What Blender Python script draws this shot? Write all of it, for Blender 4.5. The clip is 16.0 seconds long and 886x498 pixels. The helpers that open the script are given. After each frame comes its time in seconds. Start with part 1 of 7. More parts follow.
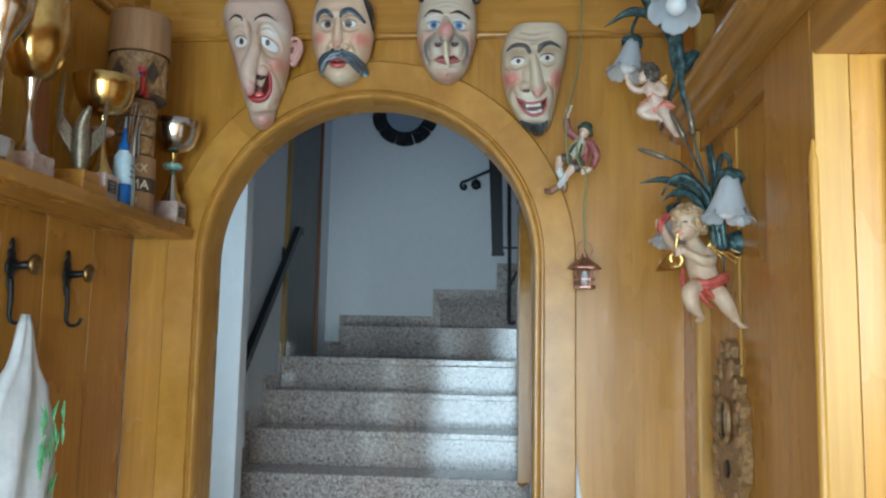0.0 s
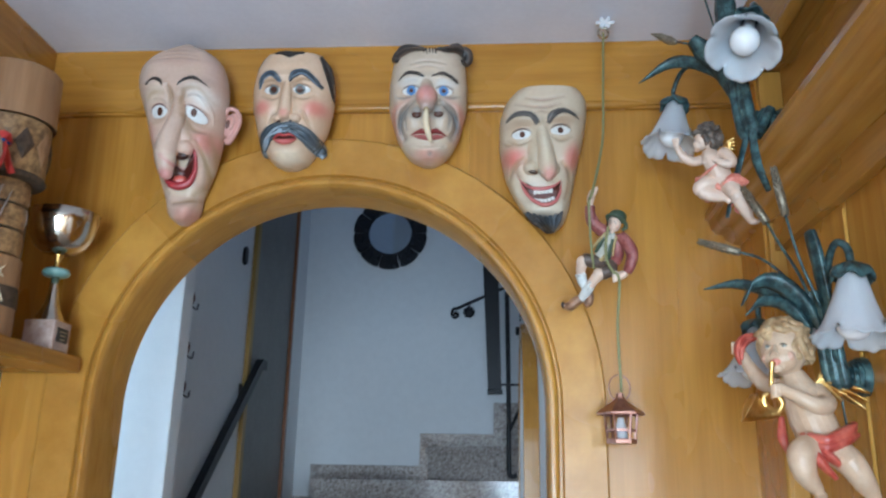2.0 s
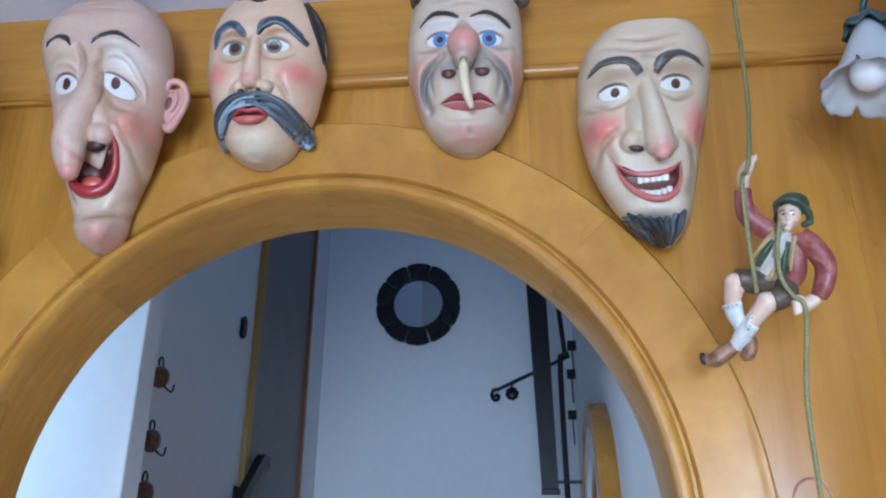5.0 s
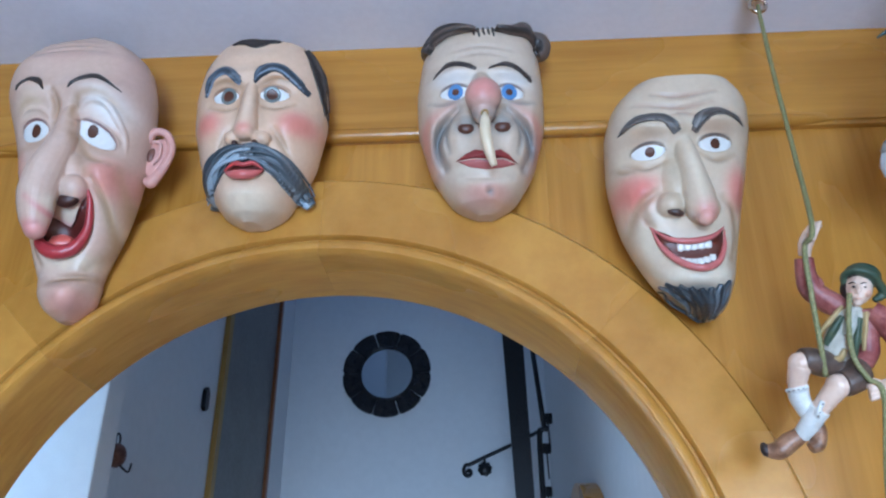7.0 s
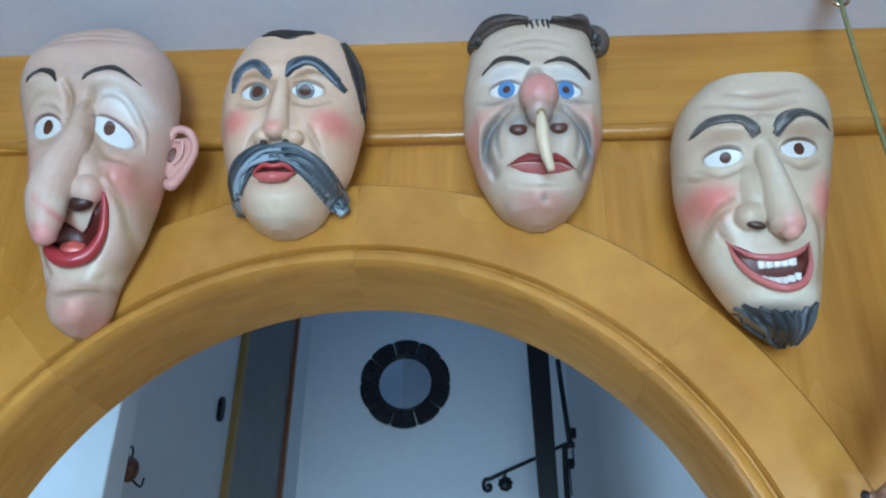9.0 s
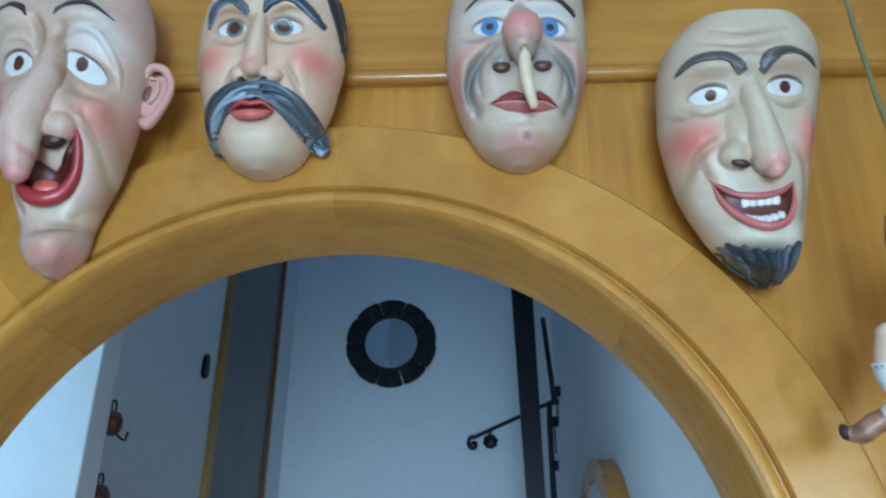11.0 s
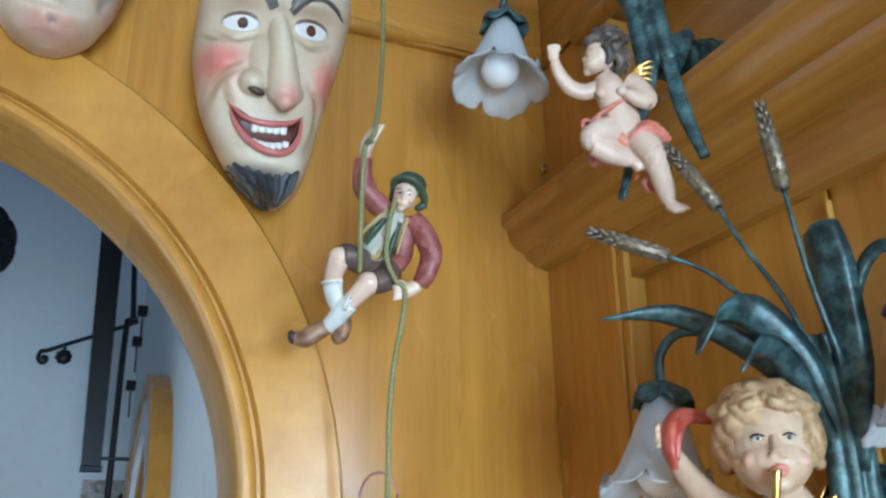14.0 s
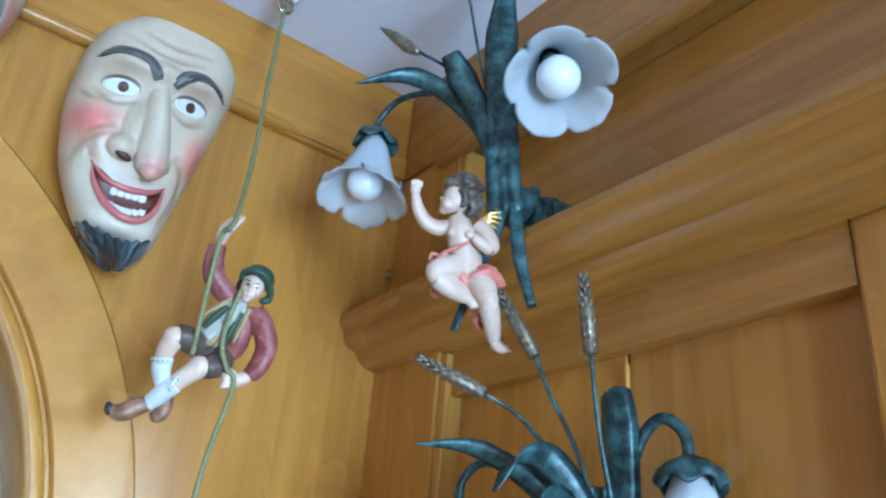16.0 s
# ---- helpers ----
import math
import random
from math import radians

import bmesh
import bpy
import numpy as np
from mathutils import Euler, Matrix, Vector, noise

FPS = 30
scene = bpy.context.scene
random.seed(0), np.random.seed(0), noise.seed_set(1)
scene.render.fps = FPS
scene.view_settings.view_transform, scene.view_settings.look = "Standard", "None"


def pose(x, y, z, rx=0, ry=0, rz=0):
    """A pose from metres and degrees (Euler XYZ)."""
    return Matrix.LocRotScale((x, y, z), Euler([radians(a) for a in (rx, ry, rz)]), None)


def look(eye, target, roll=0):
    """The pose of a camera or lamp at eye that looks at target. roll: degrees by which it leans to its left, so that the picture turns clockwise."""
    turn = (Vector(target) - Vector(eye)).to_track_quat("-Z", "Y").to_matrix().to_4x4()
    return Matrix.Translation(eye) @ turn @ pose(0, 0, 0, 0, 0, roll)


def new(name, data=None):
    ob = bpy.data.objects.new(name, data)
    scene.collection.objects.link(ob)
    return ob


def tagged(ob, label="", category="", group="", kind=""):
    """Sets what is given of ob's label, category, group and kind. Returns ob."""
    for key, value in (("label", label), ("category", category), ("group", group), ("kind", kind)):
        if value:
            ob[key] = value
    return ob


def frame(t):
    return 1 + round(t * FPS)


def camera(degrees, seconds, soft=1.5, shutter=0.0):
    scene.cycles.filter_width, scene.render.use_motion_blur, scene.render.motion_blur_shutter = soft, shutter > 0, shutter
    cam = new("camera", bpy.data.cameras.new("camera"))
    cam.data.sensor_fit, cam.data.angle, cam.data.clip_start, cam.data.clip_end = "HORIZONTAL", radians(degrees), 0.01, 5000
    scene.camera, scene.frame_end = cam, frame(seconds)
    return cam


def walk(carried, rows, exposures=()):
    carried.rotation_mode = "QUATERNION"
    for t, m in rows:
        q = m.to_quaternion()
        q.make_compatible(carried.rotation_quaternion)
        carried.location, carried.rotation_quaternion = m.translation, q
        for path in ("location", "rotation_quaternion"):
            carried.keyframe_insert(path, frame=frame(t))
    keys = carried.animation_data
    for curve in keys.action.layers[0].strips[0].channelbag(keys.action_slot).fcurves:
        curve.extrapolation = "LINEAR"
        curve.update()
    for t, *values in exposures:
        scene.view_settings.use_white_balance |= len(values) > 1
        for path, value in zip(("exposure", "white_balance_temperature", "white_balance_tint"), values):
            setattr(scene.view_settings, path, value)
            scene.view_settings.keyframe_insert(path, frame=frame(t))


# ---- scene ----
from mathutils.bvhtree import BVHTree

cam = camera(57.0, 16.0, soft=2.2, shutter=0.4)
PATH = [
    (0, (0.093, 0.042, 1.489), (-0.065, 2.023, 1.718), 1.1),
    (0.5, (0.145, 0.212, 1.485), (-0.1, 2.169, 1.814), 0.4),
    (1, (0.144, 0.387, 1.52), (-0.153, 2.305, 2.002), 1.4),
    (1.5, (0.131, 0.558, 1.519), (-0.145, 2.477, 2.011), 1.3),
    (2, (0.075, 0.665, 1.562), (-0.07, 2.581, 2.117), 1.1),
    (2.5, (0.024, 0.795, 1.574), (-0.062, 2.694, 2.197), 0.5),
    (3, (0.001, 0.893, 1.587), (-0.115, 2.779, 2.242), 0.9),
    (3.5, (0.017, 1.049, 1.601), (-0.206, 2.907, 2.306), 1.4),
    (3.7, (0.028, 1.109, 1.618), (-0.228, 2.963, 2.323), 1.2),
    (6, (-0.052, 1.35, 1.678), (-0.235, 3.149, 2.532), 0.2),
    (6.5, (-0.075, 1.374, 1.695), (-0.282, 3.149, 2.594), 0.6),
    (7, (-0.093, 1.407, 1.715), (-0.193, 3.189, 2.618), -0.2),
    (7.5, (-0.118, 1.446, 1.74), (-0.218, 3.215, 2.668), -0.2),
    (8, (-0.136, 1.477, 1.759), (-0.273, 3.249, 2.677), 0.9),
    (8.2, (-0.139, 1.482, 1.769), (-0.272, 3.25, 2.694), 0.9),
    (10.3, (-0.141, 1.506, 1.76), (-0.274, 3.3, 2.634), 1.1),
    (10.5, (-0.145, 1.511, 1.758), (-0.277, 3.309, 2.625), 1.1),
    (11, (-0.134, 1.515, 1.746), (-0.236, 3.327, 2.587), 0.7),
    (11.5, (-0.094, 1.499, 1.718), (-0.012, 3.337, 2.501), -1.9),
    (12, (-0.047, 1.485, 1.692), (0.32, 3.324, 2.388), -2.5),
    (12.5, (-0.022, 1.474, 1.679), (0.467, 3.305, 2.318), -2.6),
    (13, (0.0, 1.458, 1.675), (0.643, 3.253, 2.28), -2.4),
    (13.5, (0.007, 1.452, 1.681), (0.685, 3.217, 2.331), -1.9),
    (14, (0.007, 1.448, 1.695), (0.758, 3.165, 2.394), -1.0),
    (14.5, (0.001, 1.439, 1.701), (0.85, 3.1, 2.421), 0.5),
    (15, (-0.013, 1.428, 1.699), (0.882, 3.039, 2.477), 2.6),
    (15.5, (-0.03, 1.404, 1.709), (0.944, 2.938, 2.545), 3.8),
    (16, (-0.031, 1.394, 1.719), (1.021, 2.858, 2.585), 4.8),
]
# the clip's camera opens up and cools its white balance as it nears the dark wood
EXPOSURES = [(0.0, -0.05, 5350, -5), (1.5, 0.22, 5250, -1), (3.0, 0.36, 5080, 5), (6.5, 0.42, 4720, 8), (7.5, 0.44, 4660, 1), (10.3, 0.36, 4560, -7), (11.0, 0.32, 4520, -8), (13.0, 0.46, 5000, -4), (14.5, 0.48, 5000, -4), (16.0, 0.64, 4280, -5)]
walk(cam, [(t, look(eye, target, roll)) for t, eye, target, roll in PATH], EXPOSURES)

# ---- light ----
world = bpy.data.worlds.new("sky")
scene.world = world
world.use_nodes = True
wn = world.node_tree
sky = wn.nodes.new("ShaderNodeTexSky")
sky.sky_type, sky.sun_disc = "NISHITA", False
sky.sun_elevation, sky.sun_rotation = radians(40), radians(150)
wn.links.new(sky.outputs[0], wn.nodes["Background"].inputs[0])
wn.nodes["Background"].inputs[1].default_value = 0.10


def area_lamp(name, eye, target, sx, sy, watts, colour):
    d = bpy.data.lights.new(name, "AREA")
    d.shape, d.size, d.size_y, d.energy, d.color = "RECTANGLE", sx, sy, watts, colour
    ob = new(name, d)
    ob.matrix_world = look(eye, target)
    return tagged(ob, kind="structure")


# daylight in the glazed entrance door, the side room's terrace door, the vestibule's window and the stairwell's roof window
area_lamp("entrance_daylight", (-0.15, -1.57, 1.02), (-0.10, 2.0, 1.0), 1.1, 1.7, 102, (0.88, 0.95, 1.0))
area_lamp("vestibule_daylight", (-1.58, 2.80, 1.75), (0.0, 2.84, 1.75), 0.42, 1.5, 5.6, (0.80, 0.92, 1.0))
area_lamp("side_room_daylight", (1.18, -1.57, 1.74), (0.50, 2.0, 1.40), 0.8, 0.72, 104, (0.92, 0.97, 1.0))
area_lamp("roof_window_daylight", (-0.45, 4.2, 4.55), (-0.45, 4.25, 0), 1.0, 1.4, 1.9, (0.45, 0.62, 1.0))

scene.view_settings.exposure = 0.0


# ---- materials ----
def shader(name, rough=0.5, metal=0.0, colour=(0.5, 0.5, 0.5)):
    m = bpy.data.materials.new(name)
    m.use_nodes = True
    b = m.node_tree.nodes["Principled BSDF"]
    b.inputs["Roughness"].default_value, b.inputs["Metallic"].default_value = rough, metal
    b.inputs["Base Color"].default_value = (*colour, 1)
    return m, m.node_tree, b


def node(nt, kind, **values):
    n = nt.nodes.new(kind)
    for key, value in values.items():
        n.inputs[key].default_value = value
    return n


def ramp(nt, fac, stops):
    r = nt.nodes.new("ShaderNodeValToRGB")
    while len(r.color_ramp.elements) < len(stops):
        r.color_ramp.elements.new(0.5)
    for e, (p, c) in zip(r.color_ramp.elements, stops):
        e.position, e.color = p, (*c, 1)
    nt.links.new(fac, r.inputs[0])
    return r.outputs[0]


def mixed(nt, kind, fac, a, b):
    m = nt.nodes.new("ShaderNodeMix")
    m.data_type, m.blend_type = "RGBA", kind
    if hasattr(fac, "links"):
        nt.links.new(fac, m.inputs[0])
    else:
        m.inputs[0].default_value = fac
    for sock, v in ((m.inputs[6], a), (m.inputs[7], b)):
        if hasattr(v, "links"):
            nt.links.new(v, sock)
        else:
            sock.default_value = (*v, 1)
    return m.outputs[2]


def noise_at(nt, scale, size, detail=4.0, rough=0.6, shift=None):
    tc = nt.nodes.new("ShaderNodeTexCoord")
    mp = node(nt, "ShaderNodeMapping", Scale=scale)
    nt.links.new(tc.outputs["Object"], mp.inputs[0])
    if shift:
        nt.links.new(shift, mp.inputs["Location"])
    n = node(nt, "ShaderNodeTexNoise", Scale=size, Detail=detail, Roughness=rough)
    nt.links.new(mp.outputs[0], n.inputs["Vector"])
    return n.outputs["Fac"]


def bump(nt, b, height, strength, distance=0.002):
    n = node(nt, "ShaderNodeBump", Strength=strength, Distance=distance)
    nt.links.new(height, n.inputs["Height"])
    nt.links.new(n.outputs[0], b.inputs["Normal"])


def wood(name, stretch, light=(0.575, 0.298, 0.046), dark=(0.445, 0.210, 0.028), rough=0.25):
    """Varnished honey-coloured wood; stretch: the grain's scale along x, y, z."""
    m, nt, b = shader(name, rough)
    info = nt.nodes.new("ShaderNodeObjectInfo")
    big = node(nt, "ShaderNodeVectorMath")
    big.operation = "SCALE"
    comb = nt.nodes.new("ShaderNodeCombineXYZ")
    for i in range(3):
        nt.links.new(info.outputs["Random"], comb.inputs[i])
    nt.links.new(comb.outputs[0], big.inputs[0])
    big.inputs["Scale"].default_value = 7.0
    fine = noise_at(nt, stretch, 60, 6, 0.65, big.outputs[0])
    broad = noise_at(nt, [max(0.25, 0.55 * v) for v in stretch], 9, 3, 0.5, big.outputs[0])
    base = ramp(nt, fine, [(0.32, dark), (0.5, [0.5 * (p + q) for p, q in zip(light, dark)]), (0.68, light)])
    tone = ramp(nt, broad, [(0.3, (0.72, 0.66, 0.58)), (0.7, (1.0, 1.0, 1.0))])
    col = mixed(nt, "MULTIPLY", 0.75, base, tone)
    vary = ramp(nt, info.outputs["Random"], [(0.0, (0.90, 0.88, 0.84)), (1.0, (1.0, 1.0, 1.0))])
    nt.links.new(mixed(nt, "MULTIPLY", 1.0, col, vary), b.inputs["Base Color"])
    rr = node(nt, "ShaderNodeMapRange")
    nt.links.new(broad, rr.inputs[0])
    rr.inputs["To Min"].default_value, rr.inputs["To Max"].default_value = rough - 0.06, rough + 0.10
    nt.links.new(rr.outputs[0], b.inputs["Roughness"])
    bump(nt, b, fine, 0.12, 0.001)
    return m


def speckled(name, base, second, size, rough, metal=0.0, strength=0.3, contrast=(0.4, 0.6), cloud=0.86):
    """A colour with a second one in patches, and fine relief."""
    m, nt, b = shader(name, rough, metal)
    f = noise_at(nt, (1, 1, 1), size, 6, 0.7)
    g = noise_at(nt, (1, 1, 1), size * 0.12, 3, 0.5)
    col = ramp(nt, f, [(contrast[0], base), (contrast[1], second)])
    tone = ramp(nt, g, [(0.3, (cloud, cloud, cloud)), (0.7, (1, 1, 1))])
    nt.links.new(mixed(nt, "MULTIPLY", 1.0, col, tone), b.inputs["Base Color"])
    bump(nt, b, f, strength, 0.001)
    return m


def granite(name):
    m, nt, b = shader(name, 0.11)
    f = noise_at(nt, (1, 1, 1), 75, 5, 0.75)
    g = noise_at(nt, (1, 1, 1), 210, 3, 0.6)
    col = ramp(nt, f, [(0.34, (0.09, 0.08, 0.075)), (0.43, (0.40, 0.34, 0.31)), (0.55, (0.62, 0.55, 0.50)), (0.66, (0.74, 0.70, 0.67))])
    col2 = ramp(nt, g, [(0.35, (0.35, 0.33, 0.32)), (0.6, (1, 1, 1))])
    nt.links.new(mixed(nt, "MULTIPLY", 0.8, col, col2), b.inputs["Base Color"])
    bump(nt, b, g, 0.03, 0.0005)
    return m


WOOD_Z = wood("honey_wood_upright", (1.0, 1.0, 0.045))
WOOD_X = wood("honey_wood_level", (0.045, 1.0, 1.0))
WOOD_Y = wood("honey_wood_along", (1.0, 0.045, 1.0), (0.53, 0.28, 0.05), (0.36, 0.17, 0.026))
WOOD_A = wood("honey_wood_curved", (0.22, 1.0, 0.22), (0.61, 0.335, 0.06), (0.46, 0.225, 0.034))
PINE_Z = wood("pale_wood_upright", (1.0, 1.0, 0.045), (0.60, 0.345, 0.062), (0.47, 0.245, 0.038), 0.4)
DARKWOOD = wood("brown_wood", (1.0, 1.0, 0.06), (0.34, 0.13, 0.035), (0.22, 0.075, 0.02), 0.4)
PLASTER = speckled("white_plaster", (0.765, 0.77, 0.775), (0.79, 0.79, 0.79), 260, 0.85, 0, 0.12, (0.4, 0.6), 0.96)
CEILING = speckled("ceiling_paint", (0.76, 0.78, 0.88), (0.79, 0.81, 0.91), 90, 0.9, 0, 0.2, (0.4, 0.6), 0.96)
GREYPAINT = speckled("grey_paint", (0.19, 0.18, 0.17), (0.23, 0.22, 0.205), 60, 0.5, 0, 0.1)
GRANITE = granite("granite")
IRON = speckled("black_iron", (0.012, 0.012, 0.014), (0.03, 0.03, 0.032), 200, 0.42, 0.6, 0.4)
TILEFLOOR = speckled("floor_stone", (0.22, 0.19, 0.16), (0.30, 0.27, 0.23), 30, 0.35)


# ---- building helpers ----
def link(name, bm, material, smooth=False):
    me = bpy.data.meshes.new(name)
    bmesh.ops.recalc_face_normals(bm, faces=bm.faces)
    bm.to_mesh(me)
    bm.free()
    for m in material if isinstance(material, (list, tuple)) else [material]:
        me.materials.append(m)
    if smooth:
        me.shade_smooth()
        if smooth != "all":
            me.set_sharp_from_angle(angle=radians(40))
    return new(name, me)


def part(name, bm, material, parent, label="", smooth=False):
    ob = link(name, bm, material, smooth)
    ob.parent = parent
    if not parent.parent:
        ob.matrix_parent_inverse = Matrix.Translation(-parent.location)
    return tagged(ob, label)


def thing(name, base, label, category, group=""):
    ob = new(name)
    ob.empty_display_size = 0.05
    ob.location = base
    return tagged(ob, label, category, group)


def setting(name, bm, material, label="", smooth=False):
    return tagged(link(name, bm, material, smooth), label, kind="structure")


def box(bm, x0, x1, y0, y1, z0, z1, bev=0.0):
    r = bmesh.ops.create_cube(bm, size=1.0, matrix=Matrix.LocRotScale(((x0 + x1) / 2, (y0 + y1) / 2, (z0 + z1) / 2), None, (x1 - x0, y1 - y0, z1 - z0)))
    if bev:
        edges = list({e for v in r["verts"] for e in v.link_edges})
        bmesh.ops.bevel(bm, geom=edges, offset=bev, segments=2, profile=0.6, affect="EDGES")
    return bm


def boxed(x0, x1, y0, y1, z0, z1, bev=0.0):
    return box(bmesh.new(), x0, x1, y0, y1, z0, z1, bev)


def prism(bm, loop, lo, hi, axis="y"):
    """A flat outline, given in the two other axes, made thick along axis."""
    from mathutils.geometry import tessellate_polygon
    put = {"y": lambda p, d: (p[0], d, p[1]), "x": lambda p, d: (d, p[0], p[1]), "z": lambda p, d: (p[0], p[1], d)}[axis]
    a = [bm.verts.new(put(p, lo)) for p in loop]
    b = [bm.verts.new(put(p, hi)) for p in loop]
    for tri in tessellate_polygon([[Vector((*p, 0)) for p in loop]]):
        for side in (a, b):
            try:
                bm.faces.new([side[i] for i in tri])
            except ValueError:
                pass
    for i in range(len(loop)):
        j = (i + 1) % len(loop)
        bm.faces.new((a[i], a[j], b[j], b[i]))
    return bm


def bridge(bm, rings, closed_ring=True, caps=True, closed_path=False):
    rows = [[bm.verts.new(p) for p in ring] for ring in rings]
    n = len(rows[0])
    pairs = list(zip(rows, rows[1:])) + ([(rows[-1], rows[0])] if closed_path else [])
    for r, s in pairs:
        for i in range(n if closed_ring else n - 1):
            j = (i + 1) % n
            bm.faces.new((r[i], r[j], s[j], s[i]))
    if caps and closed_ring and not closed_path:
        bm.faces.new(rows[0][::-1])
        bm.faces.new(rows[-1])
    return bm


def smooth_line(pts, n=8):
    """Points on a smooth line through pts."""
    P = [Vector(p) for p in pts]
    P = [2 * P[0] - P[1]] + P + [2 * P[-1] - P[-2]]
    out = []
    for i in range(1, len(P) - 2):
        for k in range(n):
            t = k / n
            a, b, c, d = P[i - 1:i + 3]
            out.append(0.5 * ((2 * b) + (c - a) * t + (2 * a - 5 * b + 4 * c - d) * t * t + (3 * b - a - 3 * c + d) * t ** 3))
    return out + [P[-2]]


def tube(bm, pts, radii, n=8, flat=1.0, up=(0.13, 0.31, 0.94)):
    """A round or flattened rod along pts."""
    P = [Vector(p) for p in pts]
    if not isinstance(radii, (list, tuple)):
        radii = [radii] * len(P)
    if len(radii) != len(P):
        radii = [float(v) for v in np.interp(np.linspace(0, 1, len(P)), np.linspace(0, 1, len(radii)), radii)]
    side = None
    rings = []
    for i, p in enumerate(P):
        d = (P[min(i + 1, len(P) - 1)] - P[max(i - 1, 0)]).normalized()
        if side is None:
            side = d.cross(Vector(up)).normalized()
        side = (side - d * side.dot(d)).normalized()
        other = d.cross(side)
        rings.append([p + radii[i] * (math.cos(a) * side + flat * math.sin(a) * other) for a in (2 * math.pi * k / n for k in range(n))])
    return bridge(bm, rings)


def ball(bm, c, r, rot=(0, 0, 0), u=14, v=10):
    r = r if isinstance(r, (list, tuple)) else (r, r, r)
    bmesh.ops.create_uvsphere(bm, u_segments=u, v_segments=v, radius=1.0, matrix=Matrix.LocRotScale(c, Euler([radians(a) for a in rot]), r))
    return bm


def lathe(bm, profile, base, n=24, wave=None, turn=None):
    """profile: (radius, height) from bottom to top. wave(angle, k) changes the radius and height of row k."""
    rings = []
    turn = turn or Matrix()
    for k, (r, h) in enumerate(profile):
        ring = []
        for i in range(n):
            a = 2 * math.pi * i / n
            rr, hh = wave(a, k, r, h) if wave else (r, h)
            ring.append(Vector(base) + turn @ Vector((rr * math.cos(a), rr * math.sin(a), hh)))
        rings.append(ring)
    return bridge(bm, rings, caps=False)


# ---- the panelled hall: walls and ceiling ----
CX, CZ, R_IN = -0.316, 1.722, 0.483
WALL_Y, WEST_X, EAST_X, CEIL_Z = 2.41, -1.035, 0.60, 2.572


def arch_loop(r, n=40):
    return [(CX - r, 0.0)] + [(CX - r * math.cos(math.pi * k / n), CZ + r * math.sin(math.pi * k / n)) for k in range(n + 1)] + [(CX + r, 0.0)]


bm = bmesh.new()
prism(bm, [(-1.6, 0), (-1.6, 4.6), (1.7, 4.6), (1.7, 0)] + arch_loop(R_IN + 0.03)[::-1], WALL_Y + 0.012, 2.545)
wall_n = setting("wall_north", bm, PLASTER)

# wooden facing of the arch wall: boards beside and over the arch
def facing(x0, x1):
    loop = [p for p in arch_loop(R_IN + 0.05, 80)]
    top = 2.405
    low = [(x, z) for x, z in loop if x0 < x < x1 and z > 0.01]
    def edge(x):
        d = abs(x - CX)
        return CZ + math.sqrt(max(0.0, (R_IN + 0.05) ** 2 - d * d)) if d < R_IN + 0.05 else 0.0
    pts = [(x0, edge(x0)), (x0, top), (x1, top), (x1, edge(x1))] + low[::-1]
    return prism(bmesh.new(), pts, WALL_Y, WALL_Y + 0.011)


for x0, x1 in ((WEST_X, -0.9252), (-0.925, -0.4602), (-0.46, -0.0002), (0.0, 0.4518), (0.452, 0.65)):
    part("board", facing(x0, x1), WOOD_Z, wall_n)
part("frieze_board", boxed(WEST_X, EAST_X, 2.397, 2.421, 2.408, CEIL_Z, 0.002), WOOD_X, wall_n)
# half-round rail under the frieze, tapering out at both ends
xs = [-0.845, -0.80, -0.76, 0.34, 0.38, 0.422]
rr = [0.001, 0.008, 0.011, 0.011, 0.008, 0.001]
part("moulding", tube(bmesh.new(), [(x, 2.400, 2.409) for x in xs], rr, 12), WOOD_X, wall_n, smooth=True)
part("moulding", boxed(WEST_X, EAST_X, 2.399, 2.412, 2.400, 2.4075, 0.002), WOOD_X, wall_n)

# arch casing: jambs and curved pieces with a rounded lip, and the lining of the opening
CASING = [(0.605, 2.4095), (0.605, 2.390), (0.601, 2.385), (0.516, 2.385), (0.513, 2.389), (0.5125, 2.394), (0.507, 2.394), (0.5055, 2.383), (0.502, 2.376),
          (0.496, 2.373), (0.490, 2.374), (0.486, 2.379), (0.4845, 2.386), (0.483, 2.392), (0.485, 2.524), (0.490, 2.528), (0.605, 2.528)]


for a0 in (0, 45, 90, 135):
    path = [(radians(a0 + 0.008 + 44.984 * k / 24), 0.0) for k in range(25)]
    if a0 == 0:
        path = [(0.0, z - CZ) for z in (0.0, 0.6, 1.2, CZ - 0.01)] + path
    if a0 == 135:
        path += [(math.pi, z - CZ) for z in (CZ - 0.01, 1.2, 0.6, 0.0)]
    rings = [[(CX + r * math.cos(a), y, CZ + r * math.sin(a) + dz) for r, y in CASING] for a, dz in path]
    part("casing", bridge(bmesh.new(), rings), WOOD_A, wall_n, smooth=True)

setting("floor", boxed(-1.8, 1.8, -1.75, 3.3, -0.1, 0.0), TILEFLOOR)
setting("ceiling", boxed(-1.15, 1.7, -1.75, 2.42, CEIL_Z, CEIL_Z + 0.1), CEILING)

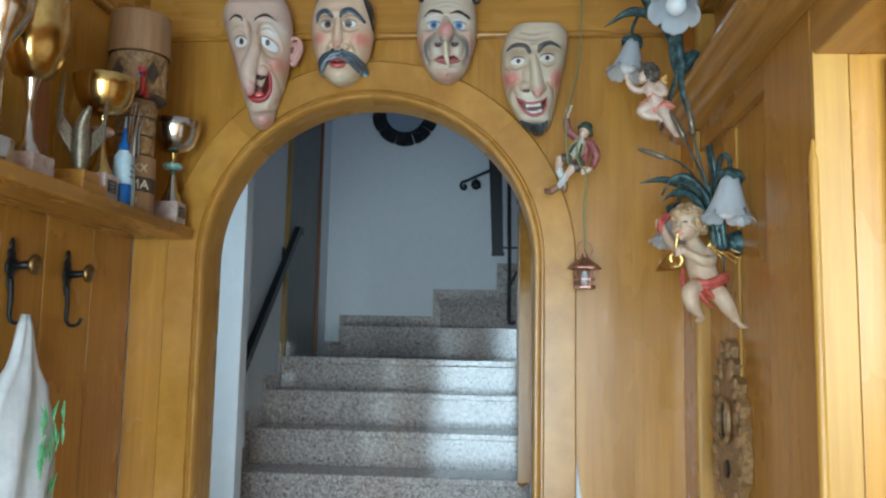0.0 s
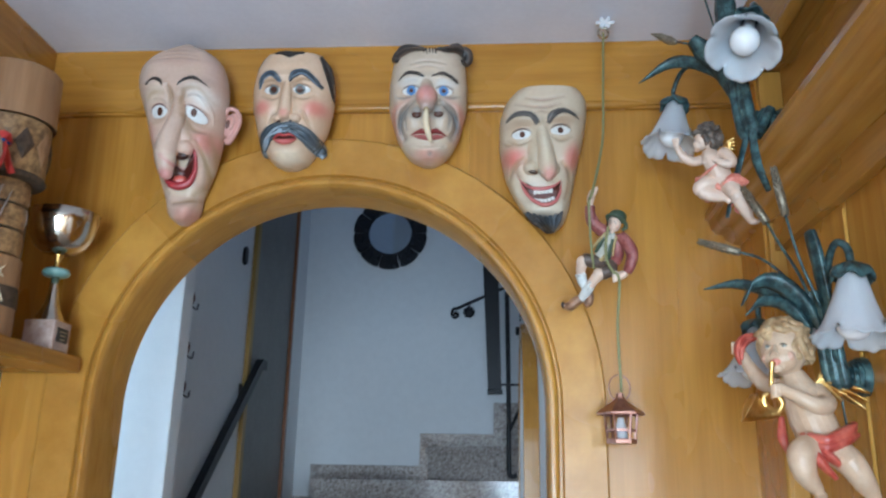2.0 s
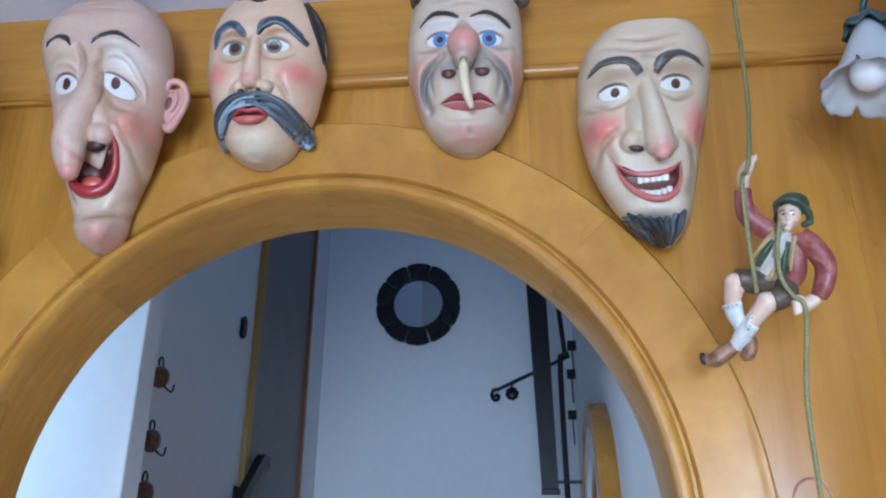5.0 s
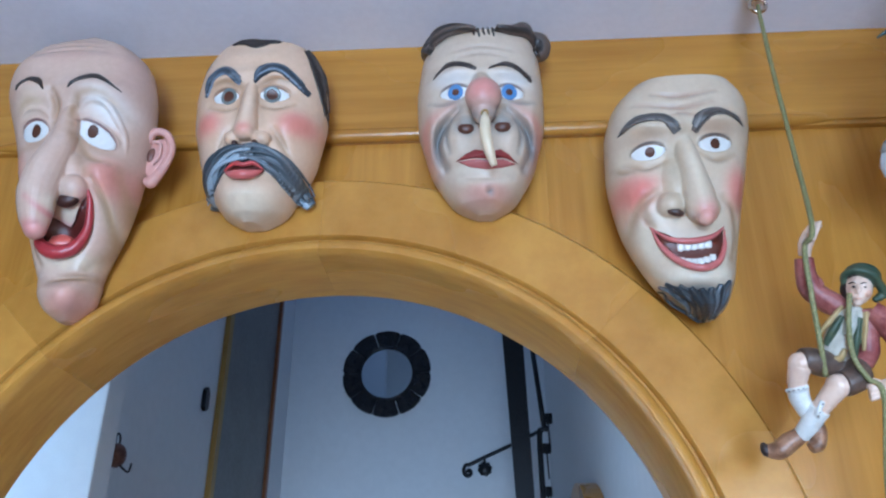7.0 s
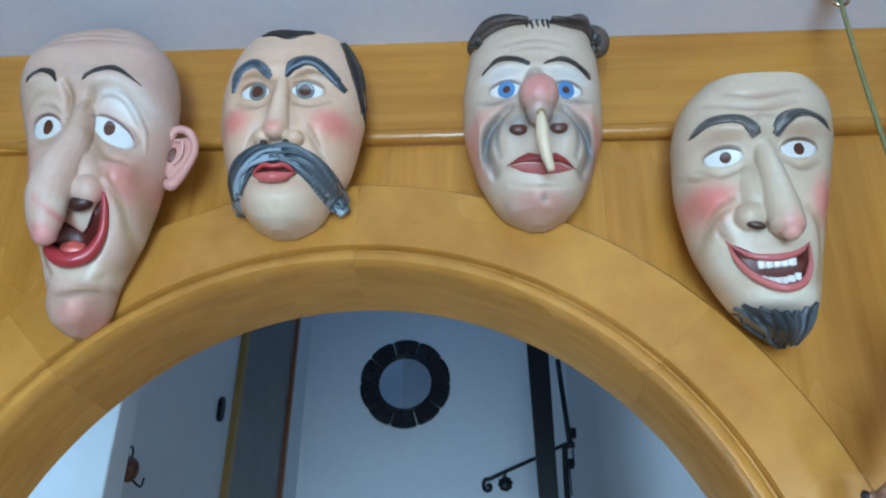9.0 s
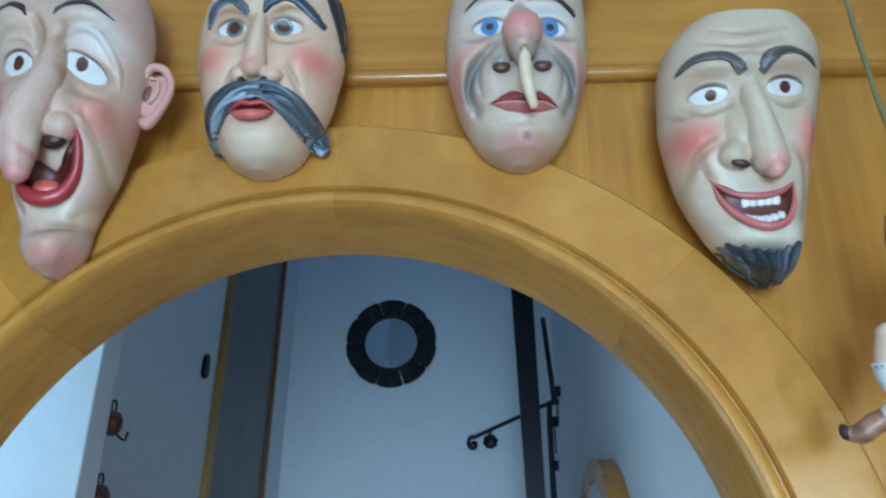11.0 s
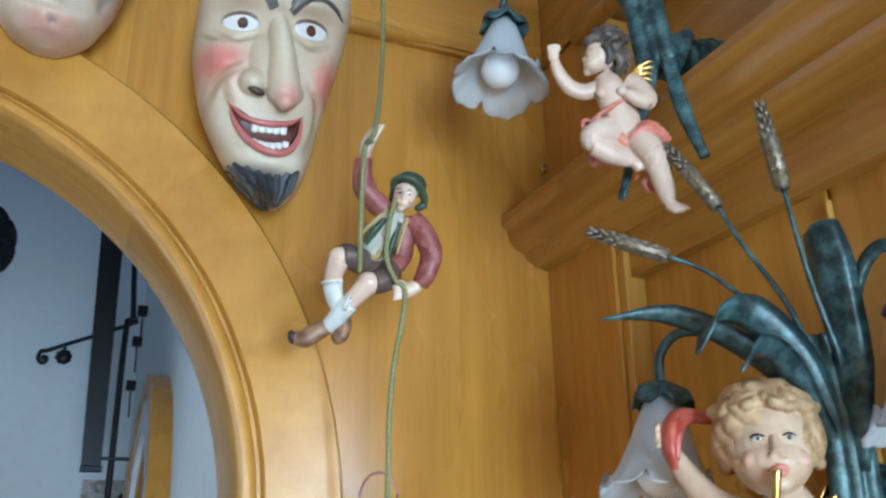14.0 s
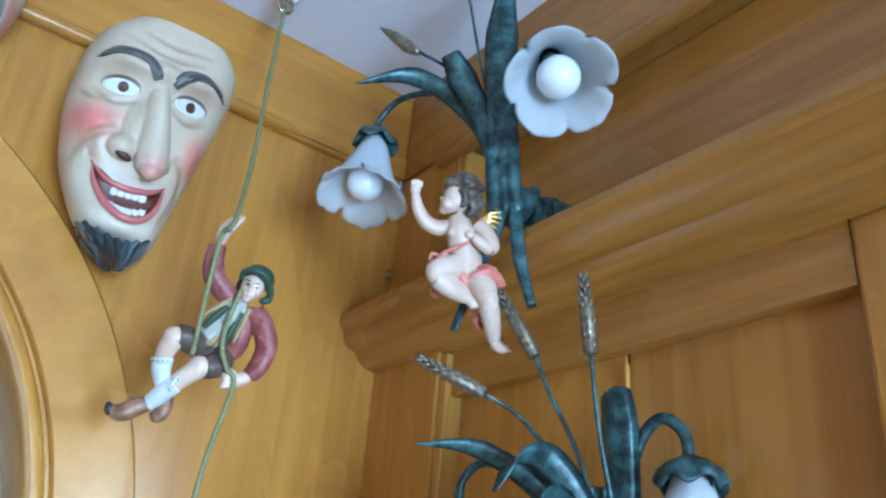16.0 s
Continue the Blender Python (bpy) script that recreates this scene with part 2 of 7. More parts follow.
# west wall: upright boards with grooves, frieze and rail
wall_w = setting("wall_west", boxed(-1.16, WEST_X - 0.014, -1.75, 2.42, 0, CEIL_Z), PLASTER)
y = 2.405
edges = [2.405, 2.175, 1.945, 1.715, 1.485, 1.255, 1.025, 0.795, 0.5, 0.2, -0.1, -0.4, -0.7, -1.0, -1.3, -1.6]
for y1, y0 in zip(edges, edges[1:]):
    part("board", boxed(WEST_X - 0.0135, WEST_X, y0 + 0.002, y1 - 0.002, 0.0, 2.395, 0.003), WOOD_Z, wall_w)
part("frieze_board", boxed(WEST_X - 0.013, WEST_X + 0.014, -1.6, 2.396, 2.408, CEIL_Z, 0.002), WOOD_Y, wall_w)
part("moulding", tube(bmesh.new(), [(WEST_X + 0.010, y, 2.402) for y in (-1.6, 0, 2.396)], 0.011, 12), WOOD_Y, wall_w, smooth=True)

# east wall: pilaster by the arch wall, recessed boards, cornice, frieze and the doorway
wall_e = setting("wall_east", boxed(0.66, 0.76, 1.43, 2.42, 0, CEIL_Z), PLASTER)
part("pilaster", boxed(0.592, 0.659, 2.252, 2.4095, 0.0, 2.075, 0.001), WOOD_Z, wall_e)
part("pilaster", boxed(0.602, 0.659, 2.252, 2.4095, 2.0755, 2.405, 0.001), WOOD_Z, wall_e)
part("bead", tube(bmesh.new(), [(0.596, 2.246, z) for z in (0.0, 0.9, 1.80, 1.83)], [0.008, 0.008, 0.008, 0.002], 10), PINE_Z, wall_e, smooth=True)
part("edge_strip", boxed(0.597, 0.66, 2.236, 2.2515, 0.0, 2.07, 0.002), PINE_Z, wall_e)
part("edge_strip", boxed(0.606, 0.66, 2.238, 2.2515, 2.15, 2.40, 0.002), PINE_Z, wall_e)
for y0, y1 in ((1.952, 2.235), (1.688, 1.948)):
    part("board", boxed(0.625, 0.655, y0, y1, 0.0, 2.06, 0.002), WOOD_Z, wall_e)
part("board", boxed(0.650, 0.659, 1.431, 2.235, 2.06, 2.405, 0.002), WOOD_Y, wall_e)
part("bead", tube(bmesh.new(), [(0.6225, 1.950, z) for z in (0.0, 1.0, 2.0)], 0.0035, 8), PINE_Z, wall_e, smooth=True)
part("frieze_board", boxed(0.598, 0.66, 0.0, 2.396, 2.408, CEIL_Z, 0.002), WOOD_Y, wall_e)
part("moulding", tube(bmesh.new(), [(0.600, y, 2.402) for y in (0.0, 1.0, 2.30)], 0.014, 12), WOOD_Y, wall_e, smooth=True)
part("apron_board", prism(bmesh.new(), [(2.236, 2.012), (2.236, 2.073), (1.688, 2.073), (1.688, 2.012)], 0.606, 0.624, "x"), WOOD_Y, wall_e)
CORNICE = [(0.522, 2.148), (0.520, 2.134), (0.528, 2.128), (0.531, 2.112), (0.540, 2.100), (0.556, 2.096), (0.560, 2.086), (0.572, 2.078), (0.590, 2.073), (0.655, 2.073), (0.655, 2.148)]
part("cornice", bridge(bmesh.new(), [[(x, y, z) for x, z in CORNICE] for y in (0.0, 1.2, 2.4085)]), WOOD_Y, wall_e, smooth=True)
part("post", boxed(0.604, 0.659, 1.432, 1.687, 0.0, 2.072, 0.004), WOOD_Z, wall_e)
part("jamb", boxed(0.602, 0.66, 1.415, 1.431, 0.0, 1.99, 0.002), PINE_Z, wall_e)
part("rebate", boxed(0.661, 0.765, 1.414, 1.4295, 0.0, 1.984, 0.001), WOOD_Z, wall_e)
part("bead", tube(bmesh.new(), [(0.600, 1.421, z) for z in (0.0, 0.9, 1.80, 1.84)], [0.009, 0.009, 0.009, 0.002], 10), PINE_Z, wall_e, smooth=True)
part("lintel", boxed(0.604, 0.76, 0.45, 1.43, 1.985, 2.072, 0.004), WOOD_Y, wall_e)
setting("wall_east_over_door", boxed(0.66, 0.76, -1.75, 1.429, 2.073, CEIL_Z), WOOD_Y)
setting("wall_east_south", boxed(0.62, 0.76, -1.75, 0.45, 0, 2.07), WOOD_Z)
# the side room, closed
setting("wall_side_room_east", boxed(1.6, 1.7, -1.75, 2.42, 0, CEIL_Z), PLASTER)
setting("wall_side_room_north", boxed(0.761, 1.6, 2.2, 2.3, 0, CEIL_Z), PLASTER)

# entrance side behind: wall with an opening for the glazed door
bm = bmesh.new()
prism(bm, [(-1.16, 0), (-1.16, 2.57), (1.7, 2.57), (1.7, 0), (1.58, 0), (1.58, 2.15), (0.78, 2.15), (0.78, 0), (0.45, 0), (0.45, 2.15), (-0.75, 2.15), (-0.75, 0)], -1.75, -1.6)
setting("wall_south", bm, PLASTER)

# ---- the stairwell behind the arch ----
HALL_W, HALL_E, HALL_N = -1.10, 0.192, 5.37
setting("wall_stair_west", boxed(HALL_W - 0.12, HALL_W, 3.13, 5.45, 0, 4.6), PLASTER)
setting("wall_stair_return", boxed(-1.6, -0.90, 3.05, 3.129, 0, 4.6, 0.004), PLASTER)
setting("wall_stair_vestibule", boxed(-1.7, -1.6, 2.54, 3.13, 0, 4.6), PLASTER)
setting("wall_stair_north", boxed(-1.22, 0.31, HALL_N, HALL_N + 0.1, 0, 4.6), PLASTER)
setting("wall_stair_east", boxed(HALL_E, HALL_E + 0.12, 2.546, HALL_N, 0, 4.6), PLASTER)
setting("ceiling_stair", boxed(-1.7, 0.4, 2.4, 5.5, 4.601, 4.7), CEILING)

stairs = setting("stairs", boxed(HALL_W + 0.001, HALL_E - 0.001, 4.34, HALL_N - 0.001, 0.0, 1.36), GRANITE)
RISE, GO = 0.16, 0.245
for k in range(8):
    top, y0 = 1.404 - RISE * (7 - k), 4.285 - GO * (7 - k)
    if k < 7:
        part("step", boxed(HALL_W + 0.001, HALL_E - 0.001, y0, y0 + GO + 0.03, top - 0.03, top, 0.004), GRANITE, stairs)
        part("riser", boxed(HALL_W + 0.002, HALL_E - 0.002, y0 + 0.02, y0 + 0.045, top - RISE, top - 0.031), GRANITE, stairs)
    else:
        part("step", boxed(HALL_W + 0.001, HALL_E - 0.001, y0, HALL_N - 0.002, top - 0.035, top, 0.004), GRANITE, stairs)
        part("riser", boxed(HALL_W + 0.002, HALL_E - 0.002, y0 + 0.02, y0 + 0.045, top - RISE, top - 0.036), GRANITE, stairs)
    part("skirting", boxed(HALL_W, HALL_W + 0.014, y0 - 0.02, min(y0 + GO, HALL_N), top - RISE + 0.02, top + 0.075, 0.002), GRANITE, stairs)
# the turn of the stairs at the far wall
part("step", prism(bmesh.new(), [(-0.94, 5.08), (HALL_E - 0.002, 5.02), (HALL_E - 0.002, HALL_N - 0.002), (-0.94, HALL_N - 0.002)], 1.545, 1.582, "z"), GRANITE, stairs)
part("riser", prism(bmesh.new(), [(-0.92, 5.10), (HALL_E - 0.003, 5.04), (HALL_E - 0.003, 5.075), (-0.92, 5.135)], 1.405, 1.544, "z"), GRANITE, stairs)
part("step", prism(bmesh.new(), [(-0.345, 5.21), (HALL_E - 0.002, 4.93), (HALL_E - 0.002, HALL_N - 0.002), (-0.345, HALL_N - 0.002)], 1.722, 1.757, "z"), GRANITE, stairs)
part("riser", prism(bmesh.new(), [(-0.33, 5.225), (HALL_E - 0.003, 4.955), (HALL_E - 0.003, 4.99), (-0.33, 5.26)], 1.583, 1.721, "z"), GRANITE, stairs)
for x0, x1, z0, z1 in ((HALL_W, -1.006, 1.40, 1.486), (-1.006, -0.39, 1.40, 1.66), (-0.39, 0.024, 1.55, 1.838), (0.024, HALL_E, 1.74, 2.013)):
    part("skirting", boxed(x0, x1 - 0.001, HALL_N - 0.016, HALL_N, z0, z1, 0.002), GRANITE, stairs)

# ---- carved and painted masks over the arch ----
def painted(name, rough=0.40, relief=0.12):
    """Painted wood: the paint's colours, shade and highlights included, come from the brushwork stored on the mesh."""
    m, nt, b = shader(name, rough)
    at = nt.nodes.new("ShaderNodeAttribute")
    at.attribute_name = "paint"
    f = noise_at(nt, (1, 1, 1), 130, 5, 0.6)
    g = noise_at(nt, (1, 1, 1), 28, 3, 0.5)
    t1 = ramp(nt, f, [(0.3, (0.90, 0.88, 0.86)), (0.65, (1, 1, 1))])
    t2 = ramp(nt, g, [(0.3, (0.92, 0.89, 0.85)), (0.7, (1.0, 1.0, 1.0))])
    col = mixed(nt, "MULTIPLY", 0.8, mixed(nt, "MULTIPLY", 0.7, at.outputs["Color"], t1), t2)
    nt.links.new(col, b.inputs["Base Color"])
    bump(nt, b, f, relief, 0.0008)
    return m


PAINT = painted("painted_limewood")
PAINTGLOSS = painted("glossy_painted_limewood", 0.28, 0.05)


def fused(bm, voxel, rounds=2):
    """One carved skin over all the solids of a bmesh, with softened creases."""
    me = bpy.data.meshes.new("carving")
    bmesh.ops.recalc_face_normals(bm, faces=bm.faces)
    bm.to_mesh(me)
    ob = new("carving", me)
    mod = ob.modifiers.new("skin", "REMESH")
    mod.mode, mod.voxel_size = "VOXEL", voxel
    if rounds:
        soft = ob.modifiers.new("soft", "SMOOTH")
        soft.factor, soft.iterations = 0.5, rounds
    done = bpy.data.meshes.new_from_object(ob.evaluated_get(bpy.context.evaluated_depsgraph_get()))
    out = bmesh.new()
    out.from_mesh(done)
    bpy.data.objects.remove(ob)
    bpy.data.meshes.remove(me)
    bpy.data.meshes.remove(done)
    return out


def along(a, h, pts):
    """Distance of the points (a, h) from a line, and how far along it they lie."""
    best, where = np.full(np.shape(a), 1e9), np.zeros(np.shape(a))
    for i, ((x0, z0), (x1, z1)) in enumerate(zip(pts, pts[1:])):
        dx, dz = x1 - x0, z1 - z0
        s = np.clip(((a - x0) * dx + (h - z0) * dz) / max(1e-6, dx * dx + dz * dz), 0, 1)
        dist = np.hypot(a - x0 - s * dx, h - z0 - s * dz)
        near = dist < best
        best, where = np.where(near, dist, best), np.where(near, i + s, where)
    return best, where / (len(pts) - 1)


class Mask:
    """A mask on a leaning plane: a across, h up the plane, d out of it, in millimetres."""

    def __init__(self, label, base, lean, skin, outline, dome, flat=2.4, rise=0.55):
        self.skin, self.bumps, self.cuts, self.coats = skin, [], [], []
        self.m = Matrix.Translation(base) @ Matrix.Rotation(radians(lean), 4, "X")
        self.dh, self.dd = zip(*dome)
        self.flat, self.rise = flat, rise
        self.ob = thing("carved_mask", base, label, "mask", "carved masks over the arch")
        self.solids = bmesh.new()
        hs, ls, rs = zip(*outline)
        self.hs = np.linspace(hs[0], hs[-1], 200)
        k = np.ones(15) / 15
        v, w = np.interp(self.hs, hs, ls), np.interp(self.hs, hs, rs)
        self.ls, self.rs = (np.convolve(np.concatenate([2 * q[0] - q[7:0:-1], q, 2 * q[-1] - q[-2:-9:-1]]), k, "valid") for q in (v, w))

    # carving
    def swell(self, a, h, sa, sh, amount, turn=0.0):
        self.bumps.append((a, h, sa, sh, amount, radians(turn)))

    def groove(self, pts, width, deep, colour=None, k=0.5, broad=1.0):
        self.cuts.append(([(p.x, p.y) for p in smooth_line([(x, z, 0) for x, z in pts], 4)], width, 1.5 * deep))
        # crease shade is painted along the cut, in a darker colour
        if colour:
            self.coats.append(("cut", (self.cuts[-1][0], width * broad * 1.15, 1.0), colour, min(0.95, 1.5 * k)))

    def lump(self, c, r, rot=(0, 0, 0)):
        ball(self.solids, (c[0], -c[1], c[2]), r, rot, 28, 20)

    def limb(self, pts, radii, flat=1.0):
        tube(self.solids, smooth_line([(a, -d, h) for a, d, h in pts], 6), radii, 20, flat, up=(0, 1, 0.01))

    def fold(self, pts, radii, lift=0.0):
        P = smooth_line([(a, h, 0) for a, h in pts], 5)
        tube(self.solids, [(p.x, -(self.depth(p.x, p.y) + lift), p.y) for p in P], radii, 10)

    def depth(self, a, h):
        a, h = np.asarray(a, float), np.asarray(h, float)
        l, r = np.interp(h, self.hs, self.ls), np.interp(h, self.hs, self.rs)
        u = np.minimum(1.0, np.abs((a - (l + r) / 2) / np.maximum(1.0, (r - l) / 2)))
        d = np.interp(h, self.dh, self.dd) * (1 - u ** self.flat) ** self.rise
        fade = np.minimum(1.0, (1 - u) * 5)
        for x, z, sx, sz, amp, q in self.bumps:
            p, t = ((a - x) * math.cos(q) + (h - z) * math.sin(q)) / sx, (-(a - x) * math.sin(q) + (h - z) * math.cos(q)) / sz
            d = d + fade * amp * np.exp(-(p * p + t * t))
        for pts, width, deep in self.cuts:
            dist, where = along(a, h, pts)
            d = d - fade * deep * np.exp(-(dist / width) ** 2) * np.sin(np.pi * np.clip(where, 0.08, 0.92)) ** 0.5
        d = np.maximum(d, 0.0)
        return float(d) if d.ndim == 0 else d

    # painting
    def dab(self, a, h, sa, sh, colour, k, turn=0.0, over=-99.0, sharp=1.5):
        self.coats.append(("dab", (a, h, sa, sh, radians(turn), over, sharp), colour, k))

    def stroke(self, pts, width, colour, k, sharp=1.0):
        self.coats.append(("stroke", ([(p.x, p.y) for p in smooth_line([(x, z, 0) for x, z in pts], 4)], width, sharp), colour, k))

    def face(self):
        bm = self.solids
        nu, nv = 110, 140
        u = np.sin(np.pi * (np.arange(nu + 1) / nu - 0.5))
        rows = []
        for h in np.linspace(self.hs[0], self.hs[-1], nv + 1):
            l, r = np.interp(h, self.hs, self.ls), np.interp(h, self.hs, self.rs)
            a = (l + r) / 2 + u * (r - l) / 2
            d = self.depth(a, np.full(nu + 1, h))
            rows.append([bm.verts.new((x, -y, h)) for x, y in zip(a, d)])
        back = [[bm.verts.new((v.co.x * 0.97, 8, v.co.z)) for v in row[:: nu]] for row in rows]
        for r, s in zip(rows, rows[1:]):
            for i in range(nu):
                bm.faces.new((r[i], r[i + 1], s[i + 1], s[i]))
        for j in range(nv):
            bm.faces.new((rows[j][0], rows[j + 1][0], back[j + 1][0], back[j][0]))
            bm.faces.new((rows[j + 1][-1], rows[j][-1], back[j][1], back[j + 1][1]))
            bm.faces.new((back[j][0], back[j + 1][0], back[j + 1][1], back[j][1]))
        for row, b in ((rows[0], back[0]), (rows[-1], back[-1])):
            bm.faces.new([b[0]] + row + [b[1]])
        out = fused(bm, 1.4, 4)
        bm.free()
        co = np.array([v.co for v in out.verts])
        a, d, h = co[:, 0], -co[:, 1], co[:, 2]
        col = np.tile(np.array(self.skin, float), (len(co), 1))
        for kind, args, colour, k in sorted(self.coats, key=lambda c: ("dab", "stroke", "cut").index(c[0])):
            if kind == "dab":
                x, z, sx, sz, q, over, sharp = args
                p, t = ((a - x) * math.cos(q) + (h - z) * math.sin(q)) / sx, (-(a - x) * math.sin(q) + (h - z) * math.cos(q)) / sz
                w = k * np.exp(-(p * p + t * t) ** sharp) / (1 + np.exp(-(d - over) / 2.0))
            else:
                dist, where = along(a, h, args[0])
                w = k * np.exp(-(dist / args[1]) ** (2 * args[2])) * np.sin(np.pi * np.clip(where, 0.1, 0.9)) ** 0.6
            col += (np.array(colour) - col) * w[:, None]
        lay = out.verts.layers.float_color.new("paint")
        for v, c in zip(out.verts, col):
            v[lay] = (*c, 1.0)
        out.transform(self.m @ Matrix.Diagonal((0.001, 0.001, 0.001, 1)))
        return part("face", out, PAINT, self.ob, "", "all")

    # pieces set into or onto the face
    def add(self, name, bm, colour, gloss=False, label="", parent=None):
        if not bm.verts.layers.float_color.get("paint"):
            lay = bm.verts.layers.float_color.new("paint")
            for v in bm.verts:
                v[lay] = (*colour, 1.0)
        bm.transform(self.m @ Matrix.Diagonal((0.001, 0.001, 0.001, 1)))
        return part(name, bm, PAINTGLOSS if gloss else PAINT, parent or self.ob, label, smooth="all")

    def patch(self, name, ring, lift, bulge, colour, gloss=False, parent=None, label=""):
        """A low cushion on the face within a closed outline."""
        P = np.array(ring, float)
        c = P.mean(axis=0)
        rings = []
        for k in range(7):
            f = 1.0 - k / 7.0
            q = c + (P - c) * f
            d = self.depth(q[:, 0], q[:, 1]) + lift + bulge * (1 - f * f)
            rings.append([(x, -y, z) for (x, z), y in zip(q, d)])
        rings.insert(0, [(x, y + lift + 2.5, z) for x, y, z in rings[0]])
        bm = bridge(bmesh.new(), rings, caps=False)
        bm.verts.ensure_lookup_table()
        bm.faces.new(bm.verts[-len(ring):])
        return self.add(name, bm, colour, gloss, label, parent)

    def almond(self, a, h, w, t, b, tilt=0.0, n=32):
        c, s = math.cos(radians(tilt)), math.sin(radians(tilt))
        out = []
        for k in range(n):
            q = 2 * math.pi * k / n
            x, z = w * math.cos(q), (t if math.sin(q) > 0 else b) * math.sin(q)
            out.append((a + x * c - z * s, h + x * s + z * c))
        return out

    def socket(self, a, h, w, t, b, tilt=0.0, line=(0.10, 0.05, 0.045), upper=3.6, lower=2.8):
        """Carved lids round an eye, with a painted line along the upper one."""
        al = self.almond(a, h, w + 1.0, t + 1.5, b + 1.5, tilt, 40)
        self.fold(al[0:21:4], [1.2, upper, upper, upper, upper, 1.2], -0.6)
        self.fold((al[20:] + [al[0]])[0:21:4], [1.0, lower, lower, lower, lower, 1.0], -1.0)
        inner = self.almond(a, h, w + 0.2, t + 0.5, b, tilt, 40)
        self.stroke(inner[0:21:2], 2.0, line, 0.95, 1.6)

    def eye(self, a, h, w, t, b, at, pupil, tilt=0.0, iris=None, ring=None, lift=1.6):
        ob = self.patch("eye", self.almond(a, h, w, t, b, tilt), lift, 2.6, (0.76, 0.78, 0.78), True, label="painted white eye with a round pupil")
        if iris:
            self.patch("iris", self.almond(*at, iris, iris, iris), lift + 2.2, 0.7, ring, True, ob)
        self.patch("pupil", self.almond(*at, pupil[0], pupil[1], pupil[1]), lift + (3.4 if iris else 3.0), 0.3, (0.085, 0.030, 0.014), False, ob)
        return ob

    def rod(self, name, pts, radii, colour, lift=0.0, gloss=False, label="", smooth=5):
        P = smooth_line([(a, -(self.depth(a, h) + lift + (x[0] if x else 0)), h) for a, h, *x in pts], smooth)
        return self.add(name, tube(bmesh.new(), P, radii, 14, 1.0, up=(0, 1, 0.01)), colour, gloss, label)

    def lock(self, name, pts, widths, count, colour, radius, lift, label="", seed=1, gloss=False, voxel=1.0, light=2.2, slant=0.0):
        """A carved lock of hair: one body with combed ridges, lighter on the ridges' paint."""
        rnd = random.Random(seed)
        line = smooth_line([(a, h, 0) for a, h in pts], 8)
        n = len(line)
        bm = bmesh.new()
        bed = [(p.x, -(self.depth(p.x, p.y) + 0.12 * lift), p.y) for p in line]
        tube(bm, bed, [max(1.2, float(np.interp(i / (n - 1), np.linspace(0, 1, len(widths)), widths))) for i in range(n)], 16, min(0.9, (0.55 * lift + 1.5) / max(widths)), up=(0, 1, 0.01))
        tones = []
        for k in range(count):
            f = -1 + 2 * (k + 0.5) / count
            P, rad = [], []
            s0, s1 = rnd.uniform(0, 0.08), rnd.uniform(0.90, 1.0)
            for i, p in enumerate(line):
                s = i / (n - 1)
                if not s0 <= s <= s1:
                    continue
                t = (line[min(i + 1, n - 1)] - line[max(i - 1, 0)]).normalized()
                w = float(np.interp(s, np.linspace(0, 1, len(widths)), widths))
                off = f * w + slant * w * math.sin(3.0 * s + 0.9 * k) + 0.8 * math.sin(9 * s + 0.7 * k)
                a, h = p.x - t.y * off, p.y + t.x * off
                P.append((a, -(self.depth(a, h) + lift * (1 - 0.7 * f * f) + rnd.uniform(-0.3, 0.3)), h))
                rad.append(radius * (0.4 + 0.6 * math.sin(math.pi * min(1, 0.12 + s * 0.86)) ** 0.5))
            if len(P) > 2:
                tube(bm, P, rad, 8)
                tones.append((P, rnd.choice((0.5, 0.75, 1.0, 1.5, light))))
        out = fused(bm, voxel, 1)
        bm.free()
        lay = out.verts.layers.float_color.new("paint")
        co = np.array([v.co for v in out.verts])
        best, tone = np.full(len(co), 1e9), np.ones(len(co))
        for P, v in tones:
            q = np.array(P)
            dist = np.min(np.linalg.norm(co[:, None, :] - q[None, :, :], axis=2), axis=1)
            near = dist < best
            best, tone = np.where(near, dist, best), np.where(near, v, tone)
        for v, t in zip(out.verts, tone):
            v[lay] = (*(t * c for c in colour), 1.0)
        return self.add(name, out, colour, gloss, label)


# the brown and the grey are painted shade for creases, sockets and nose sides
PINK, RED, SHADE_BROWN, SHADE_GREY = (0.66, 0.18, 0.16), (0.40, 0.045, 0.055), (0.34, 0.22, 0.12), (0.16, 0.165, 0.17)
HAIR_GREY, HAIR_DARK = (0.095, 0.118, 0.142), (0.035, 0.028, 0.024)
CREAM, PALE = (0.74, 0.66, 0.49), (0.77, 0.76, 0.73)

# bald mask with a long hanging nose, gaping mouth and one ear
m1 = Mask("bald painted wooden mask with drooping nose and open red mouth", (-0.649, 2.378, 2.102), 9, (0.62, 0.465, 0.37),
          [(10, 0, 16), (17, -16, 32), (39, -27, 48), (58, -30, 47), (80, -37, 54), (126, -51, 74), (170, -62, 86), (202, -70, 92), (259, -86, 99), (313, -103, 101), (347, -109, 96), (379, -100, 86), (407, -74, 62), (426, -40, 30), (436, -10, 2)],
          [(10, 12), (20, 34), (45, 46), (65, 38), (90, 46), (130, 56), (200, 72), (260, 70), (320, 76), (370, 68), (405, 46), (436, 8)], 3.6, 0.5)
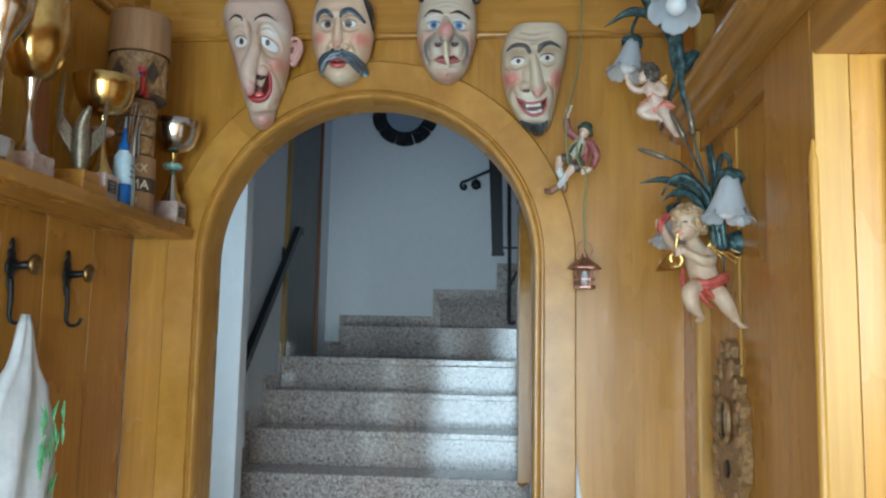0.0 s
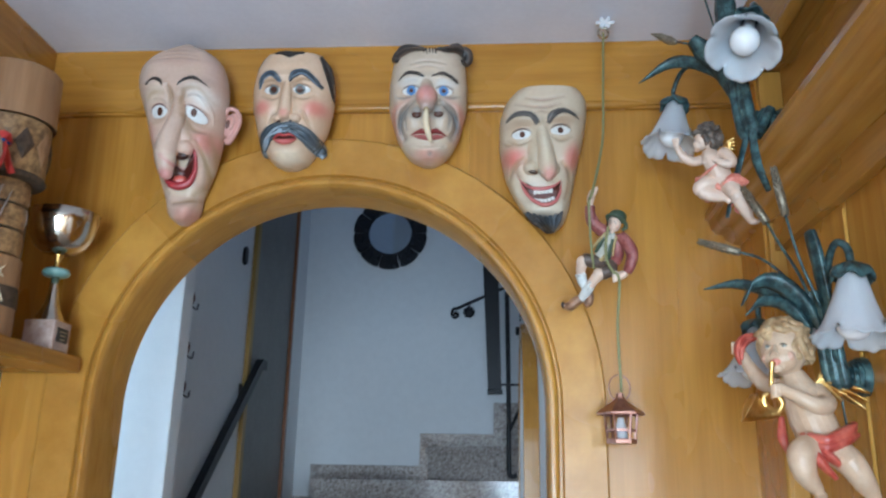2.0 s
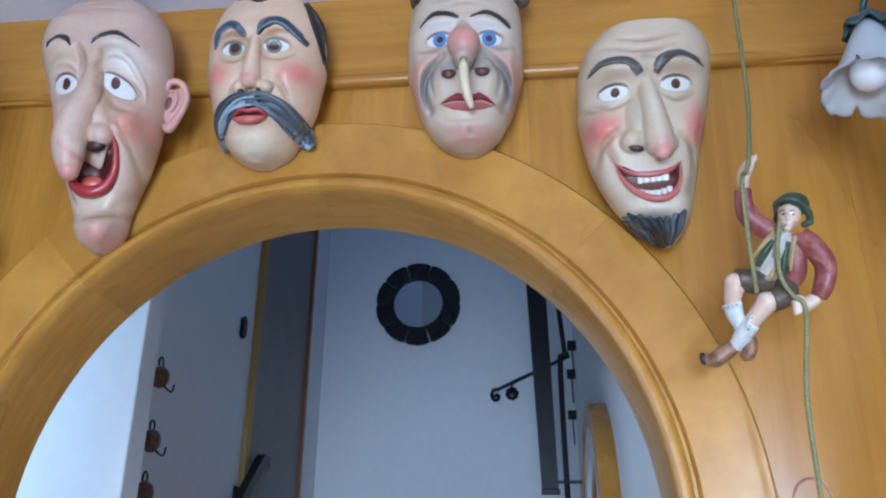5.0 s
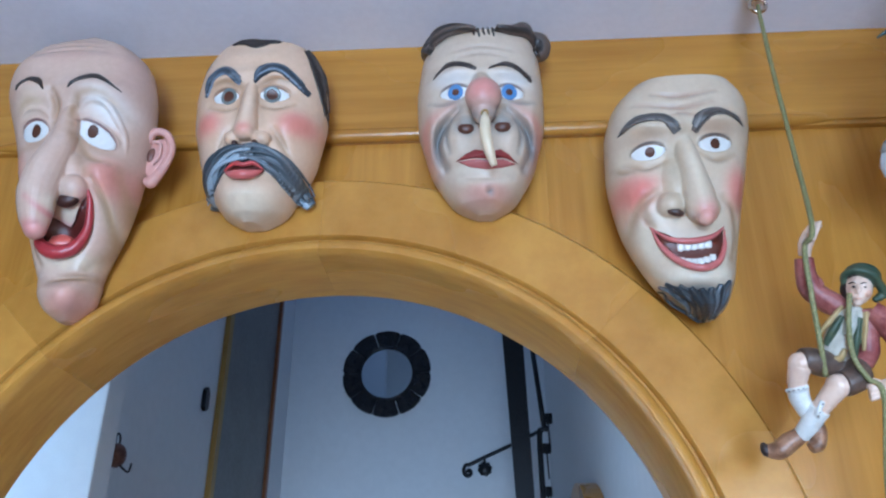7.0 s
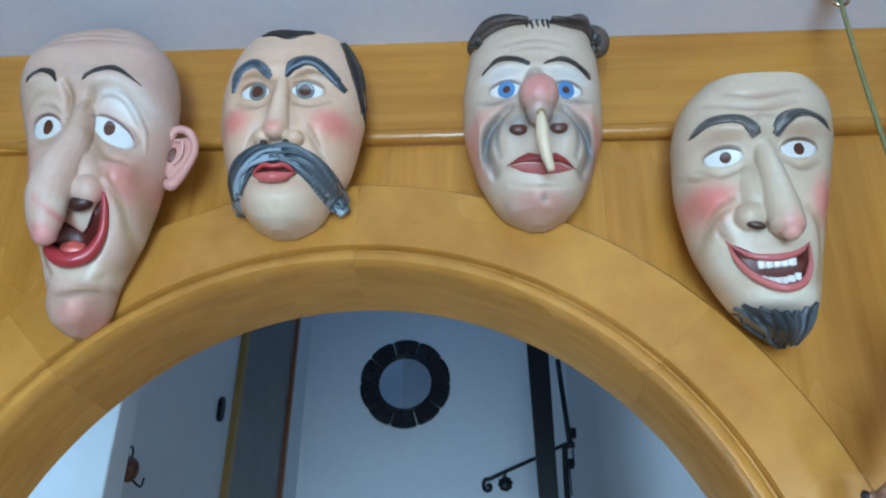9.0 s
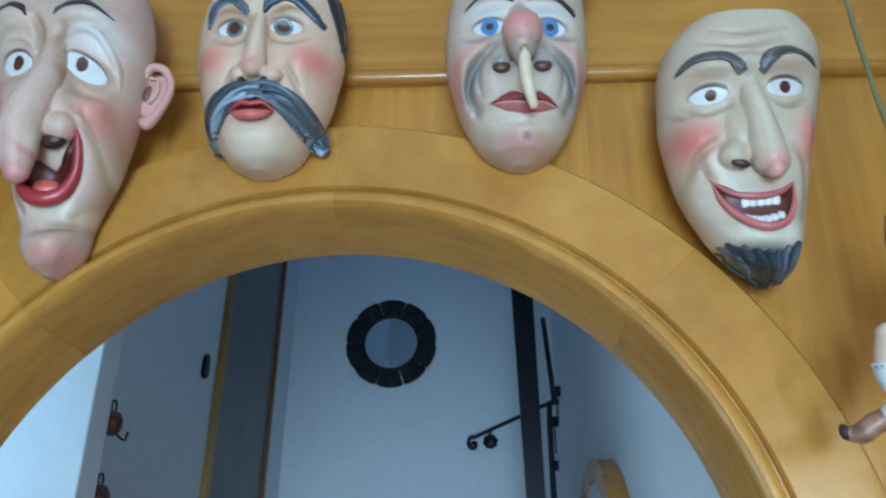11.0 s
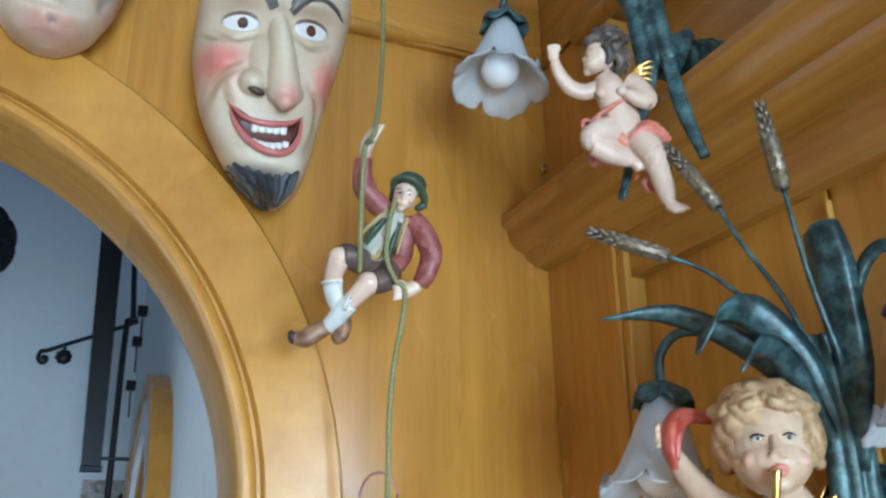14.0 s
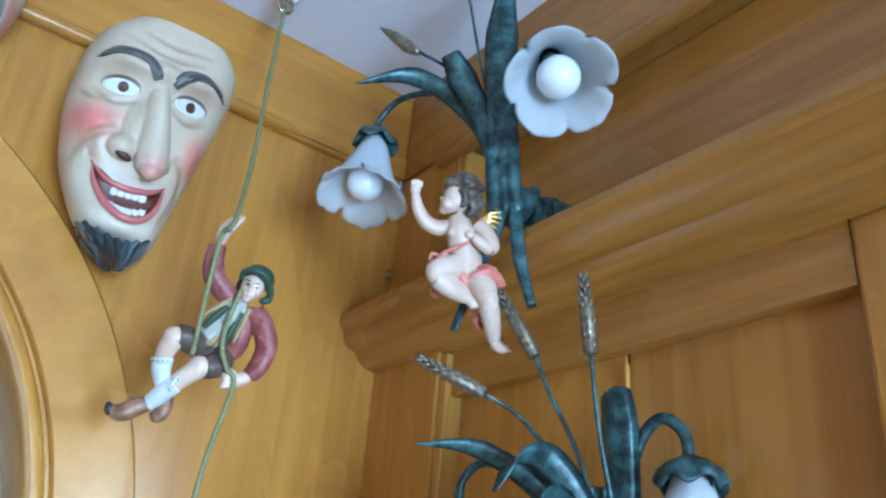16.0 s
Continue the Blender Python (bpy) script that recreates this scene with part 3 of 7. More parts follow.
for spec in ((66, 190, 26, 26, 12, 0), (-50, 200, 18, 30, 6, 0), (-36, 260, 25, 24, -9, 0), (47, 252, 32, 24, -9, -35), (42, 316, 44, 16, 10, 0), (-55, 318, 28, 14, 8, 0), (16, 123, 25, 24, -17, -20), (82, 120, 12, 44, 6, 14), (24, 32, 28, 22, 18, 0)):
    m1.swell(*spec)
for k, z in enumerate((378, 390, 401)):
    m1.groove([(-66 + 8 * k, z), (-12, z + 8), (44 - 6 * k, z + 2)], 3.2, 2.2, (0.46, 0.31, 0.24), 0.45)
m1.groove([(0, 57), (26, 61), (58, 65)], 5, 5, SHADE_BROWN, 0.6)
m1.groove([(52, 186), (66, 154), (66, 106), (40, 74)], 4, 4.5, (0.38, 0.26, 0.14), 0.6)
m1.groove([(80, 206), (82, 156), (76, 106), (56, 70)], 4, 3.5, (0.42, 0.29, 0.16), 0.55)
m1.groove([(-46, 176), (-42, 140), (-32, 104), (-18, 80)], 4, 4.0, (0.42, 0.30, 0.18), 0.55)
m1.groove([(20, 300), (16, 284), (20, 262)], 5, 5, SHADE_BROWN, 0.55)
m1.groove([(-16, 314), (-8, 294), (-12, 270)], 5, 5, SHADE_BROWN, 0.6)
m1.groove([(24, 246), (44, 216), (72, 208)], 4, 3.5, SHADE_BROWN, 0.5)
m1.socket(-37, 259, 19, 16, 16, 0, (0.13, 0.06, 0.07))
m1.socket(47, 250, 30, 14, 14, -38, (0.13, 0.06, 0.07))
m1.fold([(18, 276), (34, 297), (58, 294), (78, 258), (82, 228)], [2, 5, 6, 5, 2], -2)
m1.fold([(-64, 278), (-48, 290), (-26, 288), (-14, 272)], [2, 4, 5, 2], -2)
m1.limb([(8, 58, 308), (11, 66, 270), (6, 74, 228), (-4, 80, 192), (-9, 83, 160), (-7, 84, 130), (-5, 83, 112)], [8, 14, 20, 25, 25, 20, 14])
m1.lump((-5, 84, 114), (14.5, 14, 14))
m1.lump((29, 66, 174), (20, 19, 19), (0, 15, 0))
m1.lump((22, 66, 200), (20, 14, 24))
m1.dab(70, 188, 27, 27, PINK, 0.55)
m1.dab(-58, 205, 16, 26, PINK, 0.35)
m1.dab(28, 26, 28, 20, (0.70, 0.34, 0.28), 0.65)
m1.dab(60, 292, 36, 24, PALE, 0.75, -25)
m1.dab(-48, 298, 24, 18, (0.70, 0.62, 0.48), 0.5, 25)
# shade below the eyes, painted brown
m1.dab(46, 236, 34, 9, SHADE_BROWN, 0.45, -30)
m1.dab(-36, 238, 24, 8, SHADE_BROWN, 0.4, 15)
m1.dab(24, 82, 42, 12, CREAM, 0.6)
m1.dab(73, 122, 7, 44, (0.80, 0.73, 0.58), 0.65, 14)
m1.dab(20, 144, 18, 12, (0.76, 0.70, 0.56), 0.7)
m1.dab(84, 350, 26, 60, (0.54, 0.37, 0.33), 0.4, 10)
m1.dab(4, 372, 56, 12, (0.60, 0.38, 0.32), 0.35)
m1.dab(-5, 110, 18, 13, (0.66, 0.27, 0.26), 0.8, 0, 76)
# pale highlight painted on the front of the nose
m1.dab(-12, 190, 18, 50, (0.70, 0.56, 0.46), 0.5, 0, 80)
# painted shade down the nose's right side and over both eyes
m1.stroke([(22, 262), (30, 226), (42, 196), (50, 174)], 6, SHADE_BROWN, 0.5)
m1.stroke([(20, 296), (28, 306), (56, 306), (84, 276)], 5, (0.46, 0.33, 0.20), 0.6)
m1.stroke([(-70, 286), (-50, 300), (-26, 300)], 5, (0.46, 0.33, 0.20), 0.6)
m1.stroke([(-12, 150), (5, 136), (18, 129), (35, 142), (47, 167)], 4.5, (0.58, 0.22, 0.22), 0.8)
m1.face()
m1.eye(-37, 259, 19, 16, 16, (-35, 259), (6.5, 9.5))
m1.eye(47, 250, 30, 14, 14, (43, 255), (6.5, 9.5), -38)
m1.lock("eyebrow", [(-66, 316), (-50, 332), (-34, 326), (-26, 314)], [1.5, 3.5, 3.5, 1.5], 4, HAIR_DARK, 1.5, 1.6, seed=2, light=1.3)
m1.lock("eyebrow", [(8, 314), (24, 327), (44, 331), (76, 312)], [1.5, 4, 4, 1], 4, HAIR_DARK, 1.5, 1.6, seed=3, light=1.3)
m1.add("nostril", ball(bmesh.new(), (24, -69, 157), (15, 9, 10), (0, -12, 0), 20, 14), (0.05, 0.018, 0.013), label="dark nostril hollow")
m1.patch("mouth", [(-17, 121), (-11, 141), (1, 139), (17, 129), (35, 142), (47, 168), (49, 153), (45, 123), (34, 102), (15, 95), (-5, 99)], 2.0, -1.0, (0.085, 0.016, 0.012))
m1.rod("lip", [(-19, 121, 2), (-14, 105, 7), (0, 94, 10), (16, 92, 10), (33, 100, 8), (46, 124, 5), (50, 155, 3), (48, 171, 1)], [3, 7.5, 9.5, 9, 8, 5.5, 4, 1.5], RED, 0, True, "glossy red lower lip")
m1.patch("tongue", [(-5, 103), (-1, 115), (10, 119), (22, 115), (24, 106), (9, 100)], 8, 5, (0.62, 0.13, 0.10), True)
ear = m1.add("ear", fused(tube(ball(bmesh.new(), (108, -5, 240), (17, 7, 31), (0, 12, 0)), smooth_line([(94, -10, 262), (104, -13, 277), (121, -11, 273), (129, -9, 252), (121, -9, 226), (105, -11, 202), (97, -11, 208)], 6), [5, 5.5, 5.5, 5, 5.5, 8, 5], 12), 1.4, 2), (0.64, 0.36, 0.31), label="pink carved ear")
m1.add("ear_fold", tube(bmesh.new(), smooth_line([(103, -14, 262), (114, -15, 258), (114, -14, 240), (105, -14, 228)], 5), 2.4, 8), (0.66, 0.40, 0.35), parent=ear)
m1.add("ear_hole", ball(bmesh.new(), (101, -10, 243), (6, 4, 11), (0, 10, 0)), (0.16, 0.07, 0.05), parent=ear)

# moustached mask
m2 = Mask("painted wooden mask with a grey moustache, grey brows and rosy cheeks", (-0.405, 2.378, 2.231), 10, (0.69, 0.51, 0.36),
          [(12, -12, 14), (16, -26, 28), (28, -42, 46), (53, -58, 61), (93, -76, 83), (154, -90, 97), (200, -90, 97), (241, -82, 90), (266, -70, 80), (276, -60, 70)],
          [(8, 22), (20, 50), (40, 64), (80, 66), (130, 64), (180, 66), (220, 66), (276, 50)], 2.6, 0.5)
for spec in ((8, 34, 34, 22, 14, 0), (-54, 142, 24, 26, 9, 0), (60, 140, 26, 26, 9, 0), (-32, 184, 26, 16, -10, 0), (34, 184, 26, 16, -10, 0), (-38, 210, 30, 9, 6, 12), (44, 210, 32, 9, 6, -12), (0, 246, 40, 14, 4, 0), (2, 68, 26, 14, 6, 0)):
    m2.swell(*spec)
m2.groove([(-56, 172), (-32, 164), (-12, 172)], 3.5, 3, SHADE_BROWN, 0.4)
m2.groove([(12, 172), (36, 164), (60, 172)], 3.5, 3, SHADE_BROWN, 0.4)
m2.groove([(-58, 202), (-33, 206), (-12, 196)], 3, 2.5, SHADE_BROWN, 0.5)
m2.groove([(12, 197), (36, 207), (60, 202)], 3, 2.5, SHADE_BROWN, 0.5)
m2.groove([(-22, 134), (-32, 116), (-40, 100)], 4, 3.5, (0.42, 0.29, 0.18), 0.5)
m2.groove([(36, 134), (46, 116), (56, 98)], 4, 3.5, (0.42, 0.29, 0.18), 0.5)
m2.socket(-33, 185, 18, 11, 9.5, 0, (0.20, 0.13, 0.09))
m2.socket(34, 185, 19, 11, 9.5, 0, (0.20, 0.13, 0.09))
m2.limb([(2, 56, 208), (2, 60, 187), (1, 65, 155), (0, 70, 128)], [8, 10, 13, 16])
m2.lump((0, 75, 125), (13.5, 13, 12))
m2.lump((-16, 68, 118), (12, 12, 11))
m2.lump((22, 68, 117), (13, 12, 11))
m2.dab(-56, 145, 22, 18, PINK, 0.72)
m2.dab(66, 141, 26, 19, PINK, 0.72)
m2.dab(0, 127, 11, 10, (0.70, 0.26, 0.22), 0.65, 0, 74)
# cream highlight painted on the chin
m2.dab(8, 30, 46, 24, (0.82, 0.73, 0.56), 0.8)
# socket shade and the shaded sides of the nose, as brown paint
m2.dab(-33, 190, 30, 17, (0.44, 0.27, 0.15), 0.55)
m2.dab(35, 190, 31, 17, (0.44, 0.27, 0.15), 0.55)
m2.stroke([(-10, 200), (-13, 172), (-15, 140)], 6, (0.40, 0.26, 0.16), 0.55)
m2.stroke([(15, 200), (17, 172), (20, 140)], 6, (0.40, 0.26, 0.16), 0.55)
# light stroke: a painted highlight along the nose ridge
m2.stroke([(2, 200), (2, 165), (0, 138)], 5, (0.80, 0.67, 0.52), 0.6)
m2.dab(4, 62, 30, 8, (0.50, 0.34, 0.22), 0.4)
m2.face()
m2.eye(-33, 185, 18, 11, 9.5, (-29, 185), (7.5, 7.5), 0, 11.5, (0.17, 0.20, 0.20))
m2.eye(34, 185, 19, 11, 9.5, (31, 185), (7.5, 7.5), 0, 11.5, (0.17, 0.20, 0.20))
for k, s in enumerate(([(-64, 190), (-54, 212), (-34, 220), (-12, 202)], [(7, 202), (20, 217), (43, 220), (79, 190)])):
    m2.lock("eyebrow", s, [2.5, 7.5, 8, 4.5], 8, (0.085, 0.11, 0.145), 1.5, 3.2, "grey-blue carved eyebrow", 5 + k, slant=0.35, light=2.6)
m2.lock("moustache", [(16, 93), (-12, 94), (-34, 85), (-51, 68), (-57, 42)], [10, 14, 16, 15, 8], 13, HAIR_GREY, 2.1, 13, "drooping grey-blue carved moustache half", 7, slant=0.45, light=3.4)
m2.lock("moustache", [(-6, 94), (14, 95), (40, 84), (60, 63), (77, 43)], [10, 14, 17, 15, 8], 13, HAIR_GREY, 2.1, 13, "drooping grey-blue carved moustache half", 8, slant=0.45, light=3.4)
for x in (-12, 15):
    m2.add("nostril", ball(bmesh.new(), (x, -74, 109), (4.6, 5, 4.2)), (0.05, 0.02, 0.015))
m2.patch("mouth", [(-22, 71), (-10, 78), (3, 75), (16, 78), (27, 70), (14, 66), (3, 66), (-10, 67)], 4, -1, (0.09, 0.018, 0.014))
m2.rod("lip", [(-24, 72, 3), (-10, 79, 6), (3, 76, 7), (16, 79, 6), (28, 71, 3)], [1.2, 3.2, 3, 3.2, 1.2], (0.50, 0.08, 0.08), 2, True, "red upper lip")
m2.rod("lip", [(-22, 69, 3), (-10, 63, 6), (3, 61, 8), (16, 63, 6), (26, 69, 3)], [2, 5.5, 6.5, 5.5, 2], (0.58, 0.15, 0.14), 2, True, "red lower lip")
m2.lock("hair", [(-36, 274), (-14, 272), (4, 268), (22, 272), (38, 273)], [1.5, 4, 9, 4, 1.5], 9, HAIR_DARK, 1.5, 1.0, "dark hair at the forehead's edge", 9, slant=0.3, light=1.3)
m2.lock("hair", [(68, 272), (82, 246), (91, 215), (97, 165)], [4, 7, 6, 1.5], 8, HAIR_DARK, 1.9, 2.0, "dark hair at the temple", 4, light=1.3)
m2.lock("hair", [(-60, 274), (-74, 256), (-83, 236)], [1, 3.5, 1], 4, HAIR_DARK, 1.6, 1.2, seed=6, light=1.3)

# mask with a red ball nose, a hanging tooth and curled hair
m3 = Mask("painted wooden mask with red ball nose, blue eyes, hanging tooth", (-0.085, 2.378, 2.240), 12, (0.59, 0.495, 0.385),
          [(8, -16, 6), (13, -34, 20), (28, -52, 40), (66, -76, 62), (130, -94, 80), (190, -95, 81), (235, -88, 77), (268, -78, 68)],
          [(8, 22), (20, 44), (45, 58), (80, 60), (130, 60), (180, 60), (225, 62), (268, 50)], 2.6, 0.5)
for spec in ((-72, 112, 13, 44, 9, 6), (64, 110, 13, 44, 9, -6), (-42, 172, 24, 15, -8, 0), (33, 170, 24, 15, -8, 0), (-44, 198, 30, 9, 7, 6), (30, 196, 30, 9, 7, -6), (-2, 74, 44, 10, 6, 0), (-40, 108, 12, 26, 6, 8), (34, 108, 12, 26, 6, -8), (-2, 106, 16, 26, 8, 0), (-2, 30, 32, 20, 15, 0)):
    m3.swell(*spec)
# cheek folds: their shade painted in grey down the carved grooves
m3.groove([(-36, 148), (-60, 122), (-66, 94), (-56, 66)], 6.0, 12, SHADE_GREY, 0.9, 1.1)
m3.groove([(28, 147), (52, 122), (59, 92), (49, 66)], 6.0, 12, SHADE_GREY, 0.9, 1.1)
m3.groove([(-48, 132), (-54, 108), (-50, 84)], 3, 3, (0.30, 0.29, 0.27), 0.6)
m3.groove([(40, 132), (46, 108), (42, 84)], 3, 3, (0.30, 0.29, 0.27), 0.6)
m3.groove([(-40, 232), (-4, 238), (36, 231)], 3, 1.8, (0.44, 0.36, 0.29), 0.4)
m3.groove([(-34, 222), (-4, 226), (30, 221)], 3, 1.8, (0.44, 0.36, 0.29), 0.4)
m3.groove([(-76, 160), (-56, 156), (-30, 162)], 3, 2, SHADE_GREY, 0.4)
m3.groove([(66, 160), (46, 156), (24, 160)], 3, 2, SHADE_GREY, 0.4)
m3.groove([(-34, 50), (-2, 47), (30, 50)], 5, 3.5)
m3.groove([(1, 31), (2, 29), (3, 27)], 4, 5, (0.34, 0.32, 0.31), 0.85)
m3.socket(-41, 172, 19, 10, 10, 3, (0.13, 0.10, 0.10))
m3.socket(33, 170, 18, 10, 10, -3, (0.13, 0.10, 0.10))
m3.limb([(-6, 52, 196), (-5, 62, 180), (-4, 74, 164)], [9, 13, 17])
m3.lump((-3, 86, 150), (24, 22, 25))
m3.lump((-3, 84, 130), (16, 17, 18))
m3.lump((-27, 52, 125), (17, 16, 15))
m3.lump((21, 52, 125), (17, 16, 15))
m3.stroke([(-46, 152), (-80, 128), (-80, 92), (-68, 62)], 10, PINK, 0.5)
m3.stroke([(40, 150), (68, 126), (68, 90), (56, 60)], 10, PINK, 0.5)
m3.dab(-2, 27, 32, 17, (0.64, 0.30, 0.26), 0.6)
m3.dab(-2, 44, 34, 7, (0.72, 0.64, 0.50), 0.6)
m3.dab(-44, 190, 28, 10, (0.77, 0.78, 0.78), 0.75, 5)
m3.dab(36, 187, 26, 10, (0.77, 0.78, 0.78), 0.75, -5)
m3.dab(-3, 152, 27, 26, (0.60, 0.235, 0.22), 0.85, 0, 76)
# greyer lower end of the ball nose: shading put into the colour
m3.dab(-3, 128, 18, 14, (0.50, 0.38, 0.33), 0.55, 0, 78)
m3.dab(-27, 119, 18, 14, (0.17, 0.185, 0.20), 0.65)
m3.dab(20, 120, 18, 14, (0.17, 0.185, 0.20), 0.65)
m3.dab(-2, 60, 50, 6, (0.68, 0.62, 0.48), 0.4)
m3.dab(-58, 40, 8, 26, (0.74, 0.68, 0.56), 0.5, 26)
m3.dab(50, 44, 8, 26, (0.74, 0.68, 0.56), 0.5, -26)
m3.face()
m3.eye(-41, 172, 19, 10, 10, (-40, 172), (4.6, 4.6), 3, 10.5, (0.12, 0.26, 0.55))
m3.eye(33, 170, 18, 10, 10, (32, 170), (4.6, 4.6), -3, 10.5, (0.12, 0.26, 0.55))
for k, s in enumerate(([(-70, 194), (-52, 209), (-32, 208), (-11, 201)], [(5, 200), (24, 207), (42, 203), (63, 189)])):
    m3.lock("eyebrow", s, [0.8, 3.2, 3.6, 2.6], 7, (0.055, 0.042, 0.036), 0.9, 1.4, "sparse dark painted eyebrow", 11 + k, slant=0.8, voxel=0.7, light=1.6)
for x, z in ((-27, 117), (21, 118)):
    m3.add("nostril", ball(bmesh.new(), (x, -62.5, z - 1), (11, 5.5, 8), (0, 0, 0), 20, 14), (0.10, 0.040, 0.025), label="brown nostril hollow")
m3.add("tooth", tube(bmesh.new(), smooth_line([(-2, -100, 119), (-2, -107, 104), (-1, -108, 84), (3, -105, 64), (8, -101, 48)], 5), [4, 7, 7.5, 6.5, 4], 14), (0.76, 0.66, 0.47), False, "long curved ivory-coloured tooth hanging from the nose")
m3.add("tooth_ring", tube(bmesh.new(), [(-2 + 4 * math.cos(q), -106, 118 + 4 * math.sin(q)) for q in np.linspace(0, 6.28, 14)], 1.2, 6), (0.34, 0.24, 0.07), True)
m3.patch("lip", [(-42, 71), (-28, 79), (-16, 85), (-7, 82), (1, 78), (9, 82), (17, 85), (28, 78), (40, 68), (22, 73), (1, 71), (-20, 73)], 1.8, 1.5, (0.24, 0.035, 0.035), True, label="dark red upper lip")
m3.patch("lip", [(-38, 70), (-18, 71), (1, 69), (20, 71), (36, 67), (20, 61), (-1, 58), (-22, 62)], 2.2, 2.0, (0.40, 0.12, 0.115), False, label="dull red lower lip")
m3.lock("hair", [(-8, 264), (-36, 268), (-62, 266), (-78, 256), (-72, 243)], [2, 7, 11, 12, 7], 6, (0.045, 0.034, 0.028), 3.3, 11, "dark curled-out lock of hair", 21, voxel=1.2, light=2.2)
m3.lock("hair", [(14, 264), (40, 265), (62, 272), (80, 268), (82, 252), (70, 242)], [2, 7, 11, 12, 11, 6], 6, (0.045, 0.034, 0.028), 3.3, 11, "dark curled-out lock of hair", 22, voxel=1.2, light=2.2)
for k, x in enumerate((-15, -8, -1, 6, 12)):
    m3.lock("hair", [(x, 269), (x + 1, 263), (x + 2, 257 - 3 * (k % 3 == 1))], [2.0, 1.4, 0.4], 2, HAIR_DARK, 0.9, 0.8, seed=k, voxel=0.6, light=1.2)

# grinning mask with a long nose and pointed dark beard
m4 = Mask("grinning painted wooden mask with a long nose and dark pointed beard", (0.18, 2.378, 2.088), 12, (0.615, 0.515, 0.38),
          [(6, 0, 9), (12, -12, 20), (30, -42, 31), (57, -65, 40), (90, -85, 46), (114, -96, 51), (150, -105, 58), (184, -111, 66), (250, -110, 78), (290, -98, 80), (312, -80, 70), (320, -70, 60)],
          [(6, 22), (20, 44), (50, 58), (90, 60), (140, 60), (200, 64), (250, 68), (290, 60), (320, 52)], 3.0, 0.5)
for spec in ((-22, 46, 34, 20, 8, 0), (-82, 158, 24, 28, 11, 15), (42, 160, 18, 28, 9, -15), (-64, 212, 25, 15, -9, 0), (19, 220, 25, 15, -9, 4), (-62, 244, 34, 9, 8, -4), (24, 250, 34, 9, 8, 4), (-27, 240, 9, 22, 6, 0), (-24, 84, 44, 18, -3, 0)):
    m4.swell(*spec)
m4.groove([(-52, 292), (-20, 286), (26, 294)], 3.4, 3, (0.42, 0.30, 0.23), 0.55)
m4.groove([(-76, 280), (-22, 269), (20, 278)], 3.4, 3, (0.42, 0.30, 0.23), 0.55)
m4.groove([(-34, 258), (-18, 261), (0, 257)], 3, 2, (0.42, 0.30, 0.23), 0.4)
m4.groove([(-58, 158), (-80, 142), (-90, 108), (-78, 74)], 5, 5, (0.42, 0.32, 0.20), 0.5)
m4.groove([(24, 150), (38, 132), (40, 100), (30, 74)], 5, 5, (0.42, 0.32, 0.20), 0.5)
m4.groove([(-92, 200), (-70, 190), (-46, 198)], 3.2, 3, (0.40, 0.30, 0.20), 0.6)
m4.groove([(0, 208), (20, 198), (44, 208)], 3.2, 3, (0.40, 0.30, 0.20), 0.6)
m4.groove([(-104, 198), (-94, 190), (-84, 188)], 3, 2.4, (0.38, 0.28, 0.18), 0.6)
m4.groove([(-66, 116), (-72, 122), (-76, 130)], 3.5, 3, (0.45, 0.28, 0.20), 0.5)
m4.socket(-64, 212, 20, 11, 10.5, 5, (0.07, 0.05, 0.05))
m4.socket(19, 220, 21, 11, 10.5, 3, (0.07, 0.05, 0.05))
m4.limb([(-24, 54, 244), (-20, 60, 215), (-15, 64, 182), (-10, 68, 150), (-8, 74, 127), (-9, 76, 117)], [9, 13, 17, 20, 19, 13])
m4.lump((-8, 83, 118), (10.5, 11, 10.5))
m4.lump((-30, 54, 166), (24, 18, 40), (0, -10, 0))
m4.lump((-43, 61, 141), (17, 16, 16), (0, -15, 0))
m4.lump((8, 58, 138), (9, 13, 12))
m4.dab(-86, 160, 28, 24, PINK, 0.72, 15)
m4.stroke([(-60, 172), (-78, 160), (-88, 130)], 9, PINK, 0.55)
m4.dab(46, 162, 20, 30, PINK, 0.75, -10)
m4.dab(-6, 120, 15, 20, (0.66, 0.27, 0.24), 0.75, 0, 74)
# brown shade painted above the eyes, olive shade on the nose's side
m4.dab(-66, 230, 30, 12, (0.42, 0.30, 0.21), 0.6)
m4.dab(20, 237, 28, 11, (0.42, 0.30, 0.21), 0.6, 4)
m4.dab(-36, 176, 15, 44, (0.45, 0.37, 0.25), 0.55, -8)
# nose ridge highlight, painted as a cream stroke
m4.stroke([(-20, 226), (-13, 180), (-9, 136)], 5.5, (0.76, 0.70, 0.55), 0.65)
m4.dab(-22, 54, 60, 12, (0.78, 0.74, 0.60), 0.65)
m4.dab(-78, 104, 13, 40, (0.74, 0.69, 0.54), 0.6, 25)
m4.dab(-26, 104, 30, 8, (0.50, 0.42, 0.33), 0.5)
m4.dab(-20, 28, 44, 17, (0.075, 0.085, 0.095), 0.92)
m4.stroke([(-68, 150), (-72, 138), (-64, 124)], 4, (0.40, 0.28, 0.19), 0.6)
m4.face()
m4.eye(-64, 212, 20, 11, 10.5, (-62, 212), (6, 6.5), 5)
m4.eye(19, 220, 21, 11, 10.5, (19, 220), (6.2, 6.6), 3)
m4.lock("eyebrow", [(-98, 240), (-74, 253), (-46, 252), (-29, 232)], [1.2, 5.5, 7, 6], 9, (0.080, 0.074, 0.070), 1.6, 3.0, "dark grey arched eyebrow", 31, slant=0.3, light=2.4)
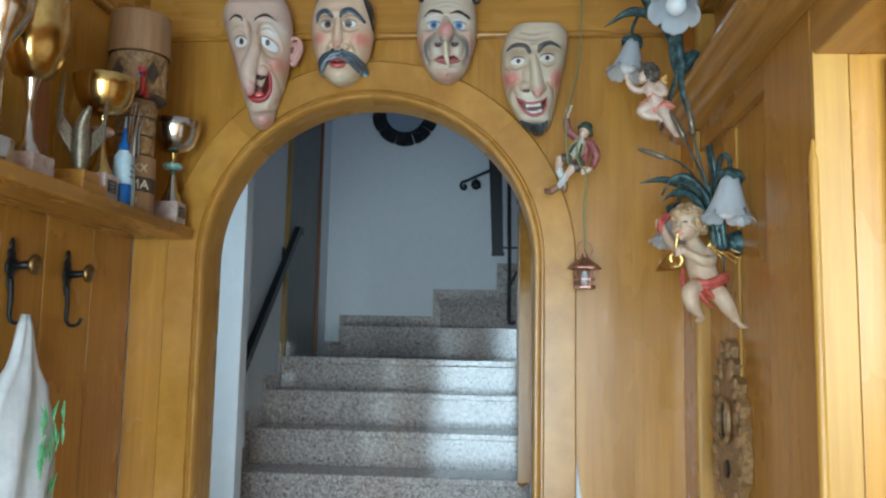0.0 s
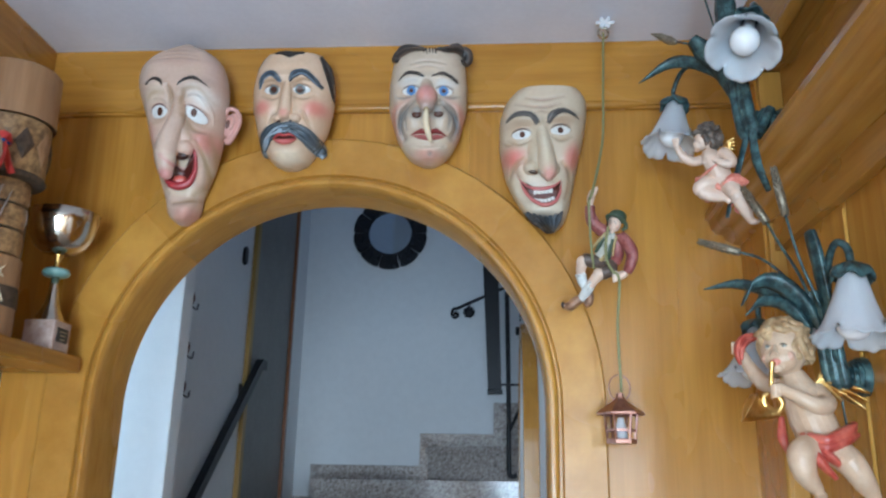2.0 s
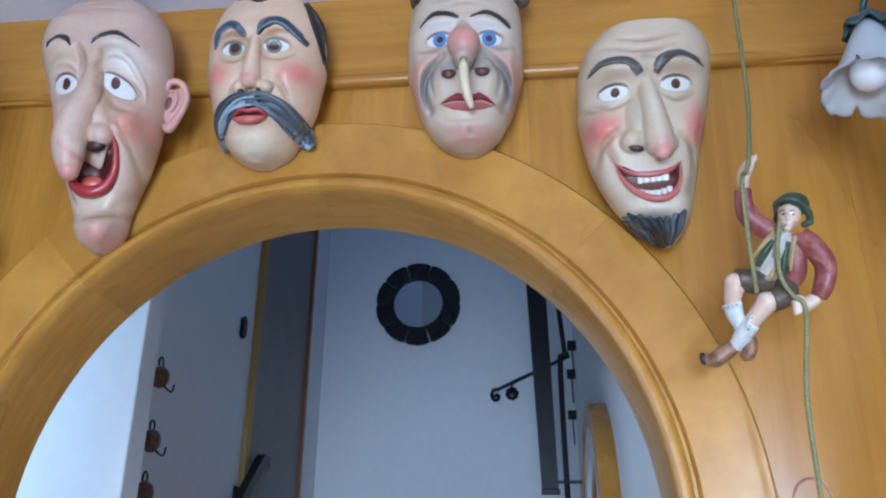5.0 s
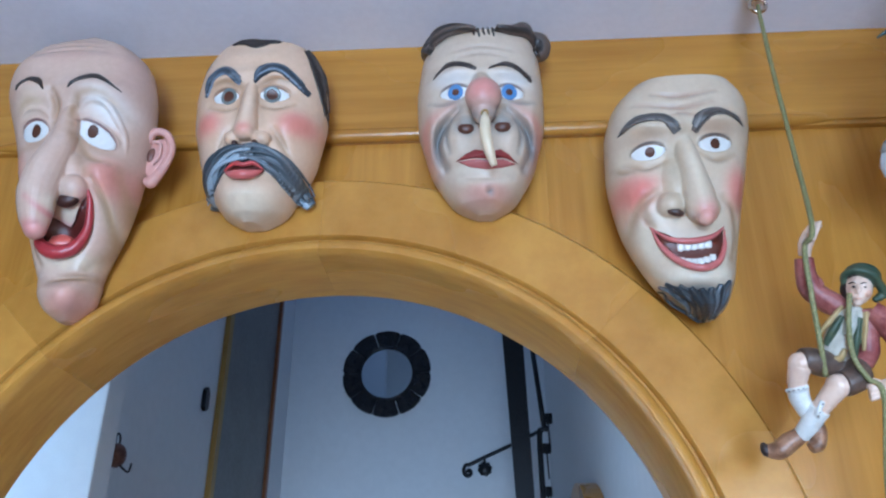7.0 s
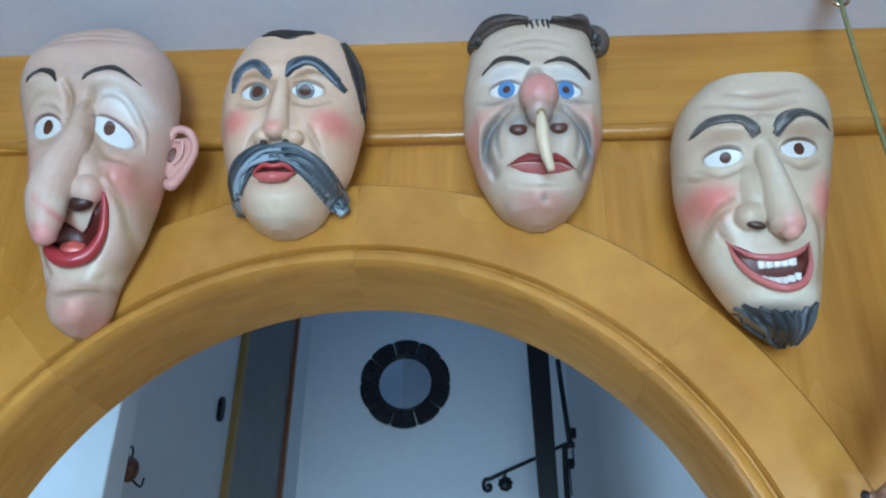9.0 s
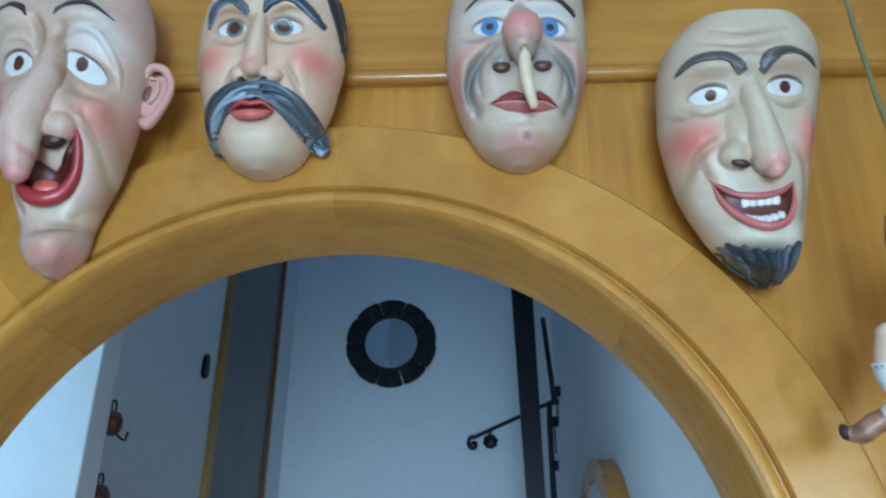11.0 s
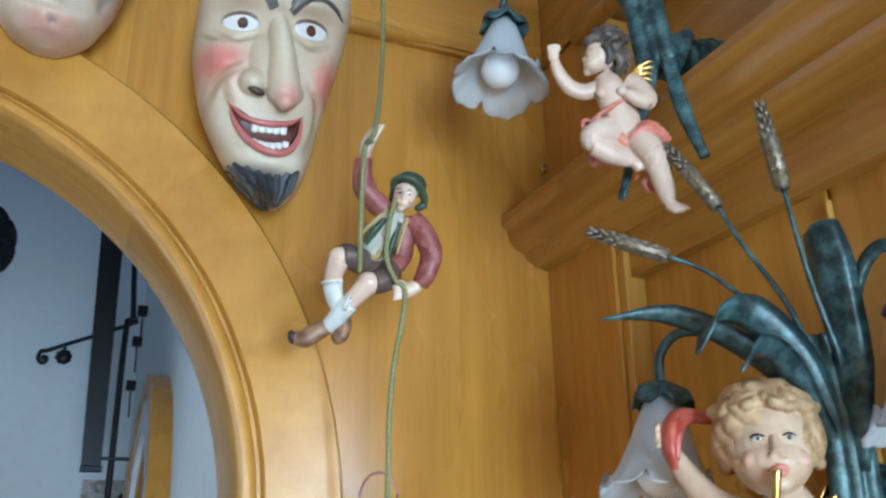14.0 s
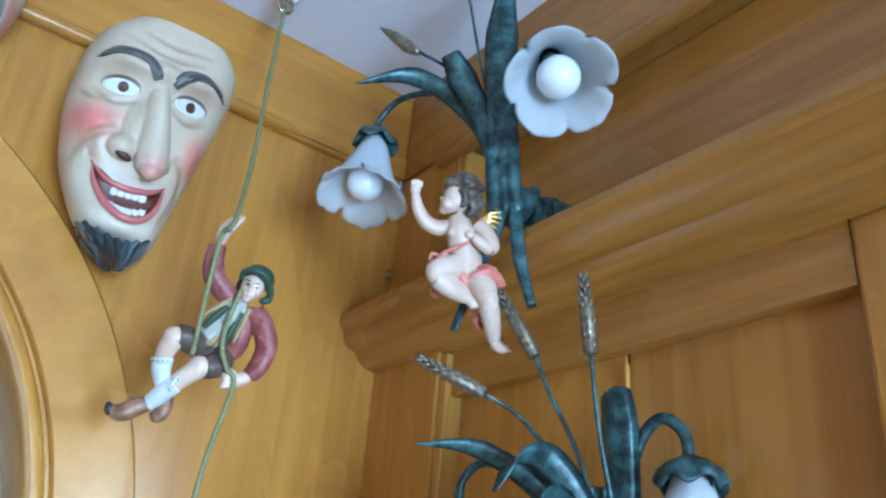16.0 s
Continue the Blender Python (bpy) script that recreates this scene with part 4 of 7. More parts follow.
m4.lock("eyebrow", [(-8, 234), (6, 252), (28, 260), (60, 246)], [5, 7, 6.5, 1.2], 9, (0.080, 0.074, 0.070), 1.6, 3.0, "dark grey arched eyebrow", 32, slant=0.3, light=2.4)
m4.add("nostril", ball(bmesh.new(), (-40, -70, 129), (11, 5, 5), (0, 15, 0)), (0.06, 0.03, 0.02), label="dark nostril hollow")
m4.patch("mouth", [(-66, 113), (-48, 97), (-30, 92), (-12, 94), (6, 99), (18, 110), (15, 86), (4, 68), (-17, 61), (-40, 73), (-57, 93)], 1.5, -1, (0.10, 0.028, 0.018))
for k in range(5):
    x = -35 + 8.2 * k
    m4.patch("tooth", [(x - 3.9, 92 + 0.5 * k), (x + 3.9, 92.5 + 0.5 * k), (x + 3.8, 84 + 0.7 * k), (x, 82.5 + 0.7 * k), (x - 3.8, 83.6 + 0.7 * k)], 3.6, 1.2, (0.80, 0.81, 0.78), True)
for k in range(6):
    x = -36 + 7.6 * k
    z = 76 - 5 * math.sin(math.pi * (k + 0.5) / 6) + 0.6 * k
    m4.patch("tooth", [(x - 3.6, z), (x + 3.6, z), (x + 3.4, z - 7), (x, z - 8.2), (x - 3.4, z - 7)], 3.6, 1.2, (0.78, 0.79, 0.76), True)
m4.rod("lip", [(-69, 116), (-50, 99, 3), (-30, 94, 5), (-12, 95, 5), (6, 101, 3), (20, 113)], [0.8, 3, 4, 4, 3, 0.8], (0.50, 0.15, 0.145), 1, True, "red upper lip")
m4.rod("lip", [(-67, 112), (-58, 91, 3), (-41, 71, 5), (-17, 59, 6), (5, 66, 5), (17, 86, 3), (20, 110)], [0.8, 3.2, 4.2, 4.6, 4.2, 3.2, 0.8], (0.52, 0.165, 0.155), 1, True, "red lower lip")
for k in range(7):
    f = k / 6
    x0, x1 = -56 + 78 * f, -7 + 12 * f
    m4.lock("beard", [(x0, 48 - 12 * math.sin(math.pi * f)), (x0 * 0.6 + x1 * 0.4, 32 - 5 * math.sin(math.pi * f)), (x1, 5)], [3, 6, 2], 4, (0.045, 0.055, 0.066), 2.1, 4.5, "dark blue-grey carved beard lock", 40 + k, light=2.6)

# ---- more materials ----
VERDIGRIS = speckled("verdigris_bronze", (0.022, 0.040, 0.044), (0.12, 0.22, 0.225), 55, 0.36, 0.25, 0.6, (0.42, 0.68))
PEWTER_EAR = speckled("bronzed_ear", (0.16, 0.13, 0.085), (0.30, 0.26, 0.19), 160, 0.4, 0.6, 0.4)
OPAL, _nt, _b = shader("frosted_opal_glass", 0.32, 0.0, (0.82, 0.86, 0.90))
_b.inputs["Transmission Weight"].default_value = 0.55
_b.inputs["Roughness"].default_value = 0.55
_b.inputs["IOR"].default_value = 1.2
BULB, _nt, _b = shader("white_bulb_glass", 0.12, 0.0, (0.84, 0.86, 0.88))
BRASSY = speckled("gilt_metal", (0.55, 0.36, 0.10), (0.70, 0.48, 0.17), 60, 0.20, 1.0, 0.25)
GOLDLEAF = speckled("gold_leaf", (0.60, 0.38, 0.11), (0.78, 0.54, 0.20), 80, 0.28, 1.0, 0.35)
SILVER = speckled("silvered_metal", (0.55, 0.50, 0.42), (0.68, 0.62, 0.54), 50, 0.14, 1.0, 0.15)
OLDBRASS = speckled("old_brass", (0.20, 0.13, 0.05), (0.34, 0.23, 0.09), 90, 0.35, 0.9, 0.4)
COPPER = speckled("aged_copper", (0.26, 0.12, 0.085), (0.40, 0.22, 0.17), 70, 0.38, 0.8, 0.4)
MARBLE = speckled("pink_marble", (0.42, 0.30, 0.25), (0.62, 0.50, 0.44), 40, 0.15, 0, 0.02, (0.35, 0.65))
BLACKPLATE = speckled("black_plate", (0.012, 0.012, 0.012), (0.03, 0.03, 0.03), 60, 0.3)
AQUA = speckled("pale_green_plastic", (0.22, 0.40, 0.38), (0.30, 0.48, 0.45), 40, 0.3)
ROSE = speckled("pale_rose_plastic", (0.55, 0.40, 0.33), (0.62, 0.46, 0.38), 40, 0.3)
BLUE = speckled("blue_lacquer", (0.012, 0.10, 0.36), (0.02, 0.14, 0.44), 40, 0.25)
PALEBLUE = speckled("pale_blue_label", (0.46, 0.62, 0.72), (0.60, 0.74, 0.82), 60, 0.35)
REDCLOTH = speckled("red_ribbon", (0.50, 0.03, 0.025), (0.62, 0.06, 0.05), 60, 0.5)
CARVED = speckled("carved_brown_wood", (0.14, 0.075, 0.03), (0.40, 0.24, 0.10), 70, 0.42, 0, 0.8, (0.38, 0.62))
DRUMWOOD = wood("turned_brown_wood", (1.0, 1.0, 0.08), (0.40, 0.235, 0.115), (0.29, 0.16, 0.075), 0.5)
BURNT = speckled("burnt_wood", (0.04, 0.025, 0.015), (0.09, 0.055, 0.03), 60, 0.6)
BONE = speckled("pale_letters", (0.58, 0.47, 0.30), (0.64, 0.54, 0.36), 60, 0.5)
PLASTIC = speckled("white_plastic_film", (0.66, 0.70, 0.72), (0.78, 0.80, 0.82), 20, 0.35)
GREENINK = speckled("green_print", (0.10, 0.34, 0.12), (0.24, 0.52, 0.22), 60, 0.4)
ROPE = speckled("olive_cord", (0.16, 0.16, 0.055), (0.30, 0.29, 0.13), 400, 0.6, 0, 0.6)
SKIN = speckled("painted_figure_skin", (0.60, 0.43, 0.29), (0.70, 0.53, 0.37), 30, 0.38, 0, 0.1)
SKINPALE = speckled("painted_figure_pale_skin", (0.64, 0.47, 0.36), (0.74, 0.57, 0.45), 30, 0.35, 0, 0.1)
BLUSH = speckled("painted_figure_blush", (0.62, 0.36, 0.25), (0.68, 0.43, 0.31), 30, 0.38, 0, 0.1)
BLOND = speckled("painted_blond_curls", (0.40, 0.25, 0.12), (0.66, 0.48, 0.27), 45, 0.45, 0, 0.4)
BROWNHAIR = speckled("painted_brown_curls", (0.055, 0.042, 0.034), (0.17, 0.135, 0.11), 70, 0.45, 0, 0.5)
CORAL = speckled("painted_coral_cloth", (0.50, 0.13, 0.09), (0.68, 0.28, 0.21), 40, 0.4, 0, 0.2)
SCARLET = speckled("painted_red_cloth", (0.40, 0.055, 0.04), (0.60, 0.15, 0.10), 40, 0.35, 0, 0.2)
MAROON = speckled("painted_maroon_jacket", (0.20, 0.045, 0.045), (0.36, 0.13, 0.11), 60, 0.45, 0, 0.2)
MOSS = speckled("painted_green_hat", (0.035, 0.060, 0.035), (0.07, 0.10, 0.06), 60, 0.45)
TROUSER = speckled("painted_brown_leather", (0.06, 0.04, 0.03), (0.12, 0.08, 0.06), 60, 0.45)
SOCK = speckled("painted_white_socks", (0.60, 0.62, 0.60), (0.74, 0.75, 0.72), 60, 0.45)
SHIRT = speckled("painted_pale_shirt", (0.42, 0.42, 0.36), (0.58, 0.57, 0.50), 60, 0.45)
VEST = speckled("painted_ochre_vest", (0.38, 0.27, 0.10), (0.50, 0.38, 0.18), 60, 0.45)
SHOE = speckled("painted_brown_shoes", (0.15, 0.075, 0.04), (0.34, 0.19, 0.11), 60, 0.4)
INK = speckled("painted_dark_line", (0.02, 0.015, 0.012), (0.03, 0.02, 0.02), 60, 0.5)
MIRROR, _nt, _b = shader("mirror_glass", 0.03, 1.0, (0.80, 0.82, 0.83))
MIRRORTILE = speckled("dark_glazed_tile", (0.010, 0.011, 0.016), (0.030, 0.026, 0.024), 40, 0.25, 0.2, 0.3)
BELL = speckled("rusty_bell", (0.13, 0.055, 0.035), (0.24, 0.11, 0.07), 60, 0.4, 0.5, 0.4)
STRAP = speckled("dark_blue_strap", (0.012, 0.014, 0.035), (0.03, 0.03, 0.06), 60, 0.6)
TRIMWOOD = wood("yellow_trim", (1.0, 1.0, 0.05), (0.46, 0.30, 0.075), (0.34, 0.21, 0.05), 0.45)


def figure(name, label, category, mats, pieces, group="", place=None, voxel=0.9, unit=0.001):
    """A carved figure as one mesh: solids fused into one skin, each region with its paint; "l" and "e" stay crisp on top."""
    solid, crisp = bmesh.new(), bmesh.new()
    for kind, mat_at, *args in pieces:
        bm = solid if kind in "tb" else crisp
        before = len(bm.faces)
        if kind in "tl":
            tube(bm, smooth_line(args[0], 7), args[1], 22, *(args[2:] or (1.0,)))
        else:
            ball(bm, *args)
        bm.faces.ensure_lookup_table()
        for f in bm.faces[before:]:
            f.material_index = mat_at
    tree = BVHTree.FromBMesh(solid)
    tints = [f.material_index for f in solid.faces]
    out = fused(solid, voxel, 4)
    for f in out.faces:
        f.material_index = tints[tree.find_nearest(f.calc_center_median())[2]]
    solid.free()
    me = bpy.data.meshes.new("crisp")
    crisp.to_mesh(me)
    crisp.free()
    out.from_mesh(me)
    bpy.data.meshes.remove(me)
    if place:
        out.transform(place @ Matrix.Diagonal((unit, unit, unit, 1)))
    return tagged(link(name, out, mats, "all"), label, category, group)


# ---- the sconces: bronze plants with glass bell flowers ----
def blade(bm, pts, widths, across, fold=0.25, n=7):
    """A leaf along pts, thick in the middle, with a raised rib. across: the leaf's breadth direction."""
    P = smooth_line(pts, n)
    rings = []
    for i, p in enumerate(P):
        d = (P[min(i + 1, len(P) - 1)] - P[max(i - 1, 0)]).normalized()
        s = Vector(across)
        s = (s - d * s.dot(d)).normalized()
        nrm = d.cross(s)
        w = float(np.interp(i / (len(P) - 1), np.linspace(0, 1, len(widths)), widths))
        t = 0.0012 + 0.05 * w
        rings.append([p - s * w + nrm * fold * w, p - s * w * 0.5 + nrm * (fold * 0.35 * w + t), p + nrm * (t + 0.10 * w), p + s * w * 0.5 + nrm * (fold * 0.35 * w + t), p + s * w + nrm * fold * w,
                      p + s * w * 0.5 + nrm * (fold * 0.3 * w - t), p - nrm * t * 0.6, p - s * w * 0.5 + nrm * (fold * 0.3 * w - t)])
    return bridge(bm, rings)


def wheat(bm, a, b, r=0.0075):
    """An ear of corn from b (stem end) to the tip a: grains in rows round a core."""
    a, b = Vector(a), Vector(b)
    axis = (a - b)
    length = axis.length
    d = axis.normalized()
    s = d.orthogonal().normalized()
    o = d.cross(s)
    tube(bm, [b, b + axis * 0.5, a], [r * 0.8, r * 0.85, 0.0008], 8)
    rows = int(length / 0.0048)
    for k in range(rows):
        f = (k + 0.4) / rows
        rr = r * (0.55 + 0.55 * math.sin(math.pi * min(1, 0.25 + 0.72 * f)))
        for q in range(4):
            ang = math.pi / 2 * q + (math.pi / 4 if k % 2 else 0)
            out = s * math.cos(ang) + o * math.sin(ang)
            c = b + axis * f + out * rr * 0.62
            tube(bm, [c - d * 0.0036 - out * 0.001, c, c + d * 0.0055 + out * 0.0012], [0.0006, 0.0023, 0.0004], 5)
    return bm


def bell(parent, cap, mouth, radius, length_scale=1.0):
    """A hanging glass bell flower with its bulb and bronze cap."""
    cap, mouth = Vector(cap), Vector(mouth)
    axis = mouth - cap
    turn = (-axis).to_track_quat("Z", "Y").to_matrix()
    length = axis.length
    N = 72

    def lobes(amount):
        def wave(a, k, r, h):
            e = k / (len(prof) - 1)
            lob = abs(math.cos(2.5 * a))
            notch = math.exp(-((lob) / 0.10) ** 2)
            tip = math.exp(-((1 - lob) / 0.05) ** 2)
            lift = e ** 4 * (0.020 * notch - 0.007 * tip + 0.002 * math.cos(10 * a))
            return r * (1 + amount * e ** 2 * (0.10 * lob - 0.07 * notch)), h + lift
        return wave
    prof = [(0.30, 0.0), (0.36, -0.10), (0.46, -0.26), (0.56, -0.44), (0.66, -0.60), (0.77, -0.76), (0.89, -0.89), (1.0, -0.97), (1.08, -1.0)]
    outer = [(r * radius, h * length) for r, h in prof]
    inner = [(r * radius - 0.0028, h * length) for r, h in prof]
    bm = bmesh.new()
    wv = lobes(1.0)
    rows = []
    for table in (outer, inner[::-1]):
        for k, (r, h) in enumerate(table):
            kk = k if table is outer else len(prof) - 1 - k
            ring = []
            for i in range(N):
                a = 2 * math.pi * i / N
                rr, hh = wv(a, kk, r, h)
                ring.append(cap + turn @ Vector((rr * math.cos(a), rr * math.sin(a), hh)))
            rows.append(ring)
    bridge(bm, rows, caps=False, closed_path=True)
    shade = part("shade", bm, OPAL, parent, "frosted white glass bell with a scalloped rim", "all")
    bm = bmesh.new()
    c = cap + axis * 0.76
    ball(bm, c, radius * 0.47, u=24, v=16)
    tube(bm, [cap + axis * 0.12, cap + axis * 0.42, cap + axis * 0.52], [radius * 0.2, radius * 0.24, radius * 0.3], 16)
    part("bulb", bm, BULB, parent, "unlit white round bulb", "all")
    prof = [(0.05, 0.12), (0.22, 0.13), (0.40, 0.08), (0.52, 0.0), (0.60, -0.10), (0.57, -0.13), (0.45, -0.05), (0.2, 0.02)]

    def ruffle(a, k, r, h):
        return r * (1 + 0.07 * math.sin(6 * a) * (k > 1)), h + 0.004 * math.sin(6 * a + 1) * (k > 2)
    bm = lathe(bmesh.new(), [(r * radius, h * length) for r, h in prof], cap, 48, ruffle, turn)
    part("cap", bm, VERDIGRIS, parent, "ruffled green-bronze cap", "all")


lamp1 = thing("wall_lamp", (0.65, 2.04, 2.19), "green bronze wall lamp with wheat ears and glass flowers", "wall lamp", "bronze wall lamps")
bm = bmesh.new()
for k, r in enumerate((0.030, 0.027, 0.023, 0.017)):
    tube(bm, [(0.578 - 0.010 * k, 2.035, 2.19), (0.648, 2.035, 2.19)], r, 24)
part("rosette", bm, VERDIGRIS, lamp1, "round stepped wall plate", True)
bm = bmesh.new()
for q, (dx, dy) in enumerate(((0, 0), (0.010, 0.008), (-0.008, 0.010), (0.006, -0.010))):
    tube(bm, smooth_line([(0.545 + dx, 2.035 + dy, 2.215), (0.515 + dx, 2.03 + dy, 2.17), (0.502 + dx, 2.03 + dy, 2.25), (0.492 + dx * 1.2, 2.025 + dy, 2.36)], 6), [0.009, 0.010, 0.009, 0.006], 10)
part("stalk", fused(bm, 0.0014, 1), VERDIGRIS, lamp1, "", "all")
part("leaf", blade(bmesh.new(), [(0.502, 2.03, 2.20), (0.492, 2.028, 2.32), (0.484, 2.022, 2.42), (0.484, 2.015, 2.54)], [0.008, 0.020, 0.021, 0.005], (0.6, -0.5, 0)), VERDIGRIS, lamp1, "", "all")
part("leaf", blade(bmesh.new(), [(0.500, 2.035, 2.22), (0.475, 2.045, 2.30), (0.448, 2.05, 2.345), (0.428, 2.052, 2.372)], [0.006, 0.015, 0.019, 0.012], (0.7, -0.6, 0.3)), VERDIGRIS, lamp1, "", "all")
part("leaf", blade(bmesh.new(), [(0.500, 2.04, 2.24), (0.465, 2.06, 2.31), (0.405, 2.09, 2.345), (0.340, 2.12, 2.318)], [0.005, 0.012, 0.012, 0.001], (0.03, -0.5, 0.57)), VERDIGRIS, lamp1, "", "all")
part("leaf", blade(bmesh.new(), [(0.512, 2.03, 2.18), (0.490, 2.045, 2.10), (0.470, 2.06, 2.022)], [0.006, 0.006, 0.004], (0.6, -0.5, 0)), VERDIGRIS, lamp1, "", "all")
part("leaf", blade(bmesh.new(), [(0.514, 2.02, 2.19), (0.512, 2.005, 2.11), (0.524, 1.995, 2.048)], [0.007, 0.008, 0.005], (0.6, -0.5, 0)), VERDIGRIS, lamp1, "", "all")
part("stem", tube(bmesh.new(), smooth_line([(0.497, 2.03, 2.27), (0.470, 2.10, 2.355), (0.440, 2.165, 2.372), (0.424, 2.197, 2.345), (0.423, 2.20, 2.318)], 6), 0.0045, 10), VERDIGRIS, lamp1, "", "all")
bell(lamp1, (0.424, 2.20, 2.312), (0.407, 2.188, 2.214), 0.050)
part("stem", tube(bmesh.new(), smooth_line([(0.505, 2.03, 2.29), (0.522, 2.02, 2.38), (0.528, 1.995, 2.405), (0.520, 1.968, 2.375)], 6), 0.0055, 10), VERDIGRIS, lamp1, "", "all")
bell(lamp1, (0.508, 1.958, 2.352), (0.474, 1.905, 2.268), 0.053)
part("stem", tube(bmesh.new(), smooth_line([(0.495, 2.03, 2.26), (0.455, 2.07, 2.36), (0.412, 2.10, 2.395)], 5), 0.0022, 8), VERDIGRIS, lamp1, "", "all")
part("bud", tube(bmesh.new(), smooth_line([(0.413, 2.10, 2.393), (0.402, 2.112, 2.405), (0.388, 2.126, 2.422), (0.374, 2.14, 2.437)], 4), [0.004, 0.0085, 0.007, 0.001], 10), PEWTER_EAR, lamp1, "brownish closed bud", "all")
part("stem", tube(bmesh.new(), smooth_line([(0.49, 2.03, 2.27), (0.475, 2.05, 2.38), (0.455, 2.06, 2.49)], 5), 0.002, 8), VERDIGRIS, lamp1, "", "all")
part("bud", tube(bmesh.new(), smooth_line([(0.455, 2.06, 2.485), (0.452, 2.062, 2.505), (0.447, 2.065, 2.53)], 4), [0.003, 0.006, 0.001], 10), PEWTER_EAR, lamp1, "brownish closed bud", "all")

lamp2 = thing("wall_lamp", (0.625, 1.95, 1.73), "green bronze wall lamp with broad leaves and glass flowers", "wall lamp", "bronze wall lamps")
bm = bmesh.new()
for k, r in enumerate((0.030, 0.027, 0.023, 0.017)):
    tube(bm, [(0.612 - 0.006 * k, 1.95, 1.73), (0.624, 1.95, 1.73)], r, 24)
part("rosette", bm, VERDIGRIS, lamp2, "round stepped wall plate", True)
bm = bmesh.new()
for dx, dy in ((0, 0), (0.010, -0.006), (-0.008, 0.008)):
    tube(bm, smooth_line([(0.590 + dx, 1.95 + dy, 1.73), (0.578 + dx, 1.94 + dy, 1.72), (0.568 + dx, 1.93 + dy, 1.78), (0.556 + dx, 1.925 + dy, 1.86)], 6), [0.008, 0.009, 0.008, 0.005], 10)
part("stalk", fused(bm, 0.0014, 1), VERDIGRIS, lamp2, "", "all")
part("leaf", blade(bmesh.new(), [(0.582, 1.945, 1.72), (0.590, 1.955, 1.65), (0.598, 1.965, 1.588)], [0.006, 0.007, 0.006], (0.4, 0.9, 0)), VERDIGRIS, lamp2, "", "all")
part("leaf", blade(bmesh.new(), [(0.572, 1.925, 1.75), (0.560, 1.908, 1.83), (0.548, 1.90, 1.91), (0.543, 1.90, 1.942), (0.545, 1.902, 1.948)], [0.006, 0.018, 0.020, 0.017, 0.003], (0.15, -0.95, 0.0)), VERDIGRIS, lamp2, "upright broad leaf", "all")
part("leaf", blade(bmesh.new(), [(0.566, 1.93, 1.76), (0.540, 1.935, 1.835), (0.505, 1.945, 1.876), (0.472, 1.952, 1.872), (0.452, 1.958, 1.842)], [0.006, 0.015, 0.016, 0.012, 0.003], (0.375, -0.59, 0.536)), VERDIGRIS, lamp2, "folded broad leaf", "all")
part("leaf", blade(bmesh.new(), [(0.562, 1.94, 1.78), (0.520, 1.965, 1.848), (0.468, 2.0, 1.886), (0.413, 2.03, 1.886)], [0.005, 0.011, 0.010, 0.001], (0.03, -0.5, 0.57)), VERDIGRIS, lamp2, "", "all")
part("leaf", blade(bmesh.new(), [(0.560, 1.935, 1.77), (0.515, 1.925, 1.83), (0.472, 1.91, 1.838), (0.440, 1.90, 1.815)], [0.005, 0.011, 0.010, 0.001], (0.03, -0.5, 0.57)), VERDIGRIS, lamp2, "", "all")
for stem, tip in (([(0.560, 1.94, 1.80), (0.532, 1.962, 1.880), (0.500, 1.985, 1.925), (0.468, 2.0, 1.942)], (0.413, 2.04, 1.973)), ([(0.558, 1.93, 1.81), (0.540, 1.94, 1.885), (0.520, 1.96, 1.945), (0.507, 1.97, 1.984)], (0.482, 2.0, 2.056)), ([(0.555, 1.91, 1.83), (0.530, 1.905, 1.90), (0.513, 1.90, 1.973)], (0.502, 1.9, 2.052))):
    part("stem", tube(bmesh.new(), smooth_line(stem, 6), [0.0028, 0.0024, 0.002], 8), VERDIGRIS, lamp2, "", "all")
    part("wheat_ear", wheat(bmesh.new(), tip, stem[-1], 0.0085), PEWTER_EAR, lamp2, "grained bronze wheat ear", "all")
part("stem", tube(bmesh.new(), smooth_line([(0.562, 1.935, 1.79), (0.552, 1.99, 1.862), (0.532, 2.06, 1.893), (0.519, 2.088, 1.876), (0.517, 2.09, 1.842)], 6), 0.0050, 10), VERDIGRIS, lamp2, "", "all")
bell(lamp2, (0.517, 2.09, 1.834), (0.497, 2.083, 1.740), 0.050)
part("stem", tube(bmesh.new(), smooth_line([(0.568, 1.92, 1.80), (0.565, 1.895, 1.885), (0.570, 1.87, 1.918), (0.577, 1.848, 1.905), (0.578, 1.843, 1.872)], 6), 0.0058, 10), VERDIGRIS, lamp2, "", "all")
bell(lamp2, (0.578, 1.843, 1.868), (0.568, 1.838, 1.768), 0.052)

# ---- carved figures ----
def curls(c, r, count, mat_at, seed, size=0.011):
    rnd = random.Random(seed)
    out = []
    for k in range(count):
        a, e = rnd.uniform(0, 2 * math.pi), rnd.uniform(-0.25, 1.5)
        d = Vector((math.cos(a) * math.cos(e), math.sin(a) * math.cos(e), math.sin(e)))
        if d.y < -0.55 and d.z < 0.55:
            continue
        p = Vector(c) + d * r
        s = d.cross(Vector((0.3, 0.2, 0.9))).normalized() * size
        out.append(("t", mat_at, [p - s * 0.9, p + d * size * 0.55, p + s * 0.9 - Vector((0, 0, size * 0.7)), p + s * 0.2 - Vector((0, 0, size * 1.0))], [size * 0.28, size * 0.52, size * 0.42, size * 0.18]))
    return out


